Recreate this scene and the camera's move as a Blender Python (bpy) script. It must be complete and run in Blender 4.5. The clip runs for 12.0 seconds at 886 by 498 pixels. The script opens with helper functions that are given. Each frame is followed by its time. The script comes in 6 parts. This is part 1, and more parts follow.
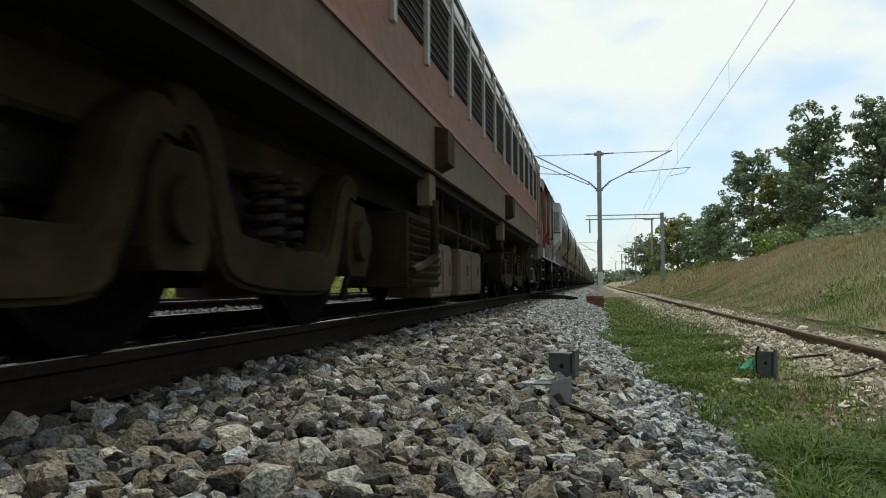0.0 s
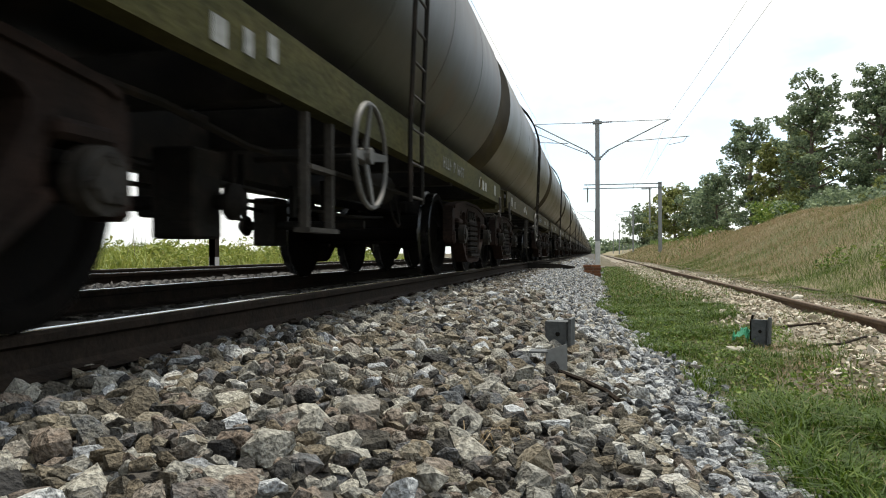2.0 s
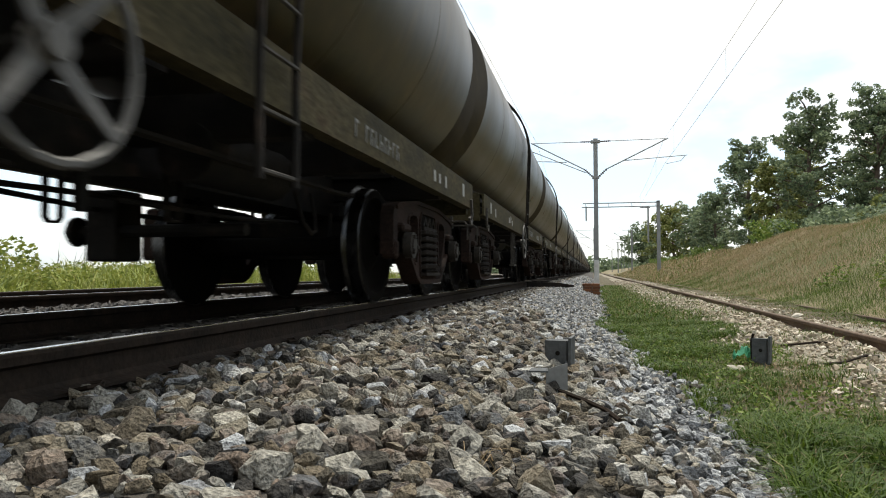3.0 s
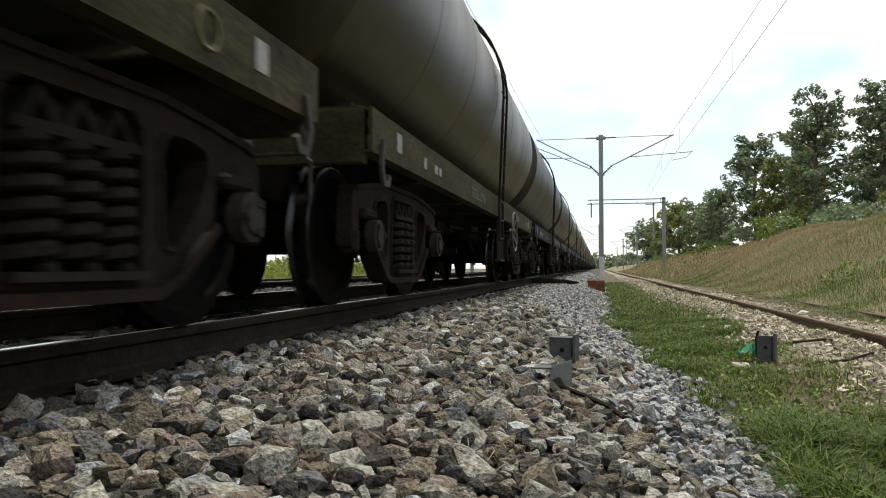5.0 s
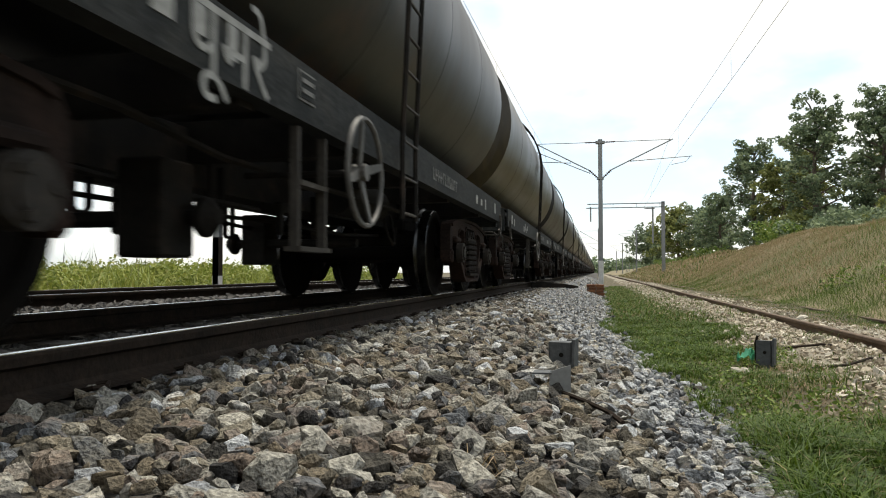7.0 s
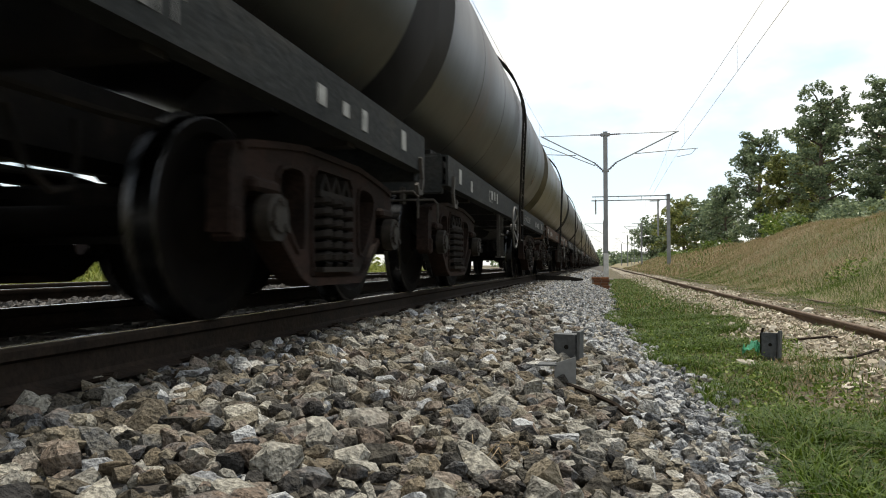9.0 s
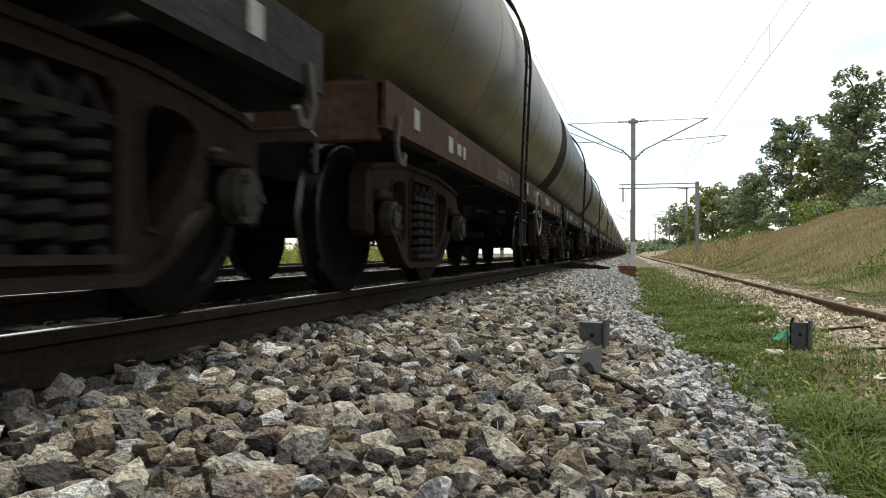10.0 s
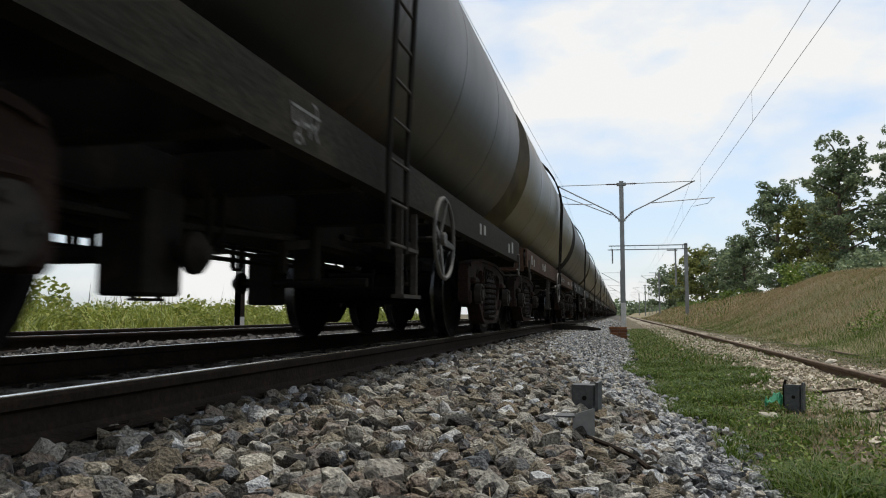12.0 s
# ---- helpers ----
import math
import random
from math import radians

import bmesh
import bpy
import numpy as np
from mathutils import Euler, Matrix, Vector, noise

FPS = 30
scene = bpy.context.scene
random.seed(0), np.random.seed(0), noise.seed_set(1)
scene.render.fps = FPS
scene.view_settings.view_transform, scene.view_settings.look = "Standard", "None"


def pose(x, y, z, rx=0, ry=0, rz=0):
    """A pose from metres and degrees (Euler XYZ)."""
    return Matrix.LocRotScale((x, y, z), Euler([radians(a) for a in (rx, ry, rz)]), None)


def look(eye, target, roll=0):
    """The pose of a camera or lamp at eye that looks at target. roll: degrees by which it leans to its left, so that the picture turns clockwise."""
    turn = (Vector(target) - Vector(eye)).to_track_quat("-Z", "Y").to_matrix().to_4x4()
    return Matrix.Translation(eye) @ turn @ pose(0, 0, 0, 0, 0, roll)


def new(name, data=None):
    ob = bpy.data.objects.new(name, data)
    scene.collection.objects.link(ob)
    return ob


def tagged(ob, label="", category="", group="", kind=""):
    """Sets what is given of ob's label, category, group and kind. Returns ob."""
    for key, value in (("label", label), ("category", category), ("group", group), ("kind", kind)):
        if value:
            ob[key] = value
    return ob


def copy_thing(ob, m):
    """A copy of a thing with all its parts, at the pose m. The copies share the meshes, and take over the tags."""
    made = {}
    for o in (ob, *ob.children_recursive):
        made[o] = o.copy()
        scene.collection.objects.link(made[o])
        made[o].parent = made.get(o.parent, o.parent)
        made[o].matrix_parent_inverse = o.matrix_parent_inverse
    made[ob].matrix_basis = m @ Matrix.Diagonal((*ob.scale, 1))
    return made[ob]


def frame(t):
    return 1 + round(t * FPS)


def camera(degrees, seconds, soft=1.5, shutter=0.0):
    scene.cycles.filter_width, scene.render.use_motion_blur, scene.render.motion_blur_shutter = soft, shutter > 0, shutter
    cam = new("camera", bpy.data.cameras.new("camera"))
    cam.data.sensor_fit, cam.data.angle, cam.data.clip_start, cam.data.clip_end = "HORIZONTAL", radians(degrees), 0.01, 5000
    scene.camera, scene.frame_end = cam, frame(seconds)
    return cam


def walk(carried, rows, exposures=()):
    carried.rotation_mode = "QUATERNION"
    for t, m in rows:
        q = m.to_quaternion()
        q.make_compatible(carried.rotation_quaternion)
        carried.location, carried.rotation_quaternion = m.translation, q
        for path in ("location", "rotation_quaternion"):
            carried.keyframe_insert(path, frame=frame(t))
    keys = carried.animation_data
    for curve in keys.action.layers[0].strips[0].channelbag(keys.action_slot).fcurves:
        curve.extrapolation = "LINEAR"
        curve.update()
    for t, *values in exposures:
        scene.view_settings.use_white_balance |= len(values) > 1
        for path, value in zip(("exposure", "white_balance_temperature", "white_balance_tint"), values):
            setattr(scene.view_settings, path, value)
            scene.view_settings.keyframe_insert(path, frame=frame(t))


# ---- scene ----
cam = camera(62.8, 12.0, soft=1.05, shutter=0.12)
# seconds, x, y, z, pitch, yaw, roll
PATH = [
    (0.0, -0.001, 0.009, 0.267, 2.77, 11.93, 0.18),
    (0.5, 0.002, -0.001, 0.266, 1.55, 11.95, 0.10),
    (1.0, 0.001, 0.005, 0.269, 0.69, 11.70, 0.16),
    (1.5, 0.003, -0.001, 0.265, -0.54, 11.60, 0.26),
    (2.0, 0.004, -0.004, 0.266, 0.34, 11.74, 0.17),
    (2.5, 0.005, -0.004, 0.267, 1.04, 11.73, 0.20),
    (3.0, 0.000, 0.003, 0.266, 1.82, 11.65, 0.22),
    (5.0, 0.002, -0.002, 0.268, 1.53, 12.03, 0.10),
    (5.5, -0.000, 0.000, 0.262, 1.60, 11.92, 0.20),
    (6.0, 0.005, -0.006, 0.269, 0.99, 12.00, 0.14),
    (6.5, 0.001, -0.003, 0.268, 1.45, 11.95, 0.16),
    (7.0, 0.003, -0.005, 0.273, 1.84, 11.98, 0.05),
    (9.0, 0.002, -0.005, 0.269, 1.28, 12.36, 0.10),
    (9.5, -0.004, 0.004, 0.262, 0.85, 13.66, -0.15),
    (10.0, 0.003, -0.011, 0.267, 0.32, 14.38, -0.10),
    (10.5, 0.001, -0.011, 0.273, 4.95, 13.33, -0.06),
    (11.0, -0.002, -0.003, 0.270, 4.90, 13.76, -0.22),
    (11.5, 0.003, -0.008, 0.273, 6.42, 13.32, -0.26),
    (12.0, 0.000, -0.009, 0.269, 5.12, 13.62, -0.16),
]
walk(cam, [(t, pose(x, y, z, 90 + p, r, w)) for t, x, y, z, p, w, r in PATH],
     exposures=[(0.0, -0.68, 6450, 1), (0.4, -0.64, 6500, 2), (1.0, -0.30, 6550, 6), (1.5, -0.26, 6600, 7), (2.0, -0.18, 6650, 7), (2.5, -0.20, 6650, 8), (3.0, -0.27, 6700, 8), (5.0, -0.37, 6800, 8),
                (5.5, -0.33, 6800, 8), (7.0, -0.31, 6820, 8), (9.0, -0.34, 6850, 9), (9.5, -0.24, 6880, 9), (10.0, -0.20, 6950, 9), (10.4, -0.26, 6850, 9), (10.8, -0.65, 6540, 9), (12.0, -0.74, 6540, 10)])

# ---- world and sun ----
SUN_DIR = Vector((0.06, 0.34, 0.94)).normalized()
world = bpy.data.worlds.new("World")
scene.world = world
world.use_nodes = True


def build_world():
    nt = world.node_tree
    nt.nodes.clear()
    out = nt.nodes.new("ShaderNodeOutputWorld")
    bg = nt.nodes.new("ShaderNodeBackground")
    sky = nt.nodes.new("ShaderNodeTexSky")
    sky.sky_type = "NISHITA"
    sky.sun_disc = False
    sky.sun_elevation = math.asin(SUN_DIR.z)
    sky.sun_rotation = math.atan2(SUN_DIR.x, SUN_DIR.y)
    sky.dust_density = 1.5
    tc = nt.nodes.new("ShaderNodeTexCoord")
    mp = nt.nodes.new("ShaderNodeMapping")
    mp.inputs["Scale"].default_value = (1.0, 1.0, 2.2)
    no = nt.nodes.new("ShaderNodeTexNoise")
    no.inputs["Scale"].default_value = 2.6
    no.inputs["Detail"].default_value = 7.0
    no.inputs["Roughness"].default_value = 0.55
    ramp = nt.nodes.new("ShaderNodeValToRGB")
    ramp.color_ramp.elements[0].position = 0.41
    ramp.color_ramp.elements[1].position = 0.56
    mix = nt.nodes.new("ShaderNodeMix")
    mix.data_type = "RGBA"
    mix.inputs[7].default_value = (11.9, 12.0, 11.9, 1)
    nt.links.new(tc.outputs["Generated"], mp.inputs[0])
    nt.links.new(mp.outputs[0], no.inputs["Vector"])
    nt.links.new(no.outputs["Fac"], ramp.inputs[0])
    nt.links.new(ramp.outputs[0], mix.inputs[0])
    lift = nt.nodes.new("ShaderNodeMix")
    lift.data_type, lift.blend_type = "RGBA", "ADD"
    lift.inputs[0].default_value = 1.0
    lift.inputs[7].default_value = (4.6, 5.6, 6.7, 1)
    nt.links.new(sky.outputs[0], lift.inputs[6])
    nt.links.new(lift.outputs[2], mix.inputs[6])
    nt.links.new(mix.outputs[2], bg.inputs[0])
    bg.inputs[1].default_value = 0.127
    nt.links.new(bg.outputs[0], out.inputs[0])


build_world()
sun = new("sun", bpy.data.lights.new("sun", "SUN"))
sun.data.energy = 5.0
sun.data.angle = radians(1.5)
sun.data.color = (1.0, 0.96, 0.88)
sun.matrix_world = look((0, 0, 60), Vector((0, 0, 60)) - SUN_DIR)

# ---- plan: track centre, rail, speed of the train ----
TRACK = -2.79          # centre of the main track
TRACK2 = TRACK - 4.7   # the next track
GAUGE = 0.87           # half distance of the rail heads
SPEED = 14.97          # metres a second, towards the camera
PITCH = 12.42          # wagon length over couplers
FIRST = 4.17 + SPEED * 1.7   # front end of the first tank wagon at 0 s


# ---- mesh helpers ----
def part(name, bm, material, parent=None, label="", m=None, smooth=False):
    """One mesh object from a bmesh, under a thing or a part."""
    me = bpy.data.meshes.new(name)
    bm.to_mesh(me)
    bm.free()
    me.materials.append(material)
    if smooth:
        me.polygons.foreach_set("use_smooth", [True] * len(me.polygons))
        me.set_sharp_from_angle(angle=radians(38 if smooth is True else smooth))
    ob = new(name, me)
    if parent:
        ob.parent = parent
    if m is not None:
        ob.matrix_basis = m
    return tagged(ob, label)


def share(ob, m, parent=None):
    """Another object on the same mesh."""
    o = new(ob.name.split(".")[0], ob.data)
    o.parent = parent or ob.parent
    o.matrix_basis = m
    if ob.get("label"):
        o["label"] = ob["label"]
    return o


def empty(name, m=None):
    ob = new(name)
    ob.empty_display_size = 0.3
    if m is not None:
        ob.matrix_basis = m
    return ob


def box(bm, c, s, rot=None, bevel=0.0):
    m = Matrix.Translation(c)
    if rot is not None:
        m = m @ rot
    r = bmesh.ops.create_cube(bm, size=1.0, matrix=m @ Matrix.Diagonal((*s, 1)))
    if bevel:
        edges = list({e for v in r["verts"] for e in v.link_edges})
        bmesh.ops.bevel(bm, geom=edges, offset=bevel, segments=1, affect="EDGES", clamp_overlap=True)


def rod(bm, a, b, r, seg=8, r2=None):
    a, b = Vector(a), Vector(b)
    q = (b - a).to_track_quat("Z", "Y").to_matrix().to_4x4()
    bmesh.ops.create_cone(bm, cap_ends=True, segments=seg, radius1=r, radius2=r if r2 is None else r2,
                          depth=(b - a).length, matrix=Matrix.Translation((a + b) / 2) @ q)


def tube(bm, pts, r, seg=6, closed=False):
    """A round bar along a line of points."""
    pts = [Vector(p) for p in pts]
    rings, n = [], len(pts)
    side = None
    for i, p in enumerate(pts):
        a = pts[(i - 1) % n] if (i or closed) else p
        b = pts[(i + 1) % n] if (i < n - 1 or closed) else p
        d = (b - a).normalized()
        if side is None:
            side = d.orthogonal().normalized()
        side = (side - d * side.dot(d)).normalized()
        up = d.cross(side)
        rr = r[i] if isinstance(r, (list, tuple)) else r
        rings.append([bm.verts.new(p + (side * math.cos(2 * math.pi * k / seg) + up * math.sin(2 * math.pi * k / seg)) * rr) for k in range(seg)])
    for i in range(n if closed else n - 1):
        u, v = rings[i], rings[(i + 1) % n]
        for k in range(seg):
            bm.faces.new((u[k], u[(k + 1) % seg], v[(k + 1) % seg], v[k]))
    if not closed:
        bm.faces.new(rings[0][::-1])
        bm.faces.new(rings[-1])


def prism(bm, poly, axis, a, b):
    """A flat outline pushed along an axis from a to b. The outline's two numbers are the other two axes in order."""
    def at(p, h):
        return {"x": (h, p[0], p[1]), "y": (p[0], h, p[1]), "z": (p[0], p[1], h)}[axis]
    lo = [bm.verts.new(at(p, a)) for p in poly]
    hi = [bm.verts.new(at(p, b)) for p in poly]
    n = len(poly)
    faces = [bm.faces.new(lo), bm.faces.new(hi)]
    faces += [bm.faces.new((lo[i], lo[(i + 1) % n], hi[(i + 1) % n], hi[i])) for i in range(n)]
    bmesh.ops.recalc_face_normals(bm, faces=faces)


def lathe(bm, profile, seg, axis="y"):
    """A turned body: profile of (along, radius)."""
    rings = []
    for h, r in profile:
        ring = []
        for k in range(seg):
            a = 2 * math.pi * k / seg
            c, s = math.cos(a) * r, math.sin(a) * r
            ring.append(bm.verts.new({"y": (c, h, s), "x": (h, c, s), "z": (c, s, h)}[axis]))
        rings.append(ring)
    faces = []
    for u, v in zip(rings, rings[1:]):
        for k in range(seg):
            faces.append(bm.faces.new((u[k], u[(k + 1) % seg], v[(k + 1) % seg], v[k])))
    faces.append(bm.faces.new(rings[0][::-1]))
    faces.append(bm.faces.new(rings[-1]))
    bmesh.ops.recalc_face_normals(bm, faces=faces)


def holed(bm, outer, holes, axis, a, b):
    """A plate with holes: the outline and holes pushed from a to b."""
    def at(p, h):
        return {"x": (h, p[0], p[1]), "y": (p[0], h, p[1])}[axis]
    for h in (a, b):
        loops = []
        for poly in [outer] + holes:
            vs = [bm.verts.new(at(p, h)) for p in poly]
            loops += [bm.edges.new((vs[i], vs[(i + 1) % len(vs)])) for i in range(len(vs))]
        bmesh.ops.triangle_fill(bm, use_beauty=True, use_dissolve=False, edges=loops)
    for poly in [outer] + holes:
        n = len(poly)
        u = [bm.verts.new(at(p, a)) for p in poly]
        v = [bm.verts.new(at(p, b)) for p in poly]
        for i in range(n):
            bm.faces.new((u[i], u[(i + 1) % n], v[(i + 1) % n], v[i]))
    bmesh.ops.remove_doubles(bm, verts=bm.verts, dist=0.0005)
    bmesh.ops.recalc_face_normals(bm, faces=bm.faces)


def soup(name, verts, faces, material, kind="", label="", category=""):
    """One joined mesh from arrays."""
    me = bpy.data.meshes.new(name)
    me.from_pydata(verts if isinstance(verts, list) else verts.tolist(), [], faces if isinstance(faces, list) else faces.tolist())
    me.materials.append(material)
    ob = new(name, me)
    return tagged(ob, label, category, "", kind)


# ---- materials ----
def paint(name, stops, scale=3.0, rough=0.7, metal=0.0, bump=0.15, fine=40.0, stretch=(1, 1, 1), pieces="", spec=0.5, fine_mix=0.35, coords="Object", grit=0.0, own_mix=0.68):
    """A worn surface: colours over a coarse noise, a fine grain and bump. pieces: vary by 'object' or 'island'."""
    mat = bpy.data.materials.new(name)
    mat.use_nodes = True
    nt = mat.node_tree
    b = nt.nodes["Principled BSDF"]
    L = nt.links.new
    tc = nt.nodes.new("ShaderNodeTexCoord")
    mp = nt.nodes.new("ShaderNodeMapping")
    mp.inputs["Scale"].default_value = stretch
    L(tc.outputs[coords], mp.inputs[0])
    n1 = nt.nodes.new("ShaderNodeTexNoise")
    n1.inputs["Scale"].default_value = scale
    n1.inputs["Detail"].default_value = 6
    n1.inputs["Roughness"].default_value = 0.6
    n2 = nt.nodes.new("ShaderNodeTexNoise")
    n2.inputs["Scale"].default_value = fine
    n2.inputs["Detail"].default_value = 4
    ramp = nt.nodes.new("ShaderNodeValToRGB")
    els = ramp.color_ramp.elements
    while len(els) < len(stops):
        els.new(0.5)
    for e, (p, c) in zip(els, stops):
        e.position, e.color = p, (*c, 1)
    L(mp.outputs[0], n1.inputs["Vector"])
    L(mp.outputs[0], n2.inputs["Vector"])
    src = n1.outputs["Fac"]
    if pieces == "island":
        own = nt.nodes.new("ShaderNodeNewGeometry")
        far = nt.nodes.new("ShaderNodeVectorMath")
        far.operation = "MULTIPLY_ADD"
        far.inputs[1].default_value = (37.0, 53.0, 71.0)
        L(own.outputs["Random Per Island"], far.inputs[0])
        L(mp.outputs[0], far.inputs[2])
        L(far.outputs[0], n1.inputs["Vector"])
        L(far.outputs[0], n2.inputs["Vector"])
    if pieces:
        if pieces == "object":
            rnd = nt.nodes.new("ShaderNodeObjectInfo").outputs["Random"]
        else:
            rnd = nt.nodes.new("ShaderNodeNewGeometry").outputs["Random Per Island"]
        a = nt.nodes.new("ShaderNodeMix")
        a.inputs[0].default_value = own_mix
        L(n1.outputs["Fac"], a.inputs[2])
        L(rnd, a.inputs[3])
        src = a.outputs[0]
    L(src, ramp.inputs[0])
    mul = nt.nodes.new("ShaderNodeMix")
    mul.data_type, mul.blend_type = "RGBA", "OVERLAY"
    mul.inputs[0].default_value = fine_mix
    L(ramp.outputs[0], mul.inputs[6])
    if grit:
        g = nt.nodes.new("ShaderNodeMapRange")
        g.inputs[1].default_value, g.inputs[2].default_value = 0.5 - 0.5 * (1 - grit), 0.5 + 0.5 * (1 - grit)
        L(n2.outputs["Fac"], g.inputs[0])
        L(g.outputs[0], mul.inputs[7])
    else:
        L(n2.outputs["Fac"], mul.inputs[7])
    L(mul.outputs[2], b.inputs["Base Color"])
    b.inputs["Metallic"].default_value = metal
    b.inputs["Specular IOR Level"].default_value = spec
    mr = nt.nodes.new("ShaderNodeMapRange")
    mr.inputs[3].default_value, mr.inputs[4].default_value = max(0.05, rough - 0.15), min(1.0, rough + 0.15)
    L(n1.outputs["Fac"], mr.inputs[0])
    L(mr.outputs[0], b.inputs["Roughness"])
    if bump:
        bp = nt.nodes.new("ShaderNodeBump")
        bp.inputs["Strength"].default_value = bump
        bp.inputs["Distance"].default_value = 0.02
        L(n2.outputs["Fac"], bp.inputs["Height"])
        L(bp.outputs[0], b.inputs["Normal"])
    return mat


def leafy(name, stops, rough=0.6, through_light=0.25):
    """Leaves and blades: colour by island, a part of the light passes."""
    mat = paint(name, stops, scale=0.6, rough=rough, bump=0.0, fine=12, pieces="island", spec=0.25, fine_mix=0.15)
    nt = mat.node_tree
    b = nt.nodes["Principled BSDF"]
    tr = nt.nodes.new("ShaderNodeBsdfTranslucent")
    mix = nt.nodes.new("ShaderNodeMixShader")
    mix.inputs[0].default_value = through_light
    nt.links.new(b.inputs["Base Color"].links[0].from_socket, tr.inputs[0])
    nt.links.new(b.outputs[0], mix.inputs[1])
    nt.links.new(tr.outputs[0], mix.inputs[2])
    nt.links.new(mix.outputs[0], nt.nodes["Material Output"].inputs[0])
    return mat


STONE_COLOURS = [(0.12, (0.02566, 0.02438, 0.02373)), (0.24, (0.07057, 0.06287, 0.04875)), (0.36, (0.1475, 0.118, 0.07955)), (0.46, (0.1924, 0.172, 0.1315)), (0.54, (0.08661, 0.09108, 0.09621)), (0.62, (0.1604, 0.1219, 0.09306)), (0.74, (0.2182, 0.2104, 0.1848)), (0.90, (0.3208, 0.3015, 0.2534))]
GREY_COLOURS = [(0.12, (0.086, 0.090, 0.095)), (0.28, (0.205, 0.212, 0.220)), (0.46, (0.335, 0.345, 0.352)), (0.62, (0.405, 0.415, 0.420)), (0.72, (0.315, 0.282, 0.222)), (0.88, (0.465, 0.470, 0.462))]
# Stone colours darkened in place of the shade beneath the train.
SHADED_COLOURS = [(0.2, (0.03, 0.027, 0.024)), (0.5, (0.06, 0.054, 0.048)), (0.8, (0.11, 0.10, 0.09))]
M_STONE = paint("ballast_stone", STONE_COLOURS, scale=18, rough=0.9, bump=1.0, fine=85, pieces="island", fine_mix=0.7, grit=0.5, own_mix=0.80, spec=0.3)
M_STONE_GREY = paint("grey_ballast_stone", GREY_COLOURS, scale=18, rough=0.9, bump=1.0, fine=85, pieces="island", fine_mix=0.7, grit=0.5, own_mix=0.80, spec=0.3)
M_STONE_SHADED = paint("oily_ballast_stone", SHADED_COLOURS, scale=7, rough=0.8, bump=0.8, fine=55, pieces="island", fine_mix=0.6, grit=0.5)
M_STONE_ONE = paint("ballast_stone_single", STONE_COLOURS, scale=0.8, rough=0.9, bump=1.0, fine=3.6, pieces="object", fine_mix=0.7, grit=0.5, own_mix=0.80, spec=0.3)
M_PEBBLE = paint("siding_pebble", [(0.2, (0.2067, 0.1654, 0.1136)), (0.45, (0.3719, 0.31, 0.2274)), (0.7, (0.496, 0.4341, 0.341)), (0.9, (0.62, 0.5786, 0.496))], scale=8, rough=0.9, bump=0.4, pieces="island")
# Dark bed colour deepens the shade in the gaps between stones.
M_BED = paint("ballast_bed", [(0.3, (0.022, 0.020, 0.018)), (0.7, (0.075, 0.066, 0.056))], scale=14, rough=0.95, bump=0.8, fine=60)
M_SOIL = paint("soil", [(0.3, (0.045, 0.0351, 0.018)), (0.5, (0.09, 0.0675, 0.036)), (0.7, (0.06, 0.07425, 0.0216))], scale=5, rough=0.95, bump=0.9, fine=70, fine_mix=0.7, grit=0.4)
M_PATH = paint("siding_gravel", [(0.3, (0.1326, 0.1092, 0.0741)), (0.5, (0.2184, 0.1872, 0.1365)), (0.7, (0.2964, 0.2652, 0.2106))], scale=6, rough=0.95, bump=0.9, fine=60, fine_mix=0.7, grit=0.45)
M_BANK = paint("bank_turf", [(0.3, (0.105, 0.120, 0.042)), (0.5, (0.180, 0.145, 0.075)), (0.7, (0.235, 0.172, 0.102))], scale=0.25, rough=0.95, bump=0.8, fine=9)
M_RAILTOP = paint("rail_head_steel", [(0.3, (0.70, 0.70, 0.71)), (0.7, (0.85, 0.85, 0.86))], scale=6, rough=0.24, metal=1.0, bump=0.02, stretch=(1, 0.05, 1))
# Rust colour lowered further to hold the shade beside the train.
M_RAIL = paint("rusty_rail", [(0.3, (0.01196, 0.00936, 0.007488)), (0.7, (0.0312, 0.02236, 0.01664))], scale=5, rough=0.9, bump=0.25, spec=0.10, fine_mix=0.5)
M_RAIL_RUST = paint("siding_rail_rust", [(0.3, (0.07, 0.0425, 0.0255)), (0.7, (0.14, 0.0935, 0.0595))], scale=5, rough=0.85, bump=0.3)
M_SLEEPER = paint("concrete_sleeper", [(0.3, (0.098, 0.084, 0.07)), (0.7, (0.189, 0.175, 0.154))], scale=4, rough=0.9, bump=0.3)
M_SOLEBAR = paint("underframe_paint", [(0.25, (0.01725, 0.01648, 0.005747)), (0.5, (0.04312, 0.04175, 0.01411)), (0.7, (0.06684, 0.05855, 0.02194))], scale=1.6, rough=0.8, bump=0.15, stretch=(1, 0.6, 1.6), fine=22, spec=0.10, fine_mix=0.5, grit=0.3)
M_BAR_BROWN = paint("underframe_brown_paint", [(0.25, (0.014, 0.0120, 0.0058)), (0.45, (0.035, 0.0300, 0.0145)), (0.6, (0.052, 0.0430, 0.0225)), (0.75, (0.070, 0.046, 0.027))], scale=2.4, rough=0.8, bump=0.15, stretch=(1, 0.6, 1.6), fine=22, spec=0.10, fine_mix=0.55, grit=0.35)
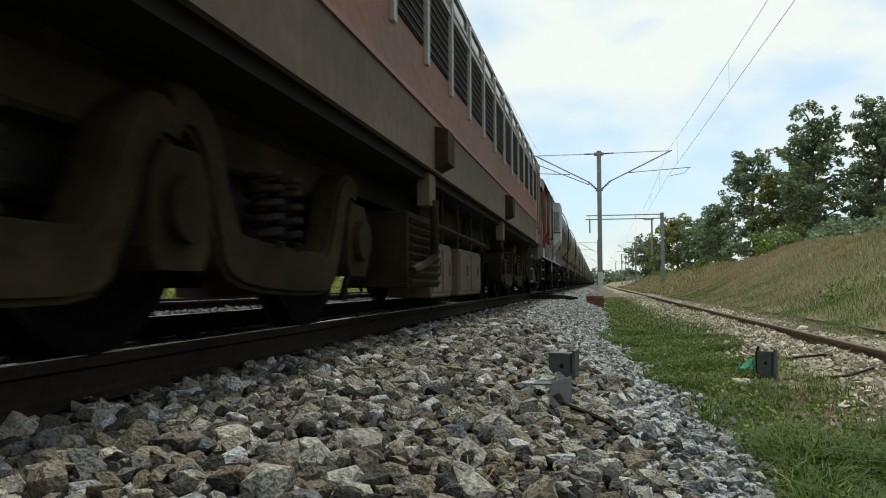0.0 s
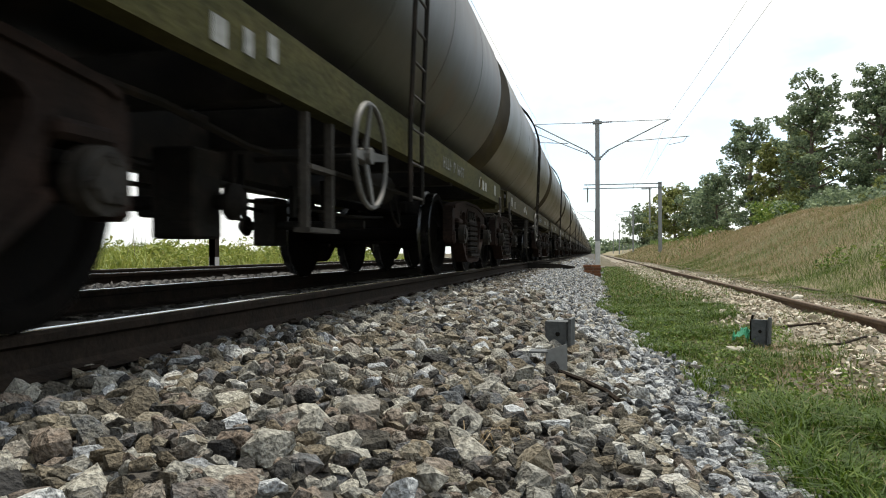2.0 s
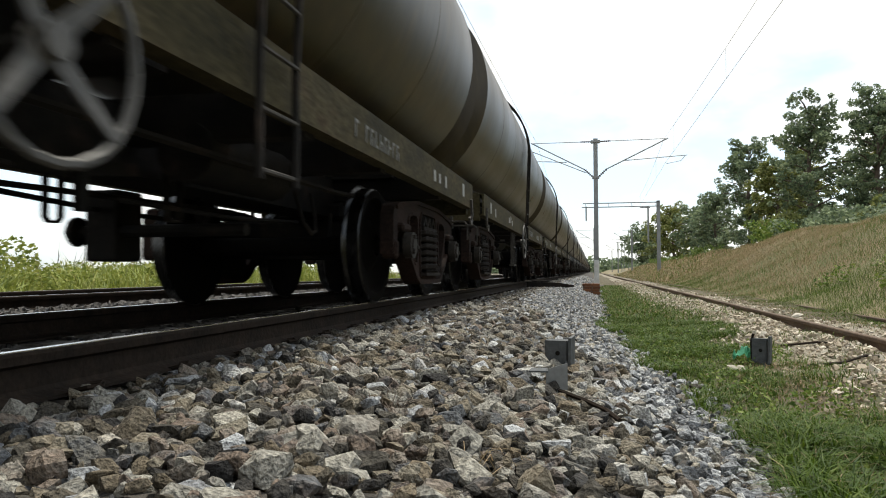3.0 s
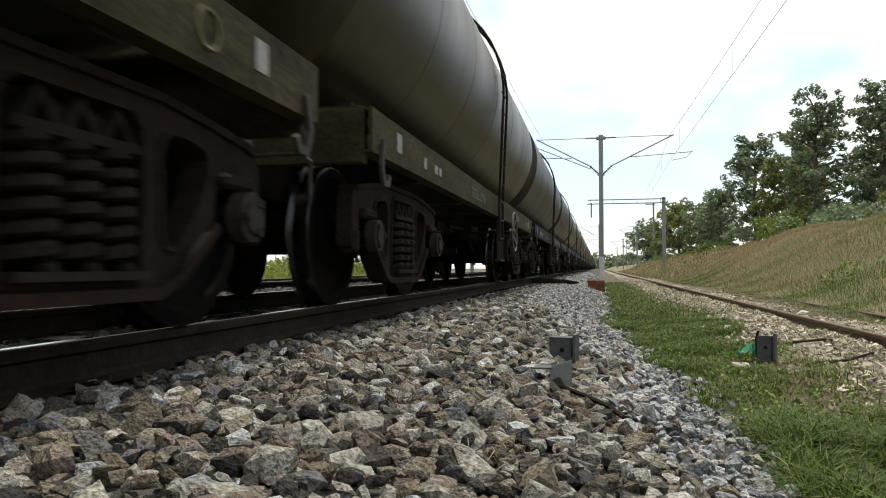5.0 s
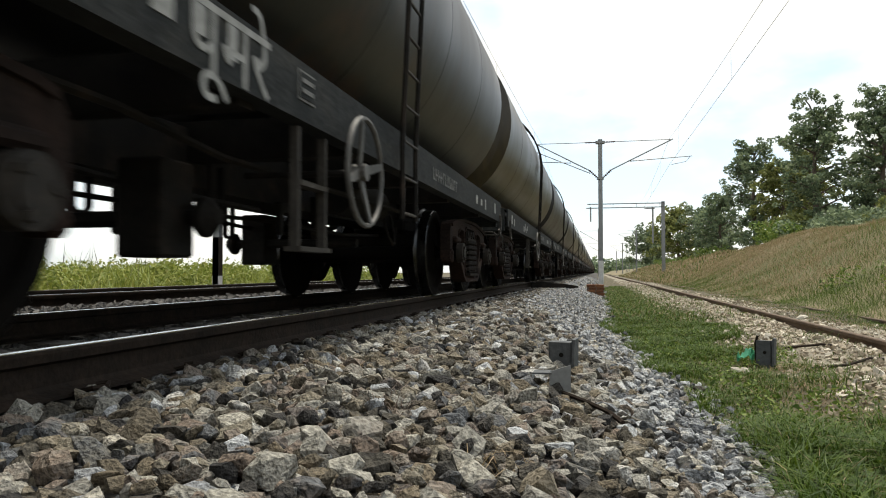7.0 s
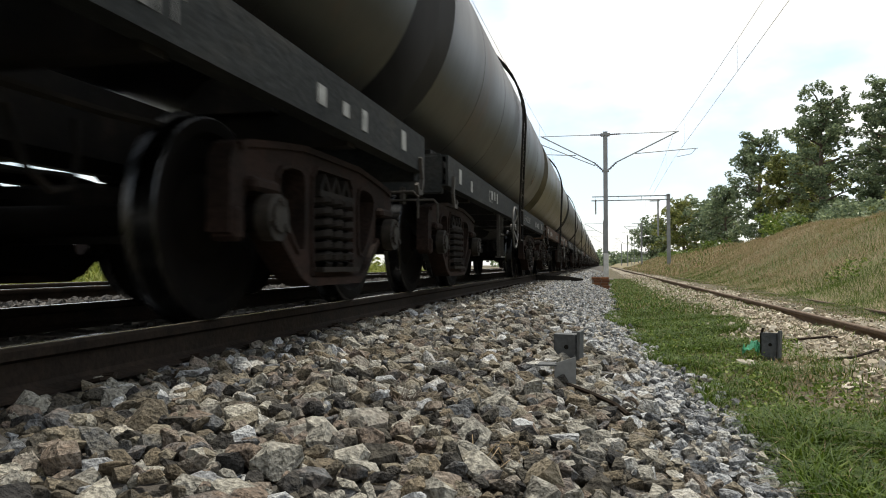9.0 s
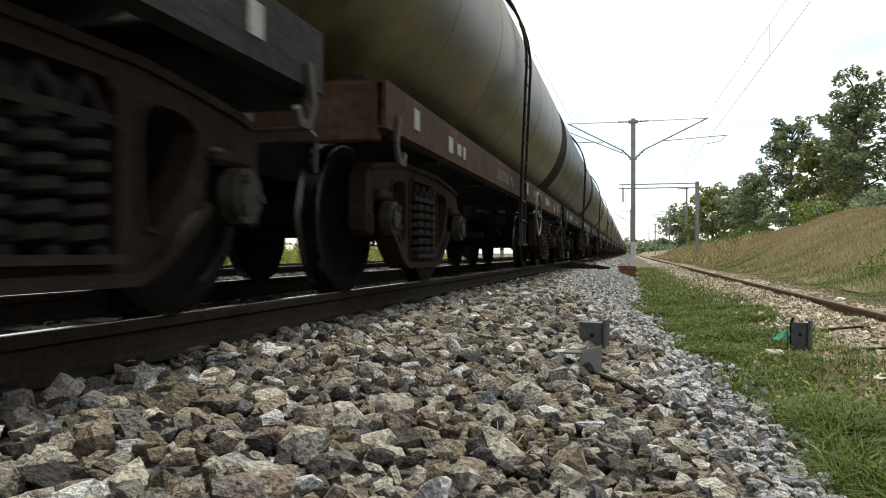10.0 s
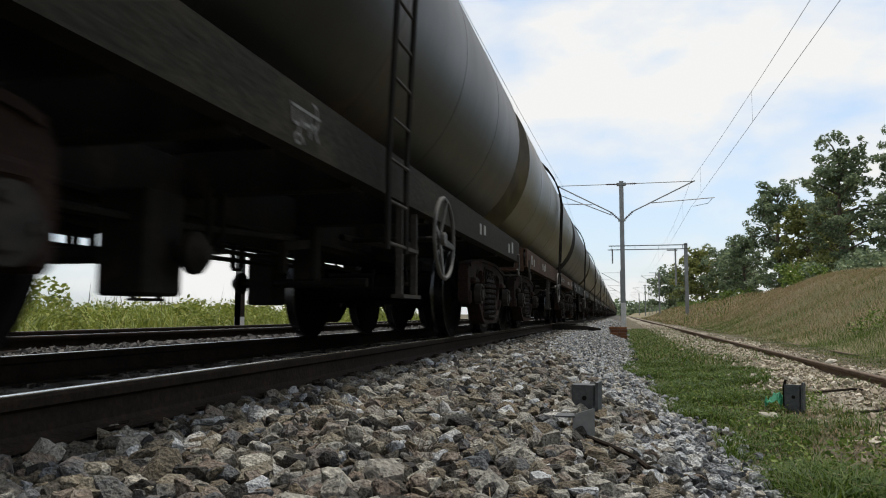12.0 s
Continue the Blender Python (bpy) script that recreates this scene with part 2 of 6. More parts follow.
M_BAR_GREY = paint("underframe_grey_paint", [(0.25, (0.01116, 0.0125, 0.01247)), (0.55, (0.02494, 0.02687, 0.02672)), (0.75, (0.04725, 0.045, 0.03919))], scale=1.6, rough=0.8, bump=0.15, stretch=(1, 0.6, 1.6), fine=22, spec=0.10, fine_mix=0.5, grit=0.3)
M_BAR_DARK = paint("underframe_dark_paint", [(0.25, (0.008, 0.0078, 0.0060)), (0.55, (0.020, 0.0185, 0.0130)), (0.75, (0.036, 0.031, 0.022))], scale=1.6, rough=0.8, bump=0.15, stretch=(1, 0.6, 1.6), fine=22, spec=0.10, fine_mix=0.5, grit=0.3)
M_RUSTPAINT = paint("red_oxide_paint", [(0.25, (0.02254, 0.01653, 0.0119)), (0.55, (0.0586, 0.03378, 0.02314)), (0.75, (0.08791, 0.06038, 0.03967))], scale=1.8, rough=0.85, bump=0.15, fine=22, spec=0.10, fine_mix=0.5, grit=0.3)
# Near-black base colour carries the shade under the train.
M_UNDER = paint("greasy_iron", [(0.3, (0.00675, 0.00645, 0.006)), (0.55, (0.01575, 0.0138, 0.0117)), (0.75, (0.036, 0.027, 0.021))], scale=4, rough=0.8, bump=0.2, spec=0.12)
M_BOGIE = paint("bogie_iron", [(0.3, (0.0085, 0.0066, 0.0055)), (0.5, (0.0200, 0.0128, 0.0102)), (0.68, (0.0330, 0.0188, 0.0142)), (0.82, (0.0480, 0.0318, 0.0235))], scale=2.5, rough=0.9, bump=0.25, spec=0.10, fine_mix=0.5, grit=0.3)
M_SPRING = paint("oily_spring_steel", [(0.3, (0.007, 0.0062, 0.0054)), (0.5, (0.0145, 0.0120, 0.0100)), (0.8, (0.030, 0.0240, 0.0190))], scale=2.5, rough=0.85, bump=0.25, spec=0.12, fine_mix=0.5, grit=0.3)
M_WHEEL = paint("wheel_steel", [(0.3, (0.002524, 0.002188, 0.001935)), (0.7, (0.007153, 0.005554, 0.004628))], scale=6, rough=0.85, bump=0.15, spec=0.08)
M_TREAD = paint("wheel_tread", [(0.3, (0.030, 0.030, 0.030)), (0.7, (0.065, 0.065, 0.065))], scale=9, rough=0.28, metal=1.0, bump=0.05)
M_PIPE = paint("worn_grey_pipe", [(0.3, (0.018, 0.0165, 0.0140)), (0.7, (0.062, 0.055, 0.047))], scale=5, rough=0.7, bump=0.1, spec=0.2)
M_HAND = paint("handwheel_grey", [(0.3, (0.03672, 0.03488, 0.0306)), (0.7, (0.0918, 0.08568, 0.0765))], scale=5, rough=0.6, bump=0.1)
M_LABEL = paint("white_lettering", [(0.3, (0.1406, 0.1406, 0.1294)), (0.6, (0.27, 0.27, 0.2531))], scale=14, rough=0.7, bump=0.05)
M_FADED = paint("faded_lettering", [(0.3, (0.06, 0.06, 0.0564)), (0.7, (0.192, 0.192, 0.18))], scale=30, rough=0.75, bump=0.05)
M_CAP = paint("bearing_cap", [(0.3, (0.010, 0.009, 0.0075)), (0.6, (0.030, 0.025, 0.020)), (0.8, (0.075, 0.064, 0.050))], scale=12, rough=0.7, metal=0.0, bump=0.1, spec=0.2)
M_RING = paint("faded_yellow_paint", [(0.3, (0.055, 0.045, 0.012)), (0.7, (0.13, 0.105, 0.035))], scale=30, rough=0.75, bump=0.05)
M_GALV = paint("galvanised_steel", [(0.3, (0.168, 0.174, 0.174)), (0.7, (0.252, 0.258, 0.258))], scale=3, rough=0.55, metal=0.3, bump=0.05)
M_WIRE = paint("weathered_copper_wire", [(0.3, (0.06, 0.055, 0.05)), (0.7, (0.10, 0.09, 0.08))], scale=8, rough=0.6, metal=0.5, bump=0)
M_INSUL = paint("brown_porcelain", [(0.3, (0.05, 0.03, 0.025)), (0.7, (0.10, 0.06, 0.05))], scale=8, rough=0.25, bump=0)
M_LIMEWASH = paint("limewash", [(0.3, (0.50, 0.49, 0.47)), (0.7, (0.66, 0.65, 0.63))], scale=5, rough=0.9, bump=0.2)
M_BRICK = paint("orange_brick", [(0.3, (0.13, 0.050, 0.022)), (0.7, (0.21, 0.088, 0.038))], scale=7, rough=0.9, bump=0.4, pieces="object")
M_POST = paint("grey_post_paint", [(0.3, (0.052, 0.0572, 0.0598)), (0.7, (0.0988, 0.104, 0.1066))], scale=9, rough=0.75, bump=0.25)
M_GRASS = leafy("grass_blade", [(0.2, (0.02782, 0.05647, 0.004471)), (0.5, (0.0575, 0.1047, 0.007747)), (0.78, (0.09737, 0.1458, 0.01431)), (0.95, (0.1716, 0.1639, 0.02981))], through_light=0.32)
M_DRY = leafy("dry_grass_blade", [(0.2, (0.2134, 0.1627, 0.088)), (0.45, (0.2721, 0.1997, 0.1144)), (0.7, (0.3148, 0.2278, 0.1364)), (0.9, (0.3681, 0.2973, 0.165))])
M_BUSH = leafy("weed_leaf", [(0.2, (0.0575, 0.1035, 0.01725)), (0.5, (0.1265, 0.1955, 0.0345)), (0.8, (0.23, 0.276, 0.069))])
M_FIELD = leafy("field_weed", [(0.2, (0.1156, 0.1509, 0.02521)), (0.5, (0.2102, 0.2475, 0.04681)), (0.75, (0.3048, 0.3138, 0.07203)), (0.92, (0.3152, 0.2899, 0.108))])
# Both leaf colours are lightened to include the haze over the trees.
M_LEAF = leafy("tree_leaf", [(0.2, (0.0837, 0.1188, 0.0702)), (0.5, (0.162, 0.2133, 0.1215)), (0.8, (0.2835, 0.3375, 0.189))], rough=0.45, through_light=0.38)
M_LEAF_OLIVE = leafy("olive_tree_leaf", [(0.2, (0.091, 0.1118, 0.0338)), (0.5, (0.182, 0.2054, 0.0598)), (0.8, (0.299, 0.3055, 0.104))], rough=0.45, through_light=0.38)
M_BARK = paint("bark", [(0.3, (0.06, 0.045, 0.035)), (0.7, (0.16, 0.12, 0.09))], scale=6, rough=0.95, bump=0.8, stretch=(1, 1, 0.25))
M_LOCO_RED = paint("faded_red_paint", [(0.25, (0.09315, 0.03312, 0.02517)), (0.5, (0.1759, 0.05134, 0.03775)), (0.7, (0.2173, 0.09108, 0.06686))], scale=1.0, rough=0.6, bump=0.05, stretch=(1, 1, 0.5), fine=15)
M_LOCO_CREAM = paint("dusty_cream_paint", [(0.25, (0.0598, 0.0442, 0.0312)), (0.5, (0.1014, 0.0728, 0.052)), (0.75, (0.1495, 0.1092, 0.078))], scale=0.9, rough=0.75, bump=0.05, stretch=(1, 1, 0.5), fine=15, spec=0.15, fine_mix=0.45)
M_LOCO_PINK = paint("dusty_pink_paint", [(0.25, (0.105, 0.05762, 0.03881)), (0.45, (0.1749, 0.08506, 0.0588)), (0.62, (0.2451, 0.09055, 0.06468)), (0.78, (0.2311, 0.1372, 0.0882))], scale=0.9, rough=0.7, bump=0.05, stretch=(1, 0.6, 1.1), fine=15, spec=0.2, fine_mix=0.45)
M_LOUVRE = paint("dark_louvre", [(0.3, (0.0078, 0.00624, 0.004368)), (0.7, (0.0182, 0.01352, 0.00936))], scale=5, rough=0.85, bump=0.05, spec=0.15)
M_LOCO_FRAME = paint("light_grey_window_frame", [(0.3, (0.228, 0.222, 0.21)), (0.7, (0.312, 0.3, 0.282))], scale=4, rough=0.6, bump=0.05)
M_LOCO_BOGIE = paint("dusty_brown_bogie", [(0.25, (0.009, 0.00675, 0.0036)), (0.5, (0.02625, 0.01875, 0.0093)), (0.72, (0.0495, 0.03525, 0.018))], scale=2, rough=0.9, bump=0.2, spec=0.06, fine_mix=0.5)
M_VAN_GREY = paint("van_grey_white_paint", [(0.25, (0.055, 0.053, 0.046)), (0.45, (0.14, 0.135, 0.120)), (0.62, (0.24, 0.235, 0.215)), (0.8, (0.33, 0.325, 0.305))], scale=2.0, rough=0.8, bump=0.08, stretch=(1, 1.3, 0.28), fine=26, fine_mix=0.6, grit=0.3, spec=0.2)
M_VAN_RED = paint("van_red_paint", [(0.25, (0.07, 0.019, 0.014)), (0.6, (0.17, 0.037, 0.028)), (0.8, (0.22, 0.070, 0.052))], scale=2.5, rough=0.75, bump=0.08, spec=0.2)
M_VAN_WHITE = paint("van_whitewash", [(0.25, (0.112, 0.1075, 0.09632)), (0.45, (0.2688, 0.2632, 0.2408)), (0.8, (0.448, 0.4424, 0.42))], scale=2.0, rough=0.8, bump=0.08, stretch=(1, 1.3, 0.30), fine=26, fine_mix=0.6, grit=0.3, spec=0.2)
M_VAN_RUST = paint("van_rust_red", [(0.25, (0.046, 0.026, 0.021)), (0.55, (0.10, 0.042, 0.034)), (0.8, (0.17, 0.066, 0.050))], scale=2.2, rough=0.85, bump=0.1, spec=0.15, fine_mix=0.5)
M_BUFFER = paint("buffer_iron", [(0.3, (0.020, 0.0135, 0.0110)), (0.55, (0.044, 0.0270, 0.0215)), (0.75, (0.075, 0.046, 0.037))], scale=2.5, rough=0.85, bump=0.12, fine=25, spec=0.15, fine_mix=0.45)
M_GRAB = paint("yellowed_rail_paint", [(0.3, (0.10, 0.085, 0.05)), (0.7, (0.24, 0.21, 0.14))], scale=8, rough=0.6, bump=0.05)
M_HAZARD = paint("faded_hazard_orange", [(0.3, (0.10, 0.052, 0.022)), (0.7, (0.17, 0.095, 0.045))], scale=14, rough=0.75, bump=0.05)
M_GREENBAG = paint("green_plastic", [(0.3, (0.03, 0.20, 0.10)), (0.7, (0.10, 0.42, 0.24))], scale=20, rough=0.4, bump=0.2)
M_GLASS = bpy.data.materials.new("dusty_window_glass")
M_GLASS.use_nodes = True
M_GLASS.node_tree.nodes["Principled BSDF"].inputs["Base Color"].default_value = (0.04, 0.045, 0.05, 1)
M_GLASS.node_tree.nodes["Principled BSDF"].inputs["Roughness"].default_value = 0.12


# ---- ground, ballast, rails ----
SIDING = 3.60     # centre of the siding
SIDING_Z = -0.39  # its rail top
rng = np.random.default_rng(7)


def smooth(a, b, x):
    t = np.clip((x - a) / (b - a), 0, 1)
    return t * t * (3 - 2 * t)


def toe(y):
    """Where the ballast of the main track ends and the grass begins."""
    return 0.12 + 0.52 * (1 - smooth(2.5, 11.0, y)) + 0.12 * (1 - smooth(2.2, 4.2, y)) + 0.05 * np.sin(y * 1.7) + 0.03 * np.sin(y * 4.1)


def land(x, y):
    """Height of the ground sheet."""
    x, y = np.asarray(x, float), np.asarray(y, float)
    e = toe(y)
    z = -0.235 + 0.03 * smooth(-1.95, -1.8, x) - 0.31 * np.clip((x + 0.9) / (e + 0.9), 0, 1) ** 1.3
    z = np.where(x < -9.6, -0.24 - 0.5 * smooth(-9.6, -11.2, x), z)
    z = z + 0.03 * smooth(1.2, 2.0, x) - 0.05 * smooth(2.2, 2.7, x)
    crest = 2.9 - 0.012 * np.clip(y, 0, 90) + 0.15 * np.sin(y * 0.21) + 0.10 * np.sin(y * 0.53 + 1)
    z = z + crest * smooth(4.2, 10.0, x) + 0.6 * smooth(10, 40, x)
    lump = 0.02 * np.sin(x * 5.1 + y * 3.3) * np.sin(y * 4.7 - x * 2.2) + 0.06 * np.sin(x * 1.1 + y * 0.7) * np.sin(y * 0.9)
    return z + lump * smooth(0.6, 1.6, np.abs(x + 4.5) - 4.8)


def build_ground():
    xs = np.concatenate([[-2500, -800, -300, -120, -60, -40, -30, -22, -18, -15], np.arange(-13, 14, 0.25), [15, 17, 20, 26, 40, 70, 150, 400, 1000, 2500]])
    ys = np.concatenate([[-900, -300, -100, -50, -25, -14, -9, -6], np.arange(-4, 16, 0.25), np.arange(16, 60, 0.8), np.arange(60, 140, 4), [160, 200, 260, 350, 500, 800, 1400, 2600]])
    X, Y = np.meshgrid(xs, ys)
    Z = land(X, Y)
    v = np.stack([X, Y, Z], -1).reshape(-1, 3)
    nx = len(xs)
    faces, mats = [], []
    for j in range(len(ys) - 1):
        for i in range(nx - 1):
            a = j * nx + i
            faces.append((a, a + 1, a + 1 + nx, a + nx))
            cx, cy = (xs[i] + xs[i + 1]) / 2, (ys[j] + ys[j + 1]) / 2
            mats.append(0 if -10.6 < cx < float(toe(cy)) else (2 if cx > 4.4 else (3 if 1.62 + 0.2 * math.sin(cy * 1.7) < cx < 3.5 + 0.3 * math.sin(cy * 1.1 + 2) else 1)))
    g = soup("ground", v, faces, M_BED, "structure", "ballast bed dark for the shade between stones, soil and grassy bank", "ground")
    g.data.materials.append(M_SOIL)
    g.data.materials.append(M_BANK)
    g.data.materials.append(M_PATH)
    g.data.polygons.foreach_set("material_index", mats)
    g.data.polygons.foreach_set("use_smooth", [True] * len(mats))


def stone_shapes(count, corners, seed):
    """Angular broken stones: hulls of random points."""
    r = np.random.default_rng(seed)
    out = []
    for _ in range(count):
        bm = bmesh.new()
        p = r.normal(size=(corners, 3))
        p /= (np.abs(p) ** 3.2).sum(axis=1)[:, None] ** (1 / 3.2)
        p *= np.array([1.0, r.uniform(0.62, 0.92), r.uniform(0.42, 0.72)]) * r.uniform(0.80, 1.0, (corners, 1))
        vs = [bm.verts.new(q) for q in p]
        h = bmesh.ops.convex_hull(bm, input=vs)
        bmesh.ops.delete(bm, geom=[g for g in set(h["geom_interior"] + h["geom_unused"]) if isinstance(g, bmesh.types.BMVert)], context="VERTS")
        bm.verts.index_update()
        out.append((np.array([v.co[:] for v in bm.verts]), [[v.index for v in f.verts] for f in bm.faces]))
        bm.free()
    return out


def turns(n, r, tilt=1.0):
    """Random rotation matrices."""
    a, b, c = r.uniform(0, 6.283, n), r.normal(0, 0.5 * tilt, n), r.normal(0, 0.5 * tilt, n)
    ca, sa, cb, sb, cc, sc = np.cos(a), np.sin(a), np.cos(b), np.sin(b), np.cos(c), np.sin(c)
    z, o = np.zeros(n), np.ones(n)
    rz = np.array([[ca, -sa, z], [sa, ca, z], [z, z, o]]).transpose(2, 0, 1)
    rx = np.array([[o, z, z], [z, cb, -sb], [z, sb, cb]]).transpose(2, 0, 1)
    ry = np.array([[cc, z, sc], [z, o, z], [-sc, z, cc]]).transpose(2, 0, 1)
    return rz @ rx @ ry


def scatter_stones(name, shapes, xyz, size, material, r, label):
    """Many stones in one mesh of kind stuff."""
    n = len(xyz)
    which = r.integers(0, len(shapes), n)
    R = turns(n, r)
    V, Fc, base = [], [], 0
    for i in range(n):
        v, f = shapes[which[i]]
        V.append((v * size[i]) @ R[i].T + xyz[i])
        Fc += [[k + base for k in q] for q in f]
        base += len(v)
    return soup(name, np.concatenate(V), Fc, material, "stuff", label, "ballast")


def jittered(x0, x1, y0, y1, step, r):
    nx, ny = int((x1 - x0) / step), int((y1 - y0) / step)
    X, Y = np.meshgrid(x0 + (np.arange(nx) + 0.5) * step, y0 + (np.arange(ny) + 0.5) * step)
    p = np.stack([X.ravel(), Y.ravel()], -1)
    return p + r.uniform(-0.5, 0.5, p.shape) * step


def build_ballast():
    r = np.random.default_rng(11)
    shapes = stone_shapes(80, 17, 5)
    coarse = stone_shapes(12, 9, 6)

    def place(p, lift, size):
        return np.column_stack([p, land(p[:, 0], p[:, 1]) + lift])

    def keep(p, edge=0.0):
        e = toe(p[:, 1]) + 0.06 + edge + r.normal(0, 0.06, len(p))
        return p[(p[:, 0] < e) & ((p[:, 0] > -1.80) | (p[:, 1] > 0))]
    # shoulder beside the near rail: two layers near the camera
    def cleaner(p):
        """Fresh grey stones along the toe and farther off, dusty tan ones near the rail."""
        edge = toe(p[:, 1]) - 0.50 - 0.85 * smooth(4, 14, p[:, 1]) + 0.08 * np.sin(p[:, 1] * 3.1)
        return r.uniform(0, 1, len(p)) < 0.12 + 0.8 * smooth(-0.12, 0.12, p[:, 0] - edge)

    def strew(shapes, p, xyz, size, label):
        g = cleaner(p)
        scatter_stones("ballast_stones", shapes, xyz[~g], size[~g], M_STONE, r, "dusty tan " + label)
        scatter_stones("ballast_stones", shapes, xyz[g], size[g], M_STONE_GREY, r, "clean grey " + label)
    p = keep(jittered(-1.82, 0.9, 0.4, 9.0, 0.0475, r))
    fine = 1 - 0.28 * smooth(-0.15, 0.1, p[:, 0] - toe(p[:, 1]) + 0.42 + 0.5 * smooth(4, 12, p[:, 1]))
    size = np.clip(r.lognormal(-3.25, 0.30, len(p)), 0.020, 0.072) * fine
    near = np.hypot(p[:, 0] + 0.4, p[:, 1] - 1.9)
    order = np.argsort(near)[:300]
    xyz = place(p, 0, size)
    xyz[:, 2] += size * 0.15 + r.uniform(-0.014, 0.030, len(p))
    rest = np.setdiff1d(np.arange(len(p)), order)
    strew(shapes, p[rest], xyz[rest], size[rest], "ballast stones beside the track")
    bed = tagged(new("ballast_shoulder", bpy.data.meshes.new("ballast_shoulder")), "shoulder of crushed ballast stones beside the rail", "ballast", "", "structure")
    meshes = []
    for v, f in shapes:
        me = bpy.data.meshes.new("stone")
        me.from_pydata(v.tolist(), [], f)
        me.materials.append(M_STONE_ONE)
        meshes.append(me)
    R = turns(300, r)
    for k, i in enumerate(order):
        o = new("stone", meshes[int(r.integers(0, len(meshes)))])
        o.parent = bed
        o.matrix_basis = Matrix.Translation(xyz[i]) @ Matrix(R[k].tolist()).to_4x4() @ Matrix.Diagonal((size[i], size[i], size[i], 1))
    # lower layer
    p = keep(jittered(-1.82, 0.9, 0.4, 9.0, 0.047, r))
    size = np.clip(r.lognormal(-3.45, 0.25, len(p)), 0.022, 0.050)
    strew(shapes, p, place(p, -0.024, size), size, "ballast stones in the lower layer")
    # farther along
    p = keep(jittered(-1.82, 0.9, 9.0, 26.0, 0.054, r))
    size = np.clip(r.lognormal(-3.42, 0.3, len(p)), 0.02, 0.06)
    strew(coarse, p, place(p, 0.02, size), size, "ballast stones along the track")
    p = keep(jittered(-1.82, 0.9, 26.0, 70.0, 0.16, r))
    size = np.clip(r.lognormal(-2.5, 0.25, len(p)), 0.05, 0.13)
    strew(coarse, p, place(p, 0.01, size), size, "ballast stones far along the track")
    # behind the camera
    p = jittered(-1.82, 0.75, -12.0, 0.4, 0.060, r)
    p = p[p[:, 0] < toe(p[:, 1])]
    size = np.clip(r.lognormal(-3.42, 0.3, len(p)), 0.02, 0.05)
    strew(coarse, p, place(p, 0.0, size), size, "ballast stones beside the track behind")
    # between and beyond the rails
    p = jittered(-9.9, -1.98, -12.0, 24.0, 0.11, r)
    z = land(p[:, 0], p[:, 1])
    size = np.clip(r.lognormal(-2.9, 0.25, len(p)), 0.03, 0.08)
    lift = np.where(np.abs(p[:, 0] + 5.14) < 1.0, 0.10, 0.02)
    scatter_stones("ballast_stones", coarse, np.column_stack([p, z + lift]), size, M_STONE_SHADED, r, "ballast stones between the rails, shade under the train in their colour")
    # pale pebbles of the siding
    p = jittered(1.25, 4.6, -4.0, 20.0, 0.038, r)
    w = np.exp(-((p[:, 0] - 2.40) / (0.82 + 0.12 * np.sin(p[:, 1] * 0.8))) ** 2)
    bare = 0.6 + 0.4 * np.sin(p[:, 0] * 2.3 + 1.0) * np.sin(p[:, 1] * 1.1)
    p = p[(r.uniform(0, 1, len(p)) < w * (0.7 + 0.3 * bare)) & (np.abs(p[:, 0] - SIDING + GAUGE) > 0.05)]
    size = np.clip(r.lognormal(-3.85, 0.45, len(p)), 0.010, 0.06)
    scatter_stones("pebbles", coarse, np.column_stack([p, land(p[:, 0], p[:, 1]) + size * 0.2]), size, M_PEBBLE, r, "pale pebbles along the siding")
    p = jittered(1.3, 4.0, 20.0, 60.0, 0.085, r)
    p = p[r.uniform(0, 1, len(p)) < np.exp(-((p[:, 0] - 2.4) / 0.75) ** 2)]
    size = np.clip(r.lognormal(-3.1, 0.3, len(p)), 0.03, 0.09)
    scatter_stones("pebbles", coarse, np.column_stack([p, land(p[:, 0], p[:, 1])]), size, M_PEBBLE, r, "pale pebbles farther along the siding")


RAIL_PROFILE = [(-0.075, -0.172), (0.075, -0.172), (0.075, -0.161), (0.020, -0.145), (0.009, -0.130), (0.009, -0.055), (0.034, -0.042), (0.036, -0.012), (0.030, -0.002), (0.0, 0.0),
                (-0.030, -0.002), (-0.036, -0.012), (-0.034, -0.042), (-0.009, -0.055), (-0.009, -0.130), (-0.020, -0.145), (-0.075, -0.161)]


def rail(x, z, a, b, material, worn, label):
    root = empty("rail", Matrix.Translation((x, 0, z)))
    tagged(root, label, "rail", "running rails", "structure")
    bm = bmesh.new()
    prism(bm, RAIL_PROFILE, "y", a, b)
    part("rail_body", bm, material, root)
    if worn:
        bm = bmesh.new()
        box(bm, (-0.004, (a + b) / 2, 0.0005), (0.036, b - a, 0.005))
        part("running_surface", bm, M_RAILTOP, root, "bright worn rail head")


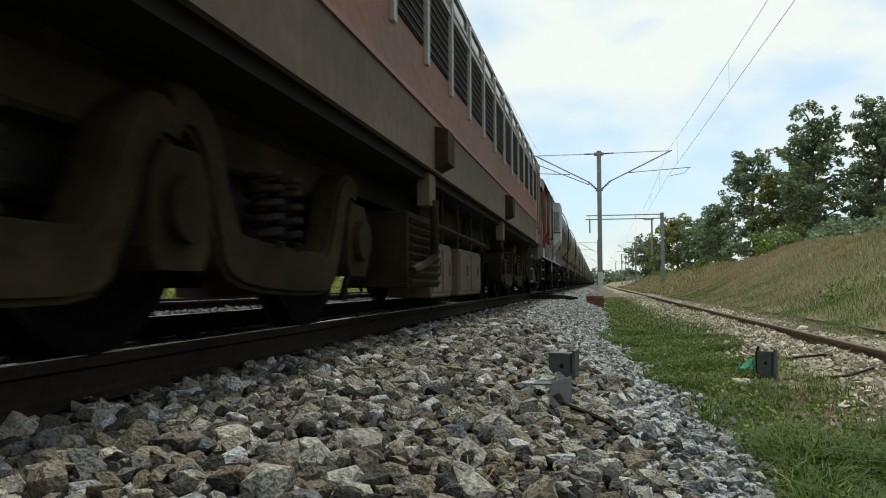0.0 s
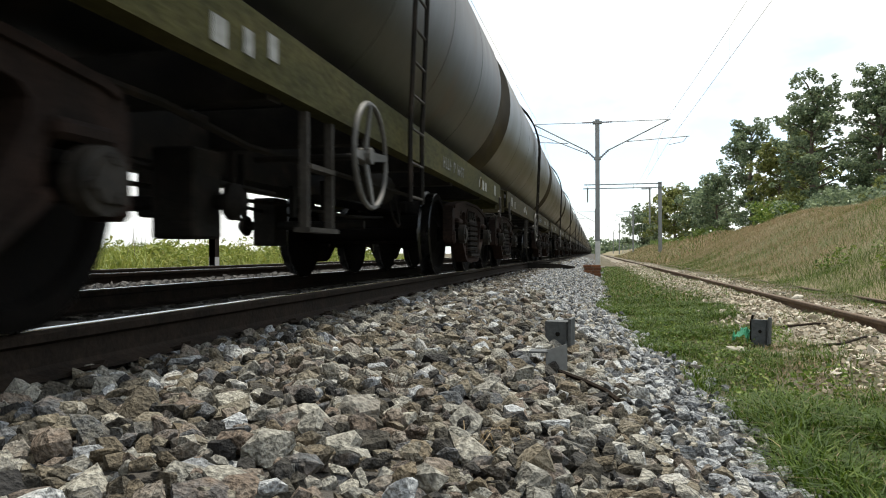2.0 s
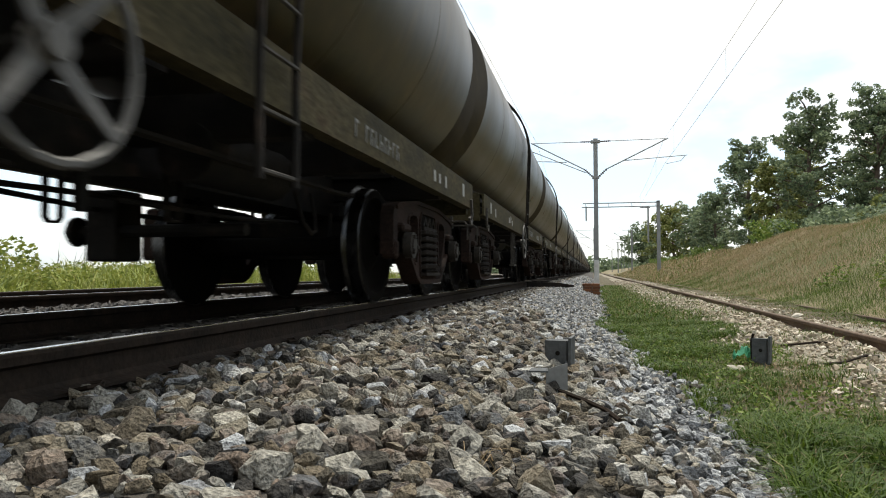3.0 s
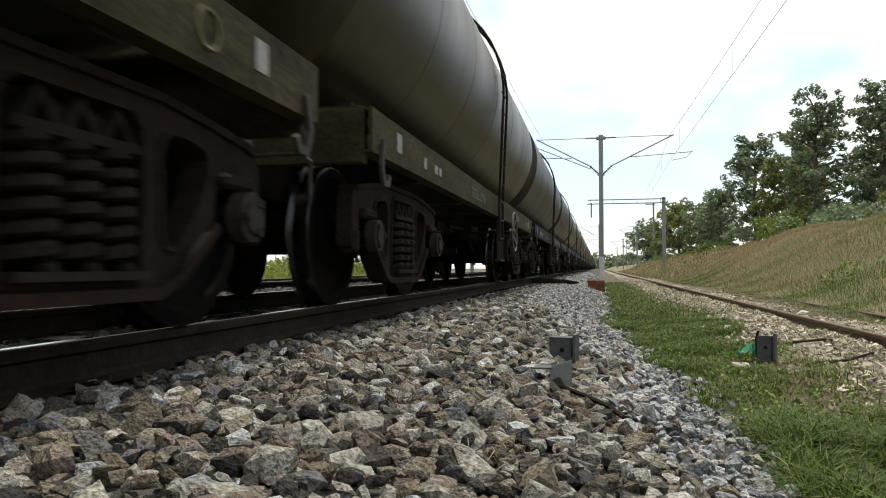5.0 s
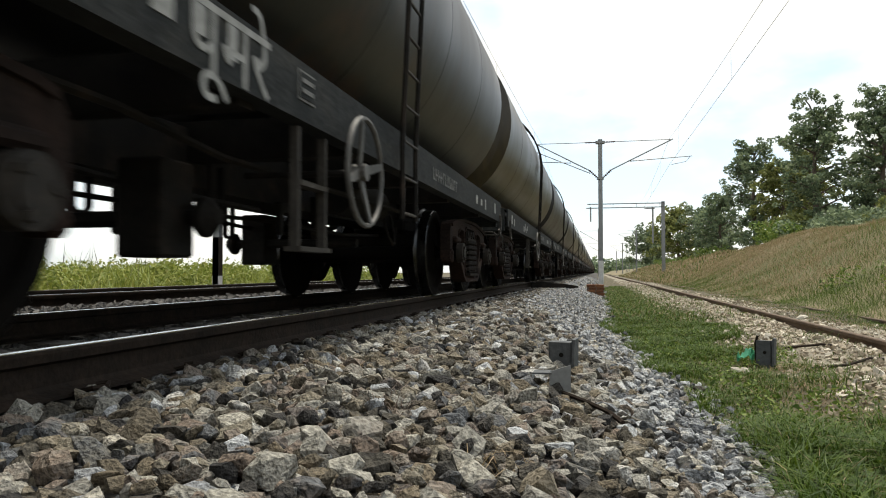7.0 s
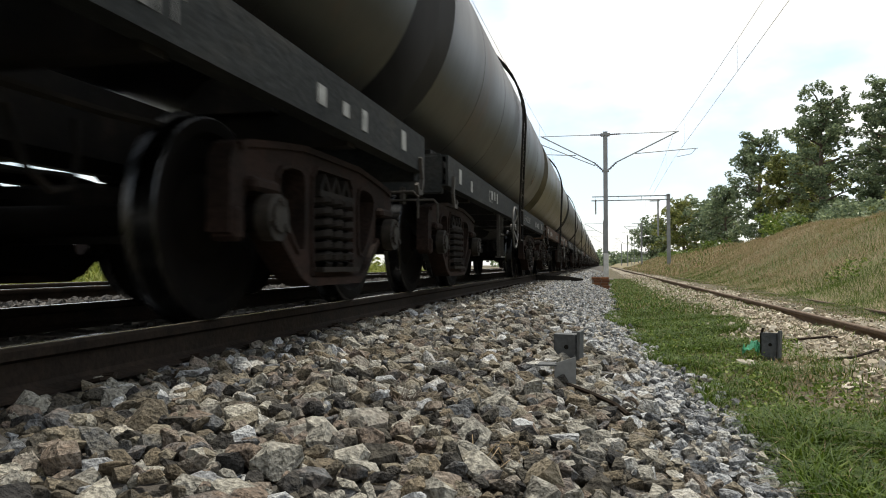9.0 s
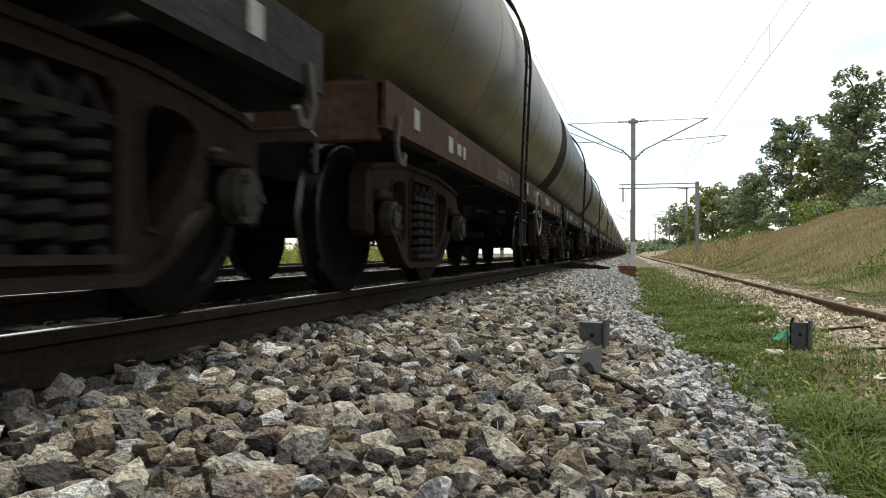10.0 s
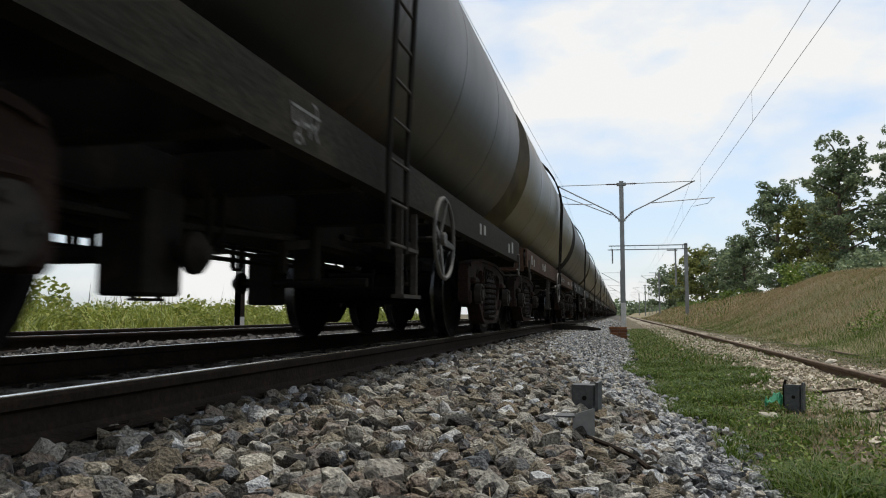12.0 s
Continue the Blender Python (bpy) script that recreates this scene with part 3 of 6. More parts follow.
def build_tracks():
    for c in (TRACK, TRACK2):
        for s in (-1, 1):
            rail(c + s * GAUGE, 0.0, -20, 600, M_RAIL, True, "rusty steel rail, shade darkened into its colour, with a bright worn head")
    rail(SIDING - GAUGE, SIDING_Z, -10, 300, M_RAIL_RUST, False, "rust-brown rail of the overgrown siding")
    rail(SIDING + GAUGE, SIDING_Z - 0.10, -10, 300, M_RAIL_RUST, False, "rust-brown rail of the overgrown siding, half hidden in grass")
    bm = bmesh.new()
    prism(bm, [(-1.375, -0.40), (1.375, -0.40), (1.375, -0.28), (1.12, -0.20), (1.0, -0.185), (0.45, -0.19), (0.30, -0.215), (-0.30, -0.215), (-0.45, -0.19), (-1.0, -0.185), (-1.12, -0.20), (-1.375, -0.28)], "y", -0.12, 0.12)
    for i, c in enumerate((TRACK, TRACK2)):
        if i == 0:
            first = part("sleeper", bm, M_SLEEPER, None, "pre-cast concrete sleeper bedded in ballast", Matrix.Translation((c, -3, 0)))
            tagged(first, "", "sleeper", "sleepers of the main tracks", "structure")
        for k in range(0 if i else 1, 75):
            o = new("sleeper", first.data)
            o.matrix_basis = Matrix.Translation((c, -3 + 0.6 * k, 0))
            tagged(o, "pre-cast concrete sleeper bedded in ballast", "sleeper", "sleepers of the main tracks", "structure")
    # elastic clips on the near rail
    bm = bmesh.new()
    tube(bm, [(0.05, -0.05, -0.165), (0.11, -0.05, -0.15), (0.13, 0.0, -0.15), (0.10, 0.05, -0.145), (0.06, 0.03, -0.150)], 0.010, 5)
    clip = part("rail_clip", bm, M_RAIL, None, "rusty spring clip holding the rail", Matrix.Translation((TRACK + GAUGE, 0.0, 0)))
    tagged(clip, "", "rail clip", "rail clips", "structure")
    for k in range(1, 28):
        o = new("rail_clip", clip.data)
        o.matrix_basis = Matrix.Translation((TRACK + GAUGE, 0.6 * k, 0))
        tagged(o, "rusty spring clip holding the rail", "rail clip", "rail clips", "structure")


# ---- plants ----
def blades(name, p, height, width, lean, material, r, label, category="grass", segs=2):
    """Grass as bent blades of two quads and a tip."""
    n = len(p)
    z = land(p[:, 0], p[:, 1]) - 0.01
    a = r.uniform(0, 6.283, n)
    d = np.column_stack([np.cos(a), np.sin(a), np.zeros(n)])
    side = np.column_stack([-np.sin(a), np.cos(a), np.zeros(n)]) * (width / 2)[:, None]
    base = np.column_stack([p, z])
    up = np.array([0, 0, 1.0])
    ln = (lean * height)[:, None]
    m = base + up * (height * 0.55)[:, None] + d * ln * 0.35
    tip = base + up * height[:, None] * (1 - 0.3 * lean[:, None]) + d * ln
    V = np.stack([base - side, base + side, m + side * 0.75, m - side * 0.75, tip], 1).reshape(-1, 3)
    i = np.arange(n) * 5
    F4 = np.column_stack([i, i + 1, i + 2, i + 3]).tolist()
    F3 = np.column_stack([i + 3, i + 2, i + 4]).tolist()
    return soup(name, V, F4 + F3, material, "stuff", label, category)


def build_grass():
    r = np.random.default_rng(21)
    # green turf between the ballast and the siding, long and lush near the camera, worn brown round the post
    p = jittered(0.0, 2.6, 1.2, 12.0, 0.0125, r)
    e = toe(p[:, 1])
    x, y = p[:, 0], p[:, 1]
    edge = 1.58 + 0.16 * np.sin(y * 1.3) + 0.10 * np.sin(y * 3.7) - 0.30 * np.exp(-((y - 5.2) / 0.9) ** 2)
    dens = smooth(-0.10, 0.04, x - e) * (1 - smooth(-0.25, 0.30, x - edge)) + 0.03
    patch = np.sin(x * 4.1 + 1.3 * np.sin(y * 2.1)) * np.sin(y * 3.3 + 0.8 * np.sin(x * 5.0)) + 0.6 * np.sin(x * 11.0 + y * 7.1) * np.sin(y * 9.0 - x * 4.0)
    worn = np.exp(-(((x - 1.32) / 0.34) ** 2 + ((y - 4.75) / 0.60) ** 2)) + 0.7 * np.exp(-(((x - 1.45) / 0.35) ** 2 + ((y - 6.3) / 0.7) ** 2)) + 0.5 * np.exp(-(((x - 1.55) / 0.2) ** 2 + ((y - 3.6) / 0.6) ** 2))
    ok = (r.uniform(0, 1, len(p)) < dens * (0.55 + 0.45 * smooth(-0.8, 0.3, patch)) * (1 - 0.72 * np.clip(worn, 0, 1))) & (x > e - 0.08)
    p, patch, worn = p[ok], patch[ok], worn[ok]
    n = len(p)
    lush = smooth(4.3, 3.2, p[:, 1]) * smooth(0.45, 0.75, p[:, 0]) * (1 - np.clip(worn, 0, 1))
    h = r.uniform(0.030, 0.105, n) * (0.6 + 0.75 * smooth(-0.6, 0.9, patch)) + lush * r.uniform(0.0, 0.11, n) * smooth(-0.7, 0.6, patch)
    w, ln = r.uniform(0.004, 0.009, n), r.uniform(0.5, 1.7, n)
    dry = r.uniform(0, 1, n) < 0.06 + 0.55 * np.clip(worn, 0, 1) + 0.05 * (patch < -0.4)
    blades("grass", p[~dry], h[~dry], w[~dry], ln[~dry], M_GRASS, r, "lush green grass beside the ballast")
    blades("grass", p[dry], h[dry] * 0.9, w[dry] * 0.7, ln[dry] * 1.3, M_DRY, r, "withered straw in the worn patches of the grass")
    p = jittered(0.0, 2.9, 11.6, 40.0, 0.036, r)
    e = toe(p[:, 1])
    dens = smooth(0.0, 0.3, p[:, 0] - e) * (1 - 0.85 * smooth(1.1, 2.0, p[:, 0] + 0.02 * (p[:, 1] - 12)))
    p = p[r.uniform(0, 1, len(p)) < dens]
    n = len(p)
    h, w, ln = r.uniform(0.03, 0.13, n), r.uniform(0.008, 0.018, n), r.uniform(0.5, 1.6, n)
    g = r.uniform(0, 1, n) < 0.90
    blades("grass", p[g], h[g], w[g], ln[g], M_GRASS, r, "green grass farther along the siding")
    blades("grass", p[~g], h[~g], w[~g], ln[~g], M_DRY, r, "dry straw farther along the siding")
    p = jittered(1.2, 4.6, 2.0, 26.0, 0.030, r)
    q = np.sin(p[:, 0] * 2.6 + 0.9 * np.sin(p[:, 1] * 1.1)) * np.sin(p[:, 1] * 1.4 + p[:, 0])
    p = p[r.uniform(0, 1, len(p)) < 0.05 + 0.06 * q + 0.75 * smooth(3.3, 3.9, p[:, 0] + 0.2 * q) + 0.5 * np.exp(-(((p[:, 0] - 1.35) / 0.35) ** 2 + ((p[:, 1] - 5.2) / 1.6) ** 2))]
    n = len(p)
    g = r.uniform(0, 1, n) < 0.45 + 0.3 * smooth(3.3, 4.2, p[:, 0])
    h, w, ln = r.uniform(0.02, 0.075, n), r.uniform(0.004, 0.010, n), r.uniform(0.6, 1.8, n)
    blades("grass", p[g], h[g], w[g], ln[g], M_GRASS, r, "thin low grass round the siding")
    blades("grass", p[~g], h[~g], w[~g], ln[~g], M_DRY, r, "dry straw strewn round the siding")
    p = jittered(0.5, 4.6, -12.0, 1.9, 0.026, r)
    p = p[(p[:, 0] > toe(p[:, 1])) & (r.uniform(0, 1, len(p)) < 0.9 - 0.8 * np.exp(-((p[:, 0] - 2.5) / 0.6) ** 2))]
    n = len(p)
    blades("grass", p, r.uniform(0.03, 0.09, n), r.uniform(0.006, 0.014, n), r.uniform(0.5, 1.6, n), M_GRASS, r, "green grass along the ballast")
    # dried weeds caught between the stones
    for cx, cy, k in ((-0.70, 2.47, 70), (-0.28, 2.05, 30), (-1.15, 3.1, 30)):
        p = np.column_stack([r.normal(cx, 0.05, k), r.normal(cy, 0.07, k)])
        blades("dry_weeds", p, r.uniform(0.06, 0.14, k), r.uniform(0.002, 0.005, k), r.uniform(0.8, 2.0, k), M_BARK if k > 50 else M_DRY, r, "withered brown weeds between the ballast stones", "weeds")
    # dry grass on the bank
    p = jittered(4.1, 11.5, -4.0, 50.0, 0.042, r)
    green = 0.5 + 0.5 * np.sin(p[:, 0] * 0.9 + 0.5) * np.sin(p[:, 1] * 0.23 + 2) + 0.35 * smooth(24, 8, p[:, 1])
    low = 1 - smooth(5.0, 7.2, p[:, 0] + 0.5 * np.sin(p[:, 1] * 0.6))
    g = r.uniform(0, 1, len(p)) < 0.22 + 0.28 * green + 0.40 * low + 0.80 * smooth(26, 14, p[:, 1] + 1.5 * np.sin(p[:, 0] * 1.3) - 0.9 * (p[:, 0] - 6.5))
    n = len(p)
    h = r.uniform(0.08, 0.27, n) * smooth(3.6, 5.5, p[:, 0]) + 0.05
    w = r.uniform(0.003, 0.008, n)
    ln = r.uniform(0.5, 1.8, n)
    blades("bank_grass", p[~g], h[~g], w[~g], ln[~g], M_DRY, r, "dry brown grass covering the bank")
    blades("bank_grass", p[g], h[g] * 0.8, w[g], ln[g], M_GRASS, r, "green grass mixed into the dry bank")
    p = jittered(4.1, 11.5, 50.0, 150.0, 0.16, r)
    n = len(p)
    h, w, ln = r.uniform(0.15, 0.5, n), r.uniform(0.02, 0.05, n), r.uniform(0.4, 1.5, n)
    g = r.uniform(0, 1, n) < 0.35
    blades("bank_grass", p[~g], h[~g], w[~g], ln[~g], M_DRY, r, "dry brown grass on the distant bank")
    blades("bank_grass", p[g], h[g], w[g], ln[g], M_GRASS, r, "green grass on the distant bank")
    # broad-leaved weeds in the turf
    c = np.column_stack([r.uniform(0.2, 2.0, 420), r.uniform(1.6, 10.0, 420)])
    c = c[(c[:, 0] > toe(c[:, 1]) + 0.1) & (c[:, 0] < 1.5 + 0.3 * np.sin(c[:, 1] * 2))]
    c = np.column_stack([c, land(c[:, 0], c[:, 1]) + 0.035])
    V, Fq = leaf_cloud(c, r.uniform(0.03, 0.09, len(c)), 4000, 0.016, r)
    soup("weeds", V, Fq, M_BUSH, "stuff", "low broad-leaved weeds in the grass", "weeds")
    c = np.column_stack([r.uniform(5.6, 9.8, 150), r.uniform(6.0, 20.0, 150)])
    c = np.column_stack([c, land(c[:, 0], c[:, 1]) + 0.15])
    V, Fq = leaf_cloud(c, r.uniform(0.12, 0.38, len(c)), 900, 0.045, r)
    soup("weeds", V, Fq, M_BUSH, "stuff", "green leafy weeds on the bank", "weeds")
    # tall weeds beyond the second track, with bare stalks standing out of them
    p = jittered(-40.0, -10.8, 2.0, 60.0, 0.15, r)
    p = p[r.uniform(0, 1, len(p)) < smooth(-10.6, -12.5, p[:, 0]) * 0.9 + 0.1]
    n = len(p)
    lump = 0.8 + 0.35 * np.sin(p[:, 0] * 0.9 + 1.1 * np.sin(p[:, 1] * 0.6)) * np.sin(p[:, 1] * 0.8) + 0.2 * np.sin(p[:, 0] * 2.3 + p[:, 1] * 1.9)
    h = r.uniform(0.8, 1.8, n) * lump * (0.25 + 0.75 * smooth(-11.2, -15, p[:, 0]))
    blades("weeds", p, h, r.uniform(0.02, 0.07, n), r.uniform(0.3, 1.2, n), M_FIELD, r, "tall yellow-green weeds beyond the tracks")
    c = np.column_stack([r.uniform(-26, -13, 500), r.uniform(3, 45, 500)])
    c = np.column_stack([c, land(c[:, 0], c[:, 1]) + r.uniform(0.3, 1.3, 500)])
    V, Fq = leaf_cloud(c, r.uniform(0.2, 0.6, len(c)), 260, 0.07, r)
    soup("weeds", V, Fq, M_FIELD, "stuff", "bushy olive weeds beyond the tracks", "weeds")
    p = np.column_stack([r.uniform(-34, -16, 420), r.uniform(4, 50, 420)])
    blades("stalks", p, r.uniform(1.6, 3.0, 420), r.uniform(0.025, 0.05, 420), r.uniform(0.05, 0.45, 420), M_BARK, r, "thin bare stalks above the weeds", "weeds")


def leaf_cloud(centres, radii, per, leaf, r):
    """Quads strewn through rounded clumps."""
    V, n = [], 0
    for c, rad in zip(centres, radii):
        k = max(8, int(per * rad * rad))
        d = r.normal(size=(k, 3))
        d /= np.linalg.norm(d, axis=1)[:, None]
        pos = c + d * (rad * r.uniform(0.45, 1.05, k) ** 0.6)[:, None] * np.array([1, 1, 0.8])
        R = turns(k, r, 1.6)
        s = leaf * r.uniform(0.6, 1.3, k)[:, None]
        a, b = R[:, :, 0] * s, R[:, :, 1] * s * 0.55
        V.append(np.stack([pos - a, pos - b, pos + a, pos + b], 1).reshape(-1, 3))
    V = np.concatenate(V)
    return V, np.arange(len(V)).reshape(-1, 4)


def tree(name, x, y, height, spread, seed, label, leaf=0.16, per=260, lean=0.0, material=None):
    r = np.random.default_rng(seed)
    z0 = float(land(x, y)) - 0.1
    root = empty(name, Matrix.Translation((x, y, z0)))
    tagged(root, label, "tree", "trees on the bank")
    bm = bmesh.new()
    trunk_top = Vector((lean, 0, height * 0.62))
    pts = [Vector((0, 0, 0)), Vector((lean * 0.2 + 0.1, 0.1, height * 0.2)), Vector((lean * 0.6 - 0.1, 0, height * 0.42)), trunk_top, Vector((lean * 1.2, 0, height * 0.85))]
    tube(bm, pts, [height * 0.026, height * 0.021, height * 0.016, height * 0.010, height * 0.003], 8)
    centres, radii = [], []
    limbs = 26
    for i in range(limbs):
        f = 0.10 + 0.80 * i / limbs
        a = i * 2.4 + r.uniform(-0.4, 0.4)
        reach = spread * min(1.0, 0.55 + f * 1.2, 0.30 + (1.0 - f) * 1.35) * r.uniform(0.7, 1.12)
        base = Vector((lean * f, 0, height * f))
        tip = base + Vector((math.cos(a) * reach, math.sin(a) * reach, height * r.uniform(0.04, 0.13)))
        mid = (base + tip) / 2 + Vector((0, 0, 0.2))
        tube(bm, [base, mid, tip], [height * 0.007, height * 0.005, height * 0.002], 5)
        for u in (0.4, 0.7, 1.0):
            q = base.lerp(tip, u)
            for _ in range(3):
                centres.append(np.array(q) + r.normal(0, spread * 0.12, 3))
                radii.append(spread * r.uniform(0.06, 0.17))
    for k in range(6):
        a, d = k * 1.05 + r.uniform(-0.3, 0.3), spread * r.uniform(0.15, 0.62)
        foot = height * (0.80 - 0.16 * d / spread)
        rise = height * r.uniform(0.08, 0.17)
        for u in (0.0, 0.35, 0.7, 1.0):
            centres.append(np.array([lean + d * math.cos(a), d * math.sin(a), foot + rise * u]))
            radii.append(spread * (0.15 - 0.10 * u))
    for _ in range(5):
        centres.append(np.array([lean * 1.2, 0, height * 0.90]) + r.normal(0, spread * 0.13, 3) * np.array([1, 1, 1.2]))
        radii.append(spread * r.uniform(0.09, 0.16))
    part("trunk", bm, M_BARK, root, "grey-brown trunk and limbs", smooth=True)
    V, Fq = leaf_cloud(np.array(centres), radii, per, leaf, r)
    o = soup("crown", V, Fq, material or M_LEAF, "", "leafy crown with gaps")
    o.parent = root
    return root


def bush(name, x, y, size, seed, label, material):
    r = np.random.default_rng(seed)
    root = empty(name, Matrix.Translation((x, y, float(land(x, y)))))
    tagged(root, label, "bush", "bushes on the bank")
    c = r.normal(0, size * 0.4, (9, 3)) * np.array([1.3, 1.3, 0.5]) + np.array([0, 0, size * 0.55])
    V, Fq = leaf_cloud(c, [size * r.uniform(0.3, 0.5) for _ in c], 300, 0.07 + 0.03 * size, r)
    o = soup("foliage", V, Fq, material)
    o.parent = root


def build_trees():
    spec = [(13.3, 48.7, 9.9, 2.9, 1), (11.7, 58.6, 9.2, 2.8, 2), (16.6, 47.0, 9.7, 3.1, 3), (10.7, 67.5, 6.0, 2.4, 4), (20.6, 44.0, 9.8, 3.2, 5),
            (15.2, 58.0, 8.3, 2.9, 6), (12.6, 53.5, 6.8, 2.4, 11), (18.4, 50.0, 8.6, 3.0, 12), (11.7, 112.0, 9.0, 4.2, 7), (13.5, 95.0, 7.0, 3.8, 8), (25.0, 42.0, 10.0, 4.0, 9), (10.5, 150.0, 8.0, 5.0, 10)]
    for x, y, h, s, k in spec:
        h, s = (h * 0.96, s * 0.86) if y < 80 else (h, s)
        tree("tree", x, y, h, s, 100 + k, "tall broad-leaved tree with dark green foliage on the bank", leaf=0.115 if y < 80 else 0.22, per=520 if y < 80 else 120, material=M_LEAF_OLIVE if k in (6, 9, 11, 7, 12) else M_LEAF)
    r = np.random.default_rng(77)
    for k in range(16):
        y = r.uniform(34, 125)
        bush("bush", 9.4 + r.uniform(0, 2.5), y, r.uniform(0.5, 1.3), 200 + k, "yellow-green bush on the crest of the bank", M_BUSH)
    for k in range(26):
        x, y = r.uniform(11.5, 24.0), r.uniform(40.0, 58.0)
        bush("bush", x, y, r.uniform(0.8, 1.9), 400 + k, "dark green undergrowth between the trees on the bank", M_LEAF if k % 3 else M_LEAF_OLIVE)
    for k in range(30):
        x, y = (r.uniform(-24, -15), r.uniform(8, 50)) if k < 18 else (r.uniform(-60, -26), r.uniform(18, 90))
        bush("bush", x, y, r.uniform(0.9, 1.7), 300 + k, "olive shrub in the field beyond the tracks", M_FIELD)
    # far woods at the end of the line
    c = np.column_stack([r.uniform(-60, 80, 130), r.uniform(420, 560, 130), r.uniform(0.5, 6, 130)])
    V, Fq = leaf_cloud(c, r.uniform(4, 8, 130), 3.0, 1.2, r)
    soup("far_woods", V, Fq, M_LEAF, "stuff", "dark far woods at the end of the line", "woods")


# ---- the train ----
def ribbon(bm, pts, w, a, b):
    """A bent flat bar in the y-z plane, w wide, from x = a to x = b."""
    pts = [Vector((0, p[0], p[1])) for p in pts]
    left, right = [], []
    for i, p in enumerate(pts):
        d = (pts[min(i + 1, len(pts) - 1)] - pts[max(i - 1, 0)]).normalized()
        n = Vector((0, -d.z, d.y)) * (w[i] if isinstance(w, (list, tuple)) else w) / 2
        left.append(p + n)
        right.append(p - n)
    for i in range(len(pts) - 1):
        q = [left[i], left[i + 1], right[i + 1], right[i]]
        va = [bm.verts.new((a, v.y, v.z)) for v in q]
        vb = [bm.verts.new((b, v.y, v.z)) for v in q]
        bm.faces.new(va)
        bm.faces.new(vb[::-1])
        for k in ((0, 1), (2, 3)):
            bm.faces.new((va[k[0]], vb[k[0]], vb[k[1]], va[k[1]]))
        if i == 0:
            bm.faces.new((va[3], vb[3], vb[0], va[0]))
        if i == len(pts) - 2:
            bm.faces.new((va[1], vb[1], vb[2], va[2]))
    bmesh.ops.remove_doubles(bm, verts=bm.verts, dist=0.0004)
    bmesh.ops.recalc_face_normals(bm, faces=bm.faces)


def eased(pts, n=4):
    """More points along a smooth line through pts."""
    out = []
    for i in range(len(pts) - 1):
        p = [pts[max(0, min(len(pts) - 1, i + k))] for k in (-1, 0, 1, 2)]
        for q in range(n):
            t = q / n
            out.append(tuple(0.5 * (2 * b + (c - a) * t + (2 * a - 5 * b + 4 * c - d) * t * t + (3 * b - a - 3 * c + d) * t ** 3) for a, b, c, d in zip(*p)))
    return out + [tuple(pts[-1])]


def wheel_profile(r, s):
    """Cross-section of a wheel: distance from the track's centre and radius."""
    p = [(0.790, r * 0.84), (0.792, r + 0.022), (0.803, r + 0.029), (0.816, r + 0.018), (0.828, r + 0.003), (0.925, r - 0.003), (0.932, r - 0.012), (0.932, r * 0.84),
         (0.885, r * 0.78), (0.865, r * 0.45), (0.915, r * 0.30), (0.935, r * 0.22), (0.935, 0.09)]
    return [(s * a, b) for a, b in p]


def wheelset(parent, m, radius=0.5, name="wheelset"):
    bm = bmesh.new()
    for s in (-1, 1):
        lathe(bm, wheel_profile(radius, s) + [(s * 0.80, 0.09), (s * 0.80, radius * 0.3), (s * 0.83, radius * 0.5), (s * 0.815, radius * 0.78)], 40, "x")
        rod(bm, (s * 0.93, 0, 0), (s * 1.20, 0, 0), 0.07, 12)
        rod(bm, (s * 1.20, 0, 0), (s * 1.275, 0, 0), 0.115, 16)
        rod(bm, (s * 1.275, 0, 0), (s * 1.29, 0, 0), 0.075, 12)
        for k in range(3):
            a = k * 2.0944
            rod(bm, (s * 1.27, 0.075 * math.cos(a), 0.075 * math.sin(a)), (s * 1.30, 0.075 * math.cos(a), 0.075 * math.sin(a)), 0.022, 6)
    rod(bm, (-0.8, 0, 0), (0.8, 0, 0), 0.085, 12)
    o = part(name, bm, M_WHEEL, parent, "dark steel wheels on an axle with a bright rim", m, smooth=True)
    o.data.materials.append(M_TREAD)
    o.data.materials.append(M_CAP)
    for p in o.data.polygons:
        c = p.center
        if math.hypot(c.y, c.z) > radius * 0.965 and abs(c.x) > 0.78:
            p.material_index = 1
        elif abs(c.x) > 1.19:
            p.material_index = 2
    return o


def coil(bm, c, r, h, n, wire, seg=9):
    pts = [(c[0] + r * math.cos(2 * math.pi * k / seg), c[1] + r * math.sin(2 * math.pi * k / seg), c[2] + h * k / (seg * n)) for k in range(int(seg * n) + 1)]
    tube(bm, pts, wire, 5)


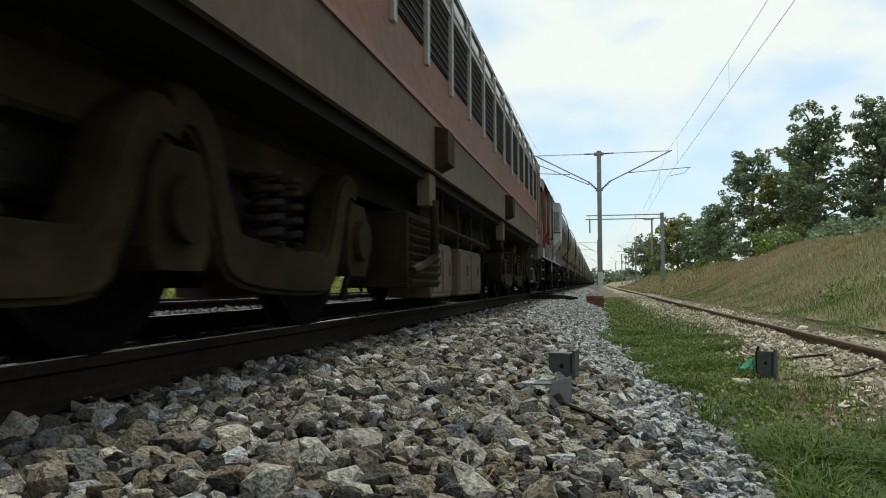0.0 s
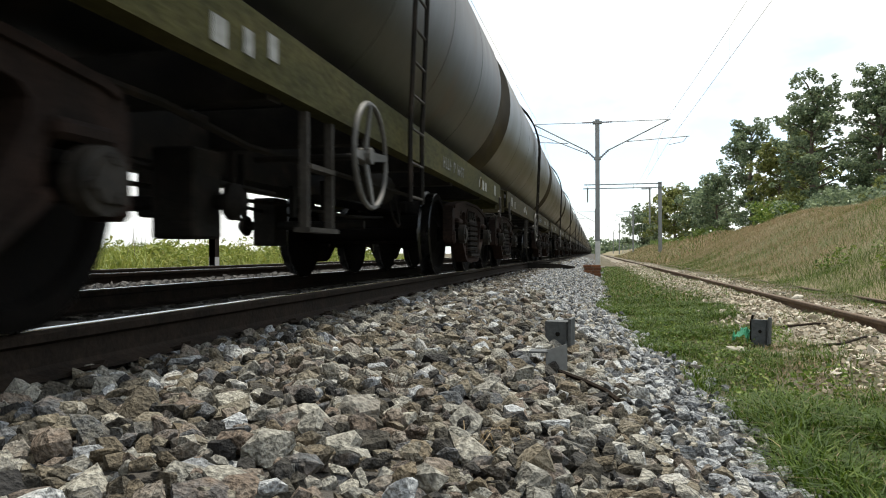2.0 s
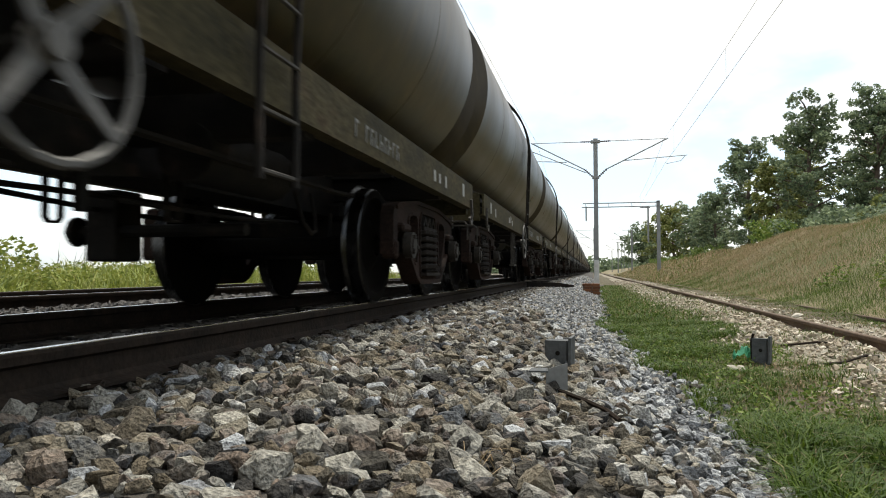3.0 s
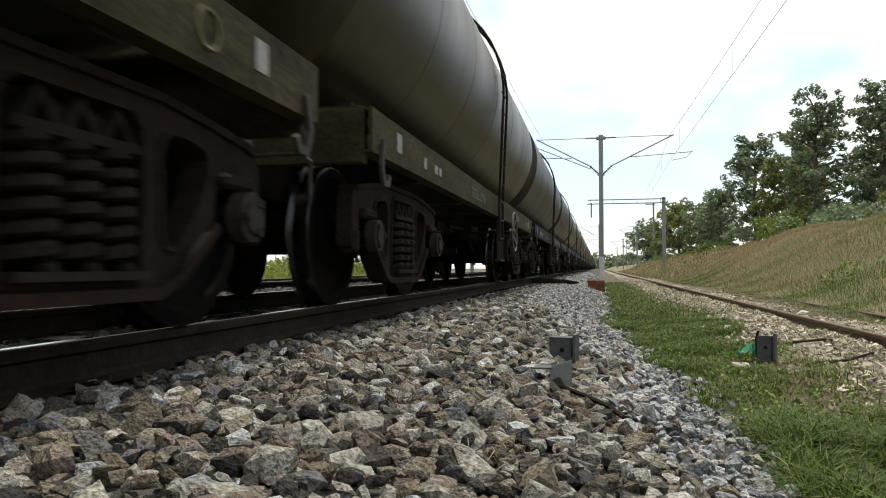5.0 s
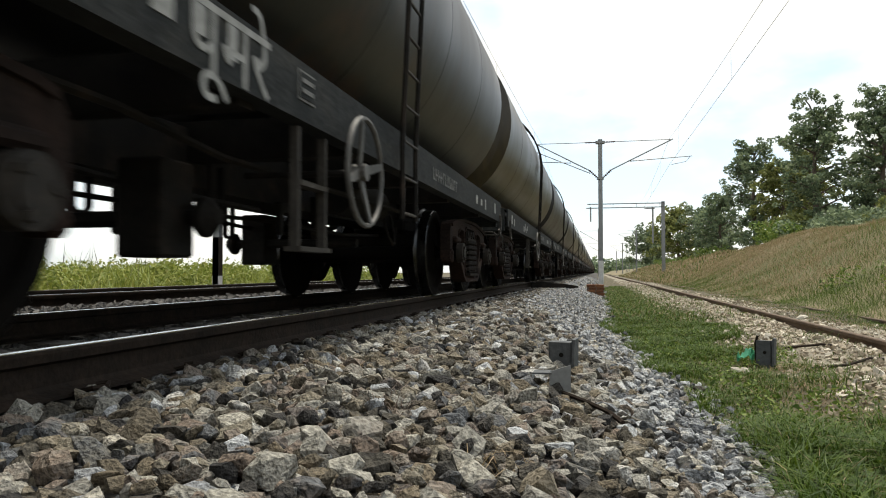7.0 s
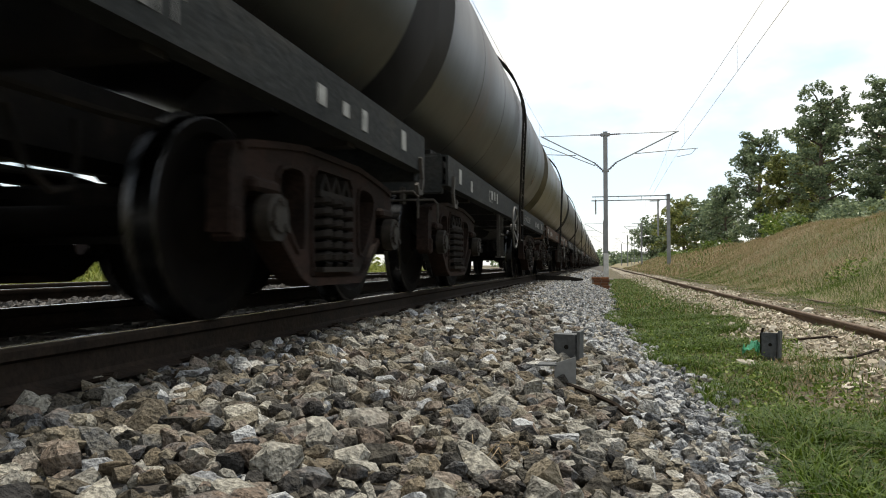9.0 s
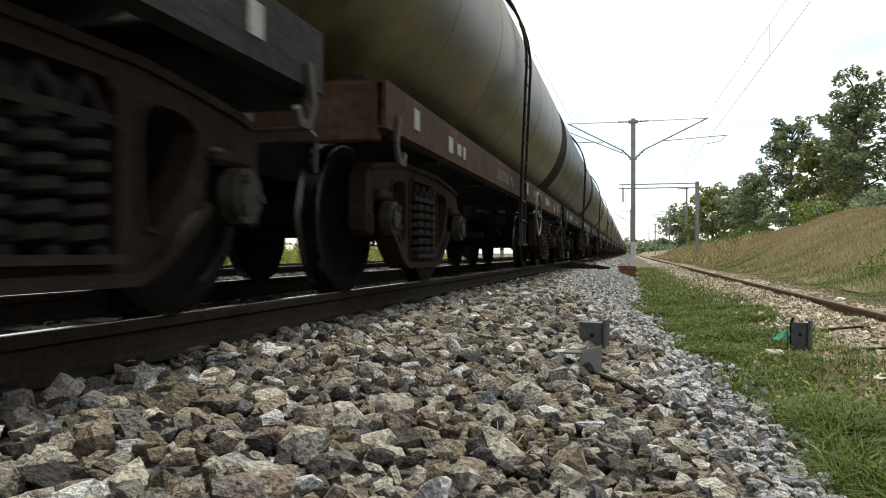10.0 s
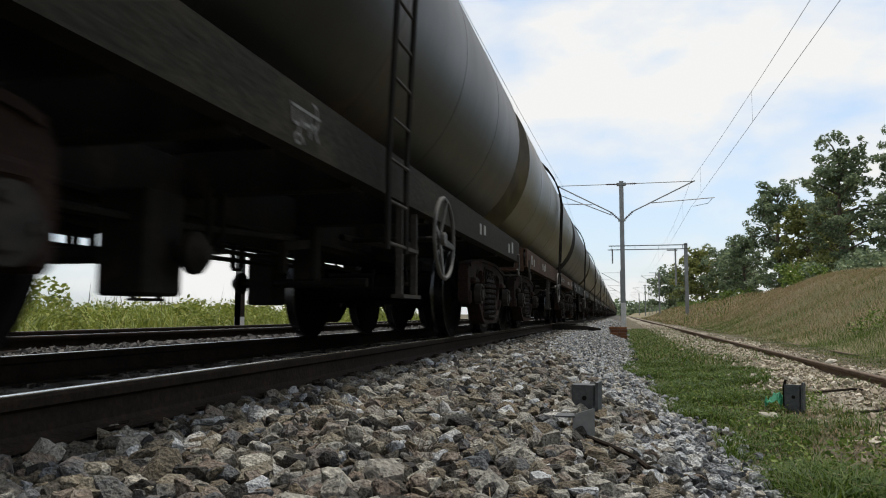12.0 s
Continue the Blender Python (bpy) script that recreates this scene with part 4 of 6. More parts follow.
def bogie_frame(root, y):
    """Cast three-piece bogie: bolster, side frames, springs, wheelsets."""
    bm = bmesh.new()
    box(bm, (0, 0, 0.70), (2.30, 0.36, 0.20), bevel=0.03)
    box(bm, (0, 0, 0.88), (0.7, 0.5, 0.16), bevel=0.03)
    for s in (-1, 1):
        box(bm, (0, s * 0.42, 0.45), (1.7, 0.07, 0.10))
        for q in (-1, 1):
            box(bm, (q * 0.87, s * 0.46, 0.48), (0.10, 0.06, 0.26), bevel=0.01)
        tube(bm, [(0.25, s * 0.42, 0.45), (0.25, s * 0.3, 0.85)], 0.025, 6)
    bogie = part("bogie", bm, M_UNDER, root, "iron bogie bolster and brake beams, underside shade in the colour", Matrix.Translation((0, y, 0)))
    half = [(0.0, 0.94), (0.45, 0.935), (0.80, 0.90), (1.12, 0.86), (1.22, 0.83), (1.27, 0.76), (1.28, 0.42), (1.15, 0.42), (1.14, 0.58), (1.10, 0.64), (1.00, 0.665), (0.90, 0.64), (0.86, 0.58), (0.86, 0.44), (0.74, 0.35), (0.55, 0.205), (0.42, 0.155), (0.0, 0.15)]
    outer = half + [(-a, b) for a, b in half[-2:0:-1]]
    win = [(0.47, 0.775), (0.52, 0.80), (0.64, 0.80), (0.75, 0.775), (0.795, 0.73), (0.79, 0.66), (0.73, 0.55), (0.62, 0.41), (0.54, 0.34), (0.48, 0.35), (0.45, 0.42), (0.445, 0.70)]
    mid = [(-0.33, 0.22), (0.33, 0.22), (0.35, 0.45), (0.34, 0.78), (0.27, 0.84), (-0.27, 0.84), (-0.34, 0.78), (-0.35, 0.45)]
    for s in (-1, 1):
        bm = bmesh.new()
        holed(bm, outer, [win, [(-a, b) for a, b in win[::-1]], mid], "x", s * 1.05, s * 1.165)
        # low rims round the openings, a rolled top edge and a heavier lower edge
        for loop in (win + win[:1], [(-a, b) for a, b in win] + [(-win[0][0], win[0][1])], mid + mid[:1]):
            ribbon(bm, loop, 0.022, s * 1.05, s * 1.180)
        ribbon(bm, [(-1.20, 0.82), (-1.12, 0.845), (-0.80, 0.885), (-0.45, 0.92), (0.45, 0.92), (0.80, 0.885), (1.12, 0.845), (1.20, 0.82)], 0.035, s * 1.04, s * 1.185)
        ribbon(bm, [(-0.85, 0.45), (-0.74, 0.37), (-0.55, 0.225), (-0.42, 0.175), (0.42, 0.175), (0.55, 0.225), (0.74, 0.37), (0.85, 0.45)], 0.045, s * 1.04, s * 1.20)
        for q in (-1, 1):
            box(bm, (s * 1.12, q * 1.0, 0.655), (0.20, 0.27, 0.07), bevel=0.02)
            box(bm, (s * 1.12, q * 1.215, 0.46), (0.14, 0.09, 0.16), bevel=0.02)
        part("side_frame", bm, M_BOGIE, bogie, "cast iron side frame with triangular openings", smooth=35)
        bm = bmesh.new()
        box(bm, (s * 1.12, 0, 0.69), (0.16, 0.58, 0.035))
        for q in (-0.18, 0.0, 0.18):
            ribbon(bm, [(q - 0.07, 0.70), (q, 0.80), (q + 0.07, 0.70)], 0.03, s * 1.10, s * 1.19)
        part("spring_cap", bm, M_SPRING, bogie)
        bm = bmesh.new()
        box(bm, (s * 1.12, 0, 0.245), (0.22, 0.62, 0.03))
        part("spring_seat", bm, M_SPRING, bogie)
        bm = bmesh.new()
        box(bm, (s * 1.00, 0, 0.46), (0.03, 0.70, 0.42))
        part("column_plate", bm, M_UNDER, bogie)
    bm = bmesh.new()
    coil(bm, (0, 0, 0), 0.080, 0.40, 6, 0.0265)
    first = None
    for s in (-1, 1):
        for q in (-0.185, 0.0, 0.185):
            m = Matrix.Translation((s * 1.13, q, 0.26))
            if first is None:
                first = part("spring", bm, M_SPRING, bogie, "stacked coil spring", m, smooth=True)
            else:
                share(first, m)
    return bogie


def handwheel(root, x, y, z, s):
    bm = bmesh.new()
    pts = [(0.04 * s, 0.305 * math.cos(k * math.pi / 12), 0.305 * math.sin(k * math.pi / 12)) for k in range(24)]
    tube(bm, pts, 0.016, 6, closed=True)
    wheel = part("handwheel", bm, M_HAND, root, "pale worn four-spoke brake handwheel", Matrix.Translation((x, y, z)), smooth=True)
    for k in range(4):
        bm = bmesh.new()
        a = k * math.pi / 2
        c, d = math.cos(a), math.sin(a)
        n = Vector((0, -d, c))
        p0, p1 = Vector((0.0, 0.03 * c, 0.03 * d)), Vector((0.04 * s, 0.30 * c, 0.30 * d))
        w0, w1 = 0.032, 0.018
        q = [p0 + n * w0, p0 - n * w0, p1 - n * w1, p1 + n * w1]
        t = Vector((0.014 * s, 0, 0))
        va, vb = [bm.verts.new(v) for v in q], [bm.verts.new(v + t) for v in q]
        bm.faces.new(va)
        bm.faces.new(vb[::-1])
        for i in range(4):
            bm.faces.new((va[i], vb[i], vb[(i + 1) % 4], va[(i + 1) % 4]))
        bmesh.ops.recalc_face_normals(bm, faces=bm.faces)
        part("spoke", bm, M_HAND, wheel)
    bm = bmesh.new()
    rod(bm, (-0.03 * s, 0, 0), (0.05 * s, 0, 0), 0.05, 10)
    part("hub", bm, M_HAND, wheel, "", smooth=35)
    bm = bmesh.new()
    rod(bm, (-0.7 * s, 0, 0), (-0.02 * s, 0, 0), 0.02, 8)
    part("shaft", bm, M_UNDER, wheel)
    return wheel


def footstep(root, x, y, top, low, width=0.36):
    bm = bmesh.new()
    box(bm, (0, -width / 2, (top + low) / 2), (0.045, 0.03, top - low))
    step = part("footstep", bm, M_PIPE, root, "worn iron footstep", Matrix.Translation((x, y, 0)))
    bm = bmesh.new()
    box(bm, (0, width / 2, (top + low) / 2), (0.045, 0.03, top - low))
    part("stringer", bm, M_PIPE, step)
    for z, w, d in ((low + 0.01, width + 0.06, 0.09), ((low + top) / 2 + 0.03, width, 0.07)):
        bm = bmesh.new()
        box(bm, (0, 0, z), (d, w, 0.025))
        part("tread", bm, M_PIPE, step)


def coupler(root, y, s):
    bm = bmesh.new()
    box(bm, (0, y + s * 0.12, 1.10), (0.16, 0.34, 0.18), bevel=0.02)
    prism(bm, [(-0.16, y + s * 0.25), (0.14, y + s * 0.25), (0.17, y + s * 0.50), (0.05, y + s * 0.56), (0.02, y + s * 0.44), (-0.10, y + s * 0.42), (-0.18, y + s * 0.48)], "z", 0.95, 1.25)
    part("coupler", bm, M_UNDER, root, "knuckle coupler with shade darkened into its colour")
    bm = bmesh.new()
    for q in (-0.35, 0.45):
        tube(bm, [(q, y, 1.0), (q, y + s * 0.12, 0.95), (q * 0.8, y + s * 0.22, 0.72), (q * 0.5, y + s * 0.42, 0.62), (q * 0.35, y + s * 0.55, 0.68)], 0.024, 6)
    part("air_hose", bm, M_UNDER, root)
    bm = bmesh.new()
    tube(bm, [(1.30, y + s * 0.10, 0.66), (1.30, y + s * 0.10, 0.84), (1.26, y + s * 0.10, 0.88), (0.55, y + s * 0.11, 0.88), (0.15, y + s * 0.13, 0.86), (-0.2, y + s * 0.13, 0.86)], 0.012, 6)
    for q in (0.4, 0.95):
        box(bm, (q, y + s * 0.05, 0.93), (0.03, 0.10, 0.16))
    part("uncoupling_lever", bm, M_PIPE, root, "thin bent uncoupling rod")


def lettering(root, x, s, seed):
    """Painted white plates and lines of unreadable characters on the sole bar."""
    r = random.Random(seed)
    bm = bmesh.new()
    half = [0]

    def plate(y, z, w, h):
        if half[0] == 0:
            own = bmesh.new()
            box(own, (s * (x + 0.003), y, z), (0.004, w, h))
            part("plate", own, M_LABEL, root, "worn pale painted plate")
            return
        box(bm, (s * (x + 0.003), y, z), (0.004, w, h))
    y = -5.2 + r.uniform(0, 0.3)
    plate(y, 1.17, 0.13, 0.15)
    plate(-4.6 + r.uniform(-0.3, 0.3), 1.14, 0.10, 0.12)
    y = r.uniform(-3.4, -2.7)
    for k in range(r.randint(2, 4)):
        plate(y + 0.24 * k, 1.16 + r.uniform(-0.04, 0.04), r.uniform(0.07, 0.13), r.uniform(0.08, 0.14))
    half[0] = 1
    y = r.uniform(0.8, 1.6)
    for k in range(11):
        if r.random() < 0.88:
            plate(y + 0.105 * k, 1.15, 0.018, 0.11)
            plate(y + 0.105 * k + 0.03, 1.15 + r.choice((-0.045, 0.0, 0.045)), 0.05, 0.018)
            if r.random() < 0.5:
                plate(y + 0.105 * k + 0.055, 1.15 + r.choice((-0.025, 0.025)), 0.016, 0.06)
    half[0] = 0
    for k in range(3):
        plate(3.6 + 0.3 * k + r.uniform(-0.1, 0.1), 1.15, r.uniform(0.08, 0.14), r.uniform(0.07, 0.13))
    plate(5.1, 1.18, 0.12, 0.14)
    tagged(part("lettering", bm, M_FADED, root, "faded unreadable painted characters"), "", "", "", "stuff")


def tank_shell(root, material):
    R, zc, L = 1.42, 2.79, 5.58
    prof = [(-L - 0.24, 0.12), (-L - 0.23, 0.5), (-L - 0.18, 0.95), (-L - 0.08, 1.28), (-L, R)]
    for y in (-3.72, -1.86, 0.0, 1.86, 3.72):
        prof += [(y - 0.014, R), (y - 0.006, R + 0.0025), (y + 0.006, R + 0.0025), (y + 0.014, R)]
    prof += [(L, R), (L + 0.08, 1.28), (L + 0.18, 0.95), (L + 0.23, 0.5), (L + 0.24, 0.12)]
    bm = bmesh.new()
    lathe(bm, prof, 64, "y")
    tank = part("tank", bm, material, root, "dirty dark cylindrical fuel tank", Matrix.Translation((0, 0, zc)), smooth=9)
    bm = bmesh.new()
    lathe(bm, [(R - 0.05, 0.40), (R + 0.28, 0.40), (R + 0.29, 0.47), (R + 0.35, 0.46), (R + 0.40, 0.2)], 24, "z")
    part("manhole_dome", bm, material, tank)
    return tank


def tank_wagon(material, bar, seed, detail=True):
    root = empty("tank_wagon")
    tagged(root, "long dirty dark tank wagon with a grey-green sole bar", "tank wagon", "tank wagons of the train")
    tank_shell(root, material)
    for s in (-1, 1):
        bm = bmesh.new()
        prism(bm, [(s * a, b) for a, b in ((1.38, 1.02), (1.38, 1.31), (1.27, 1.31), (1.27, 1.294), (1.355, 1.294), (1.355, 1.036), (1.27, 1.036), (1.27, 1.02))], "y", -5.745, 5.745)
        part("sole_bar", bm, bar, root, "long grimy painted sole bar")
        bm = bmesh.new()
        box(bm, (0, s * 5.70, 1.13), (2.64, 0.09, 0.36), bevel=0.01)
        box(bm, (0, s * 5.55, 1.32), (2.6, 0.34, 0.02))
        part("headstock", bm, bar, root)
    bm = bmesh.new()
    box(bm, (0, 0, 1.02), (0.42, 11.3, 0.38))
    part("centre_sill", bm, M_UNDER, root, "black centre sill, underside shade put into the colour")
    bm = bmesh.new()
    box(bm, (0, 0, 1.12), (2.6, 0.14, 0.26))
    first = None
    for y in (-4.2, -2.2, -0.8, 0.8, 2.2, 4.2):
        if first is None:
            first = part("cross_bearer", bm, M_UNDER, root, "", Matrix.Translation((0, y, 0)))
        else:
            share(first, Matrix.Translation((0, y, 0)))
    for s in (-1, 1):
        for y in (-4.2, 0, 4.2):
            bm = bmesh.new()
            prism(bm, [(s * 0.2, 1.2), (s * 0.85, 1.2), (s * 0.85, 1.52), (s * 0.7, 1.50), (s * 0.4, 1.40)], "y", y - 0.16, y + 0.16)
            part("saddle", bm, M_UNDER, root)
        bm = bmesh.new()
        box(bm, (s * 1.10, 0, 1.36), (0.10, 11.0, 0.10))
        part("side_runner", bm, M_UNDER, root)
    bogies = [bogie_frame(root, -4.38), bogie_frame(root, 4.24)] if detail else []
    if not detail:
        for y in (-4.2, 4.2):
            bm = bmesh.new()
            for s in (-1, 1):
                prism(bm, [(y - 1.25, 0.42), (y - 1.25, 0.8), (y - 0.4, 0.95), (y + 0.4, 0.95), (y + 1.25, 0.8), (y + 1.25, 0.42), (y + 0.45, 0.13), (y - 0.45, 0.13)], "x", s * 1.08, s * 1.16)
                for q in (-1, 1):
                    rod(bm, (s * 0.8, y + q, 0.5), (s * 0.93, y + q, 0.5), 0.5, 20)
            part("bogie", bm, M_BOGIE, root)
    wheels = [wheelset(b, Matrix.Translation((0, q, 0.5))) for b in bogies for q in (-1.0, 1.0)]
    if detail:
        for s in (-1, 1):
            coupler(root, s * 5.74, s)
            for q in (-1, 1):
                bm = bmesh.new()
                ribbon(bm, [(q * 5.55, 1.12), (q * 5.60, 0.95), (q * 5.55, 0.84), (q * 5.46, 0.84), (q * 5.43, 0.90)], 0.05, s * 1.385, s * 1.41)
                part("towing_hook", bm, M_PIPE, root, "worn iron hook plate")
            lettering(root, 1.38, s, seed + (s > 0))
        # brake gear and pipes
        bm = bmesh.new()
        rod(bm, (0.62, 0.7, 0.93), (0.62, 1.8, 0.93), 0.17, 14)
        part("air_reservoir", bm, M_UNDER, root, smooth=True)
        bm = bmesh.new()
        rod(bm, (-0.5, -2.9, 0.95), (-0.5, -2.2, 0.95), 0.16, 14)
        tube(bm, [(-0.5, -2.2, 0.95), (-0.5, -1.0, 0.92)], 0.03, 6)
        part("brake_cylinder", bm, M_UNDER, root, smooth=True)
        bm = bmesh.new()
        for x, z in ((0.15, 0.86), (-0.25, 0.88)):
            tube(bm, [(x, -3.4, z), (x, 3.4, z)], 0.022, 6)
        tube(bm, [(0.95, -5.6, 0.98), (0.95, -2.6, 0.93), (0.80, -1.5, 0.90), (0.80, 2.6, 0.90), (0.95, 5.6, 0.98)], 0.022, 6)
        part("brake_rod", bm, M_UNDER, root)
        for q in (-1, 1):
            bm = bmesh.new()
            box(bm, (-q * 0.57, q * 1.75, 0.60), (0.26, 0.30, 0.50), bevel=0.015)
            part("valve_box", bm, M_UNDER, root, "black narrow hanging valve box")
            bm = bmesh.new()
            rod(bm, (q * 0.5, q * 1.66, 0.56), (-q * 0.80, q * 1.66, 0.56), 0.045, 10)
            rod(bm, (-q * 0.78, q * 1.66, 0.56), (-q * 0.82, q * 1.66, 0.56), 0.105, 14)
            rod(bm, (-q * 0.82, q * 1.66, 0.56), (-q * 0.88, q * 1.66, 0.56), 0.105, 14, 0.04)
            part("drain_pipe", bm, M_UNDER, root, "black pipe with a capped end", smooth=35)
        bm = bmesh.new()
        box(bm, (-0.30, -0.75, 0.76), (0.20, 0.14, 0.46), bevel=0.02)
        part("brake_lever", bm, M_UNDER, root)
        for x, za, zb, y0, y1, thick in ((0.42, 0.80, 0.72, -3.1, -0.3, 0.020), (-0.08, 0.72, 0.76, -2.6, 2.6, 0.018), (-0.62, 0.78, 0.70, 0.2, 3.1, 0.020), (0.30, 0.66, 0.70, 0.6, 3.0, 0.016)):
            bm = bmesh.new()
            tube(bm, [(x, y0, za), (x + 0.02, (y0 + y1) / 2, (za + zb) / 2 - 0.03), (x, y1, zb)], thick, 6)
            part("pull_rod", bm, M_UNDER, root, "thin black brake pull rod")
        for x, y, low in ((0.42, -2.4, 0.66), (-0.08, -1.5, 0.62), (0.30, 1.1, 0.58), (-0.62, 1.2, 0.60), (-0.08, 2.1, 0.64), (0.42, -0.9, 0.64)):
            bm = bmesh.new()
            ribbon(bm, [(y - 0.07, 0.95), (y - 0.07, low + 0.03), (y - 0.04, low), (y + 0.04, low), (y + 0.07, low + 0.03), (y + 0.07, 0.95)], 0.014, x - 0.025, x + 0.025)
            part("safety_strap", bm, M_UNDER, root, "bent iron safety strap")
        for q in (-1, 1):
            bm = bmesh.new()
            tube(bm, [(q * 0.55, q * 2.35, 0.90), (q * 0.60, q * 2.40, 0.66), (q * 0.62, q * 2.52, 0.57), (q * 0.60, q * 2.66, 0.60), (q * 0.56, q * 2.74, 0.74), (q * 0.5, q * 2.80, 0.92)], 0.016, 6)
            part("brake_hose", bm, M_UNDER, root, "hanging black rubber hose")
            bm = bmesh.new()
            box(bm, (q * 0.34, q * 0.42, 0.80), (0.06, 0.46, 0.07), Matrix.Rotation(q * 0.12, 4, "X"))
            box(bm, (q * 0.34, q * 0.24, 0.70), (0.04, 0.07, 0.26))
            part("brake_rigging", bm, M_UNDER, root)
        # one side has the step ahead of the handwheel, the other between ladder and handwheel
        for s, step, wheel_y in ((1, -1.72, -1.33), (-1, -0.86, -1.25)):
            footstep(root, s * 1.33, step, 1.0, 0.38)
            handwheel(root, s * 1.47, wheel_y, 0.84, s)
    first = None
    for s in (-1, 1):
        # ladder: two bent stringers and, on the nearer wagons, single rungs
        c = -0.22 if s < 0 else 0.12
        ladder = None
        for q in (c - 0.19, c + 0.19):
            bm = bmesh.new()
            arc = [(s * 1.50 * math.cos(a), q, 2.79 + 1.50 * math.sin(a)) for a in (math.radians(5 + 8 * k) for k in range(10))]
            tube(bm, [(s * 1.43, q, 0.66), (s * 1.43, q, 1.2), (s * 1.48, q, 2.3), (s * 1.50, q, 2.75)] + arc, 0.020, 5)
            if ladder is None:
                ladder = part("ladder", bm, M_UNDER, root, "thin dark ladder curving over the tank")
            else:
                part("stringer", bm, M_UNDER, ladder)
        if detail:
            spots = [(1.43 + 0.006 * k, 0.70 + 0.26 * k) for k in range(9)]
            spots += [(1.5 * math.cos(math.radians(10 + 16 * k)), 2.79 + 1.5 * math.sin(math.radians(10 + 16 * k))) for k in range(5)]
            first = None
            for x, z in spots:
                if first is None:
                    bm = bmesh.new()
                    rod(bm, (0, -0.19, 0), (0, 0.19, 0), 0.012, 6)
                    first = part("rung", bm, M_PIPE, ladder, "", Matrix.Translation((s * x, c, z)))
                else:
                    share(first, Matrix.Translation((s * x, c, z)))
    return root


def tank_material(name, stops, seed, rough=0.36, spec=0.38):
    """Tank paint with streaks, dust and spilled-oil rings, shifted from wagon to wagon."""
    mat = paint(name, stops, scale=1.1, rough=rough, bump=0.05, stretch=(1, 0.85, 0.30), fine=9, fine_mix=0.55, grit=0.3, spec=spec)
    nt = mat.node_tree
    mp = next(n for n in nt.nodes if n.type == "MAPPING")
    info = nt.nodes.new("ShaderNodeObjectInfo")
    mul = nt.nodes.new("ShaderNodeVectorMath")
    mul.operation = "SCALE"
    comb = nt.nodes.new("ShaderNodeCombineXYZ")
    for k in range(3):
        nt.links.new(info.outputs["Random"], comb.inputs[k])
    nt.links.new(comb.outputs[0], mul.inputs[0])
    mul.inputs["Scale"].default_value = 40.0 + seed
    nt.links.new(mul.outputs[0], mp.inputs["Location"])
    return mat


def build_tank_train():
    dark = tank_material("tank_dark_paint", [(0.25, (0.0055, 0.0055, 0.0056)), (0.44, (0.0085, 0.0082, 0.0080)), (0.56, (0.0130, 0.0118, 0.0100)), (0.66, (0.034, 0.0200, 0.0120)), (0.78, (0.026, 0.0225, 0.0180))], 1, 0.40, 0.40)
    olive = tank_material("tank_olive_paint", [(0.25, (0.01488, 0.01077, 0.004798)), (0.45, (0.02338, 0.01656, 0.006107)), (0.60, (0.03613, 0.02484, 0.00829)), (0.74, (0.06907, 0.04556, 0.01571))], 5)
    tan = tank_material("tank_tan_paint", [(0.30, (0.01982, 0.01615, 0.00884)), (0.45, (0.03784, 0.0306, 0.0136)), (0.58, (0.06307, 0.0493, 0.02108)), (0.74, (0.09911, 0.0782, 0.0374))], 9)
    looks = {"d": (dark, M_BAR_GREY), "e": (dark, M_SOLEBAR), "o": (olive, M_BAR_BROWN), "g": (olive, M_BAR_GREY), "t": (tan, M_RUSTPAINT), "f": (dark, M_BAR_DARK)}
    order = "eooooddgddtdft" + "dogetdgoedtog" * 3
    turned = {4, 5, 10, 11, 12, 15, 17}
    wagons, made = [], {}
    for k in range(44):
        key = (order[k], k < 19)
        y = FIRST + PITCH * k + 5.745
        m = pose(TRACK, y, 0, 0, 0, 180 if k in turned else 0)
        if key not in made:
            made[key] = tank_wagon(*looks[key[0]], 10 * len(made), key[1])
            made[key].matrix_basis = m
            w = made[key]
        else:
            w = copy_thing(made[key], m)
        wagons.append((w, m))
    return wagons


def initials(wagon, body, y, size, s, material):
    """Railway initials painted on the sole bar. s: the side."""
    cu = bpy.data.curves.new("railway_mark", "FONT")
    cu.body, cu.size, cu.extrude, cu.align_x, cu.align_y = body, size, 0.001, "CENTER", "CENTER"
    tmp = new("railway_mark", cu)
    me = bpy.data.meshes.new_from_object(tmp.evaluated_get(bpy.context.evaluated_depsgraph_get()))
    bpy.data.objects.remove(tmp)
    me.materials.clear()
    me.materials.append(material)
    o = new("railway_mark", me)
    o.parent = wagon
    o.matrix_basis = pose(s * 1.385, y, 1.15, 90, 0, 90 * s)
    tagged(o, "white painted railway initials")


VAN_MID, LOCO_MID = 23.27, 7.0


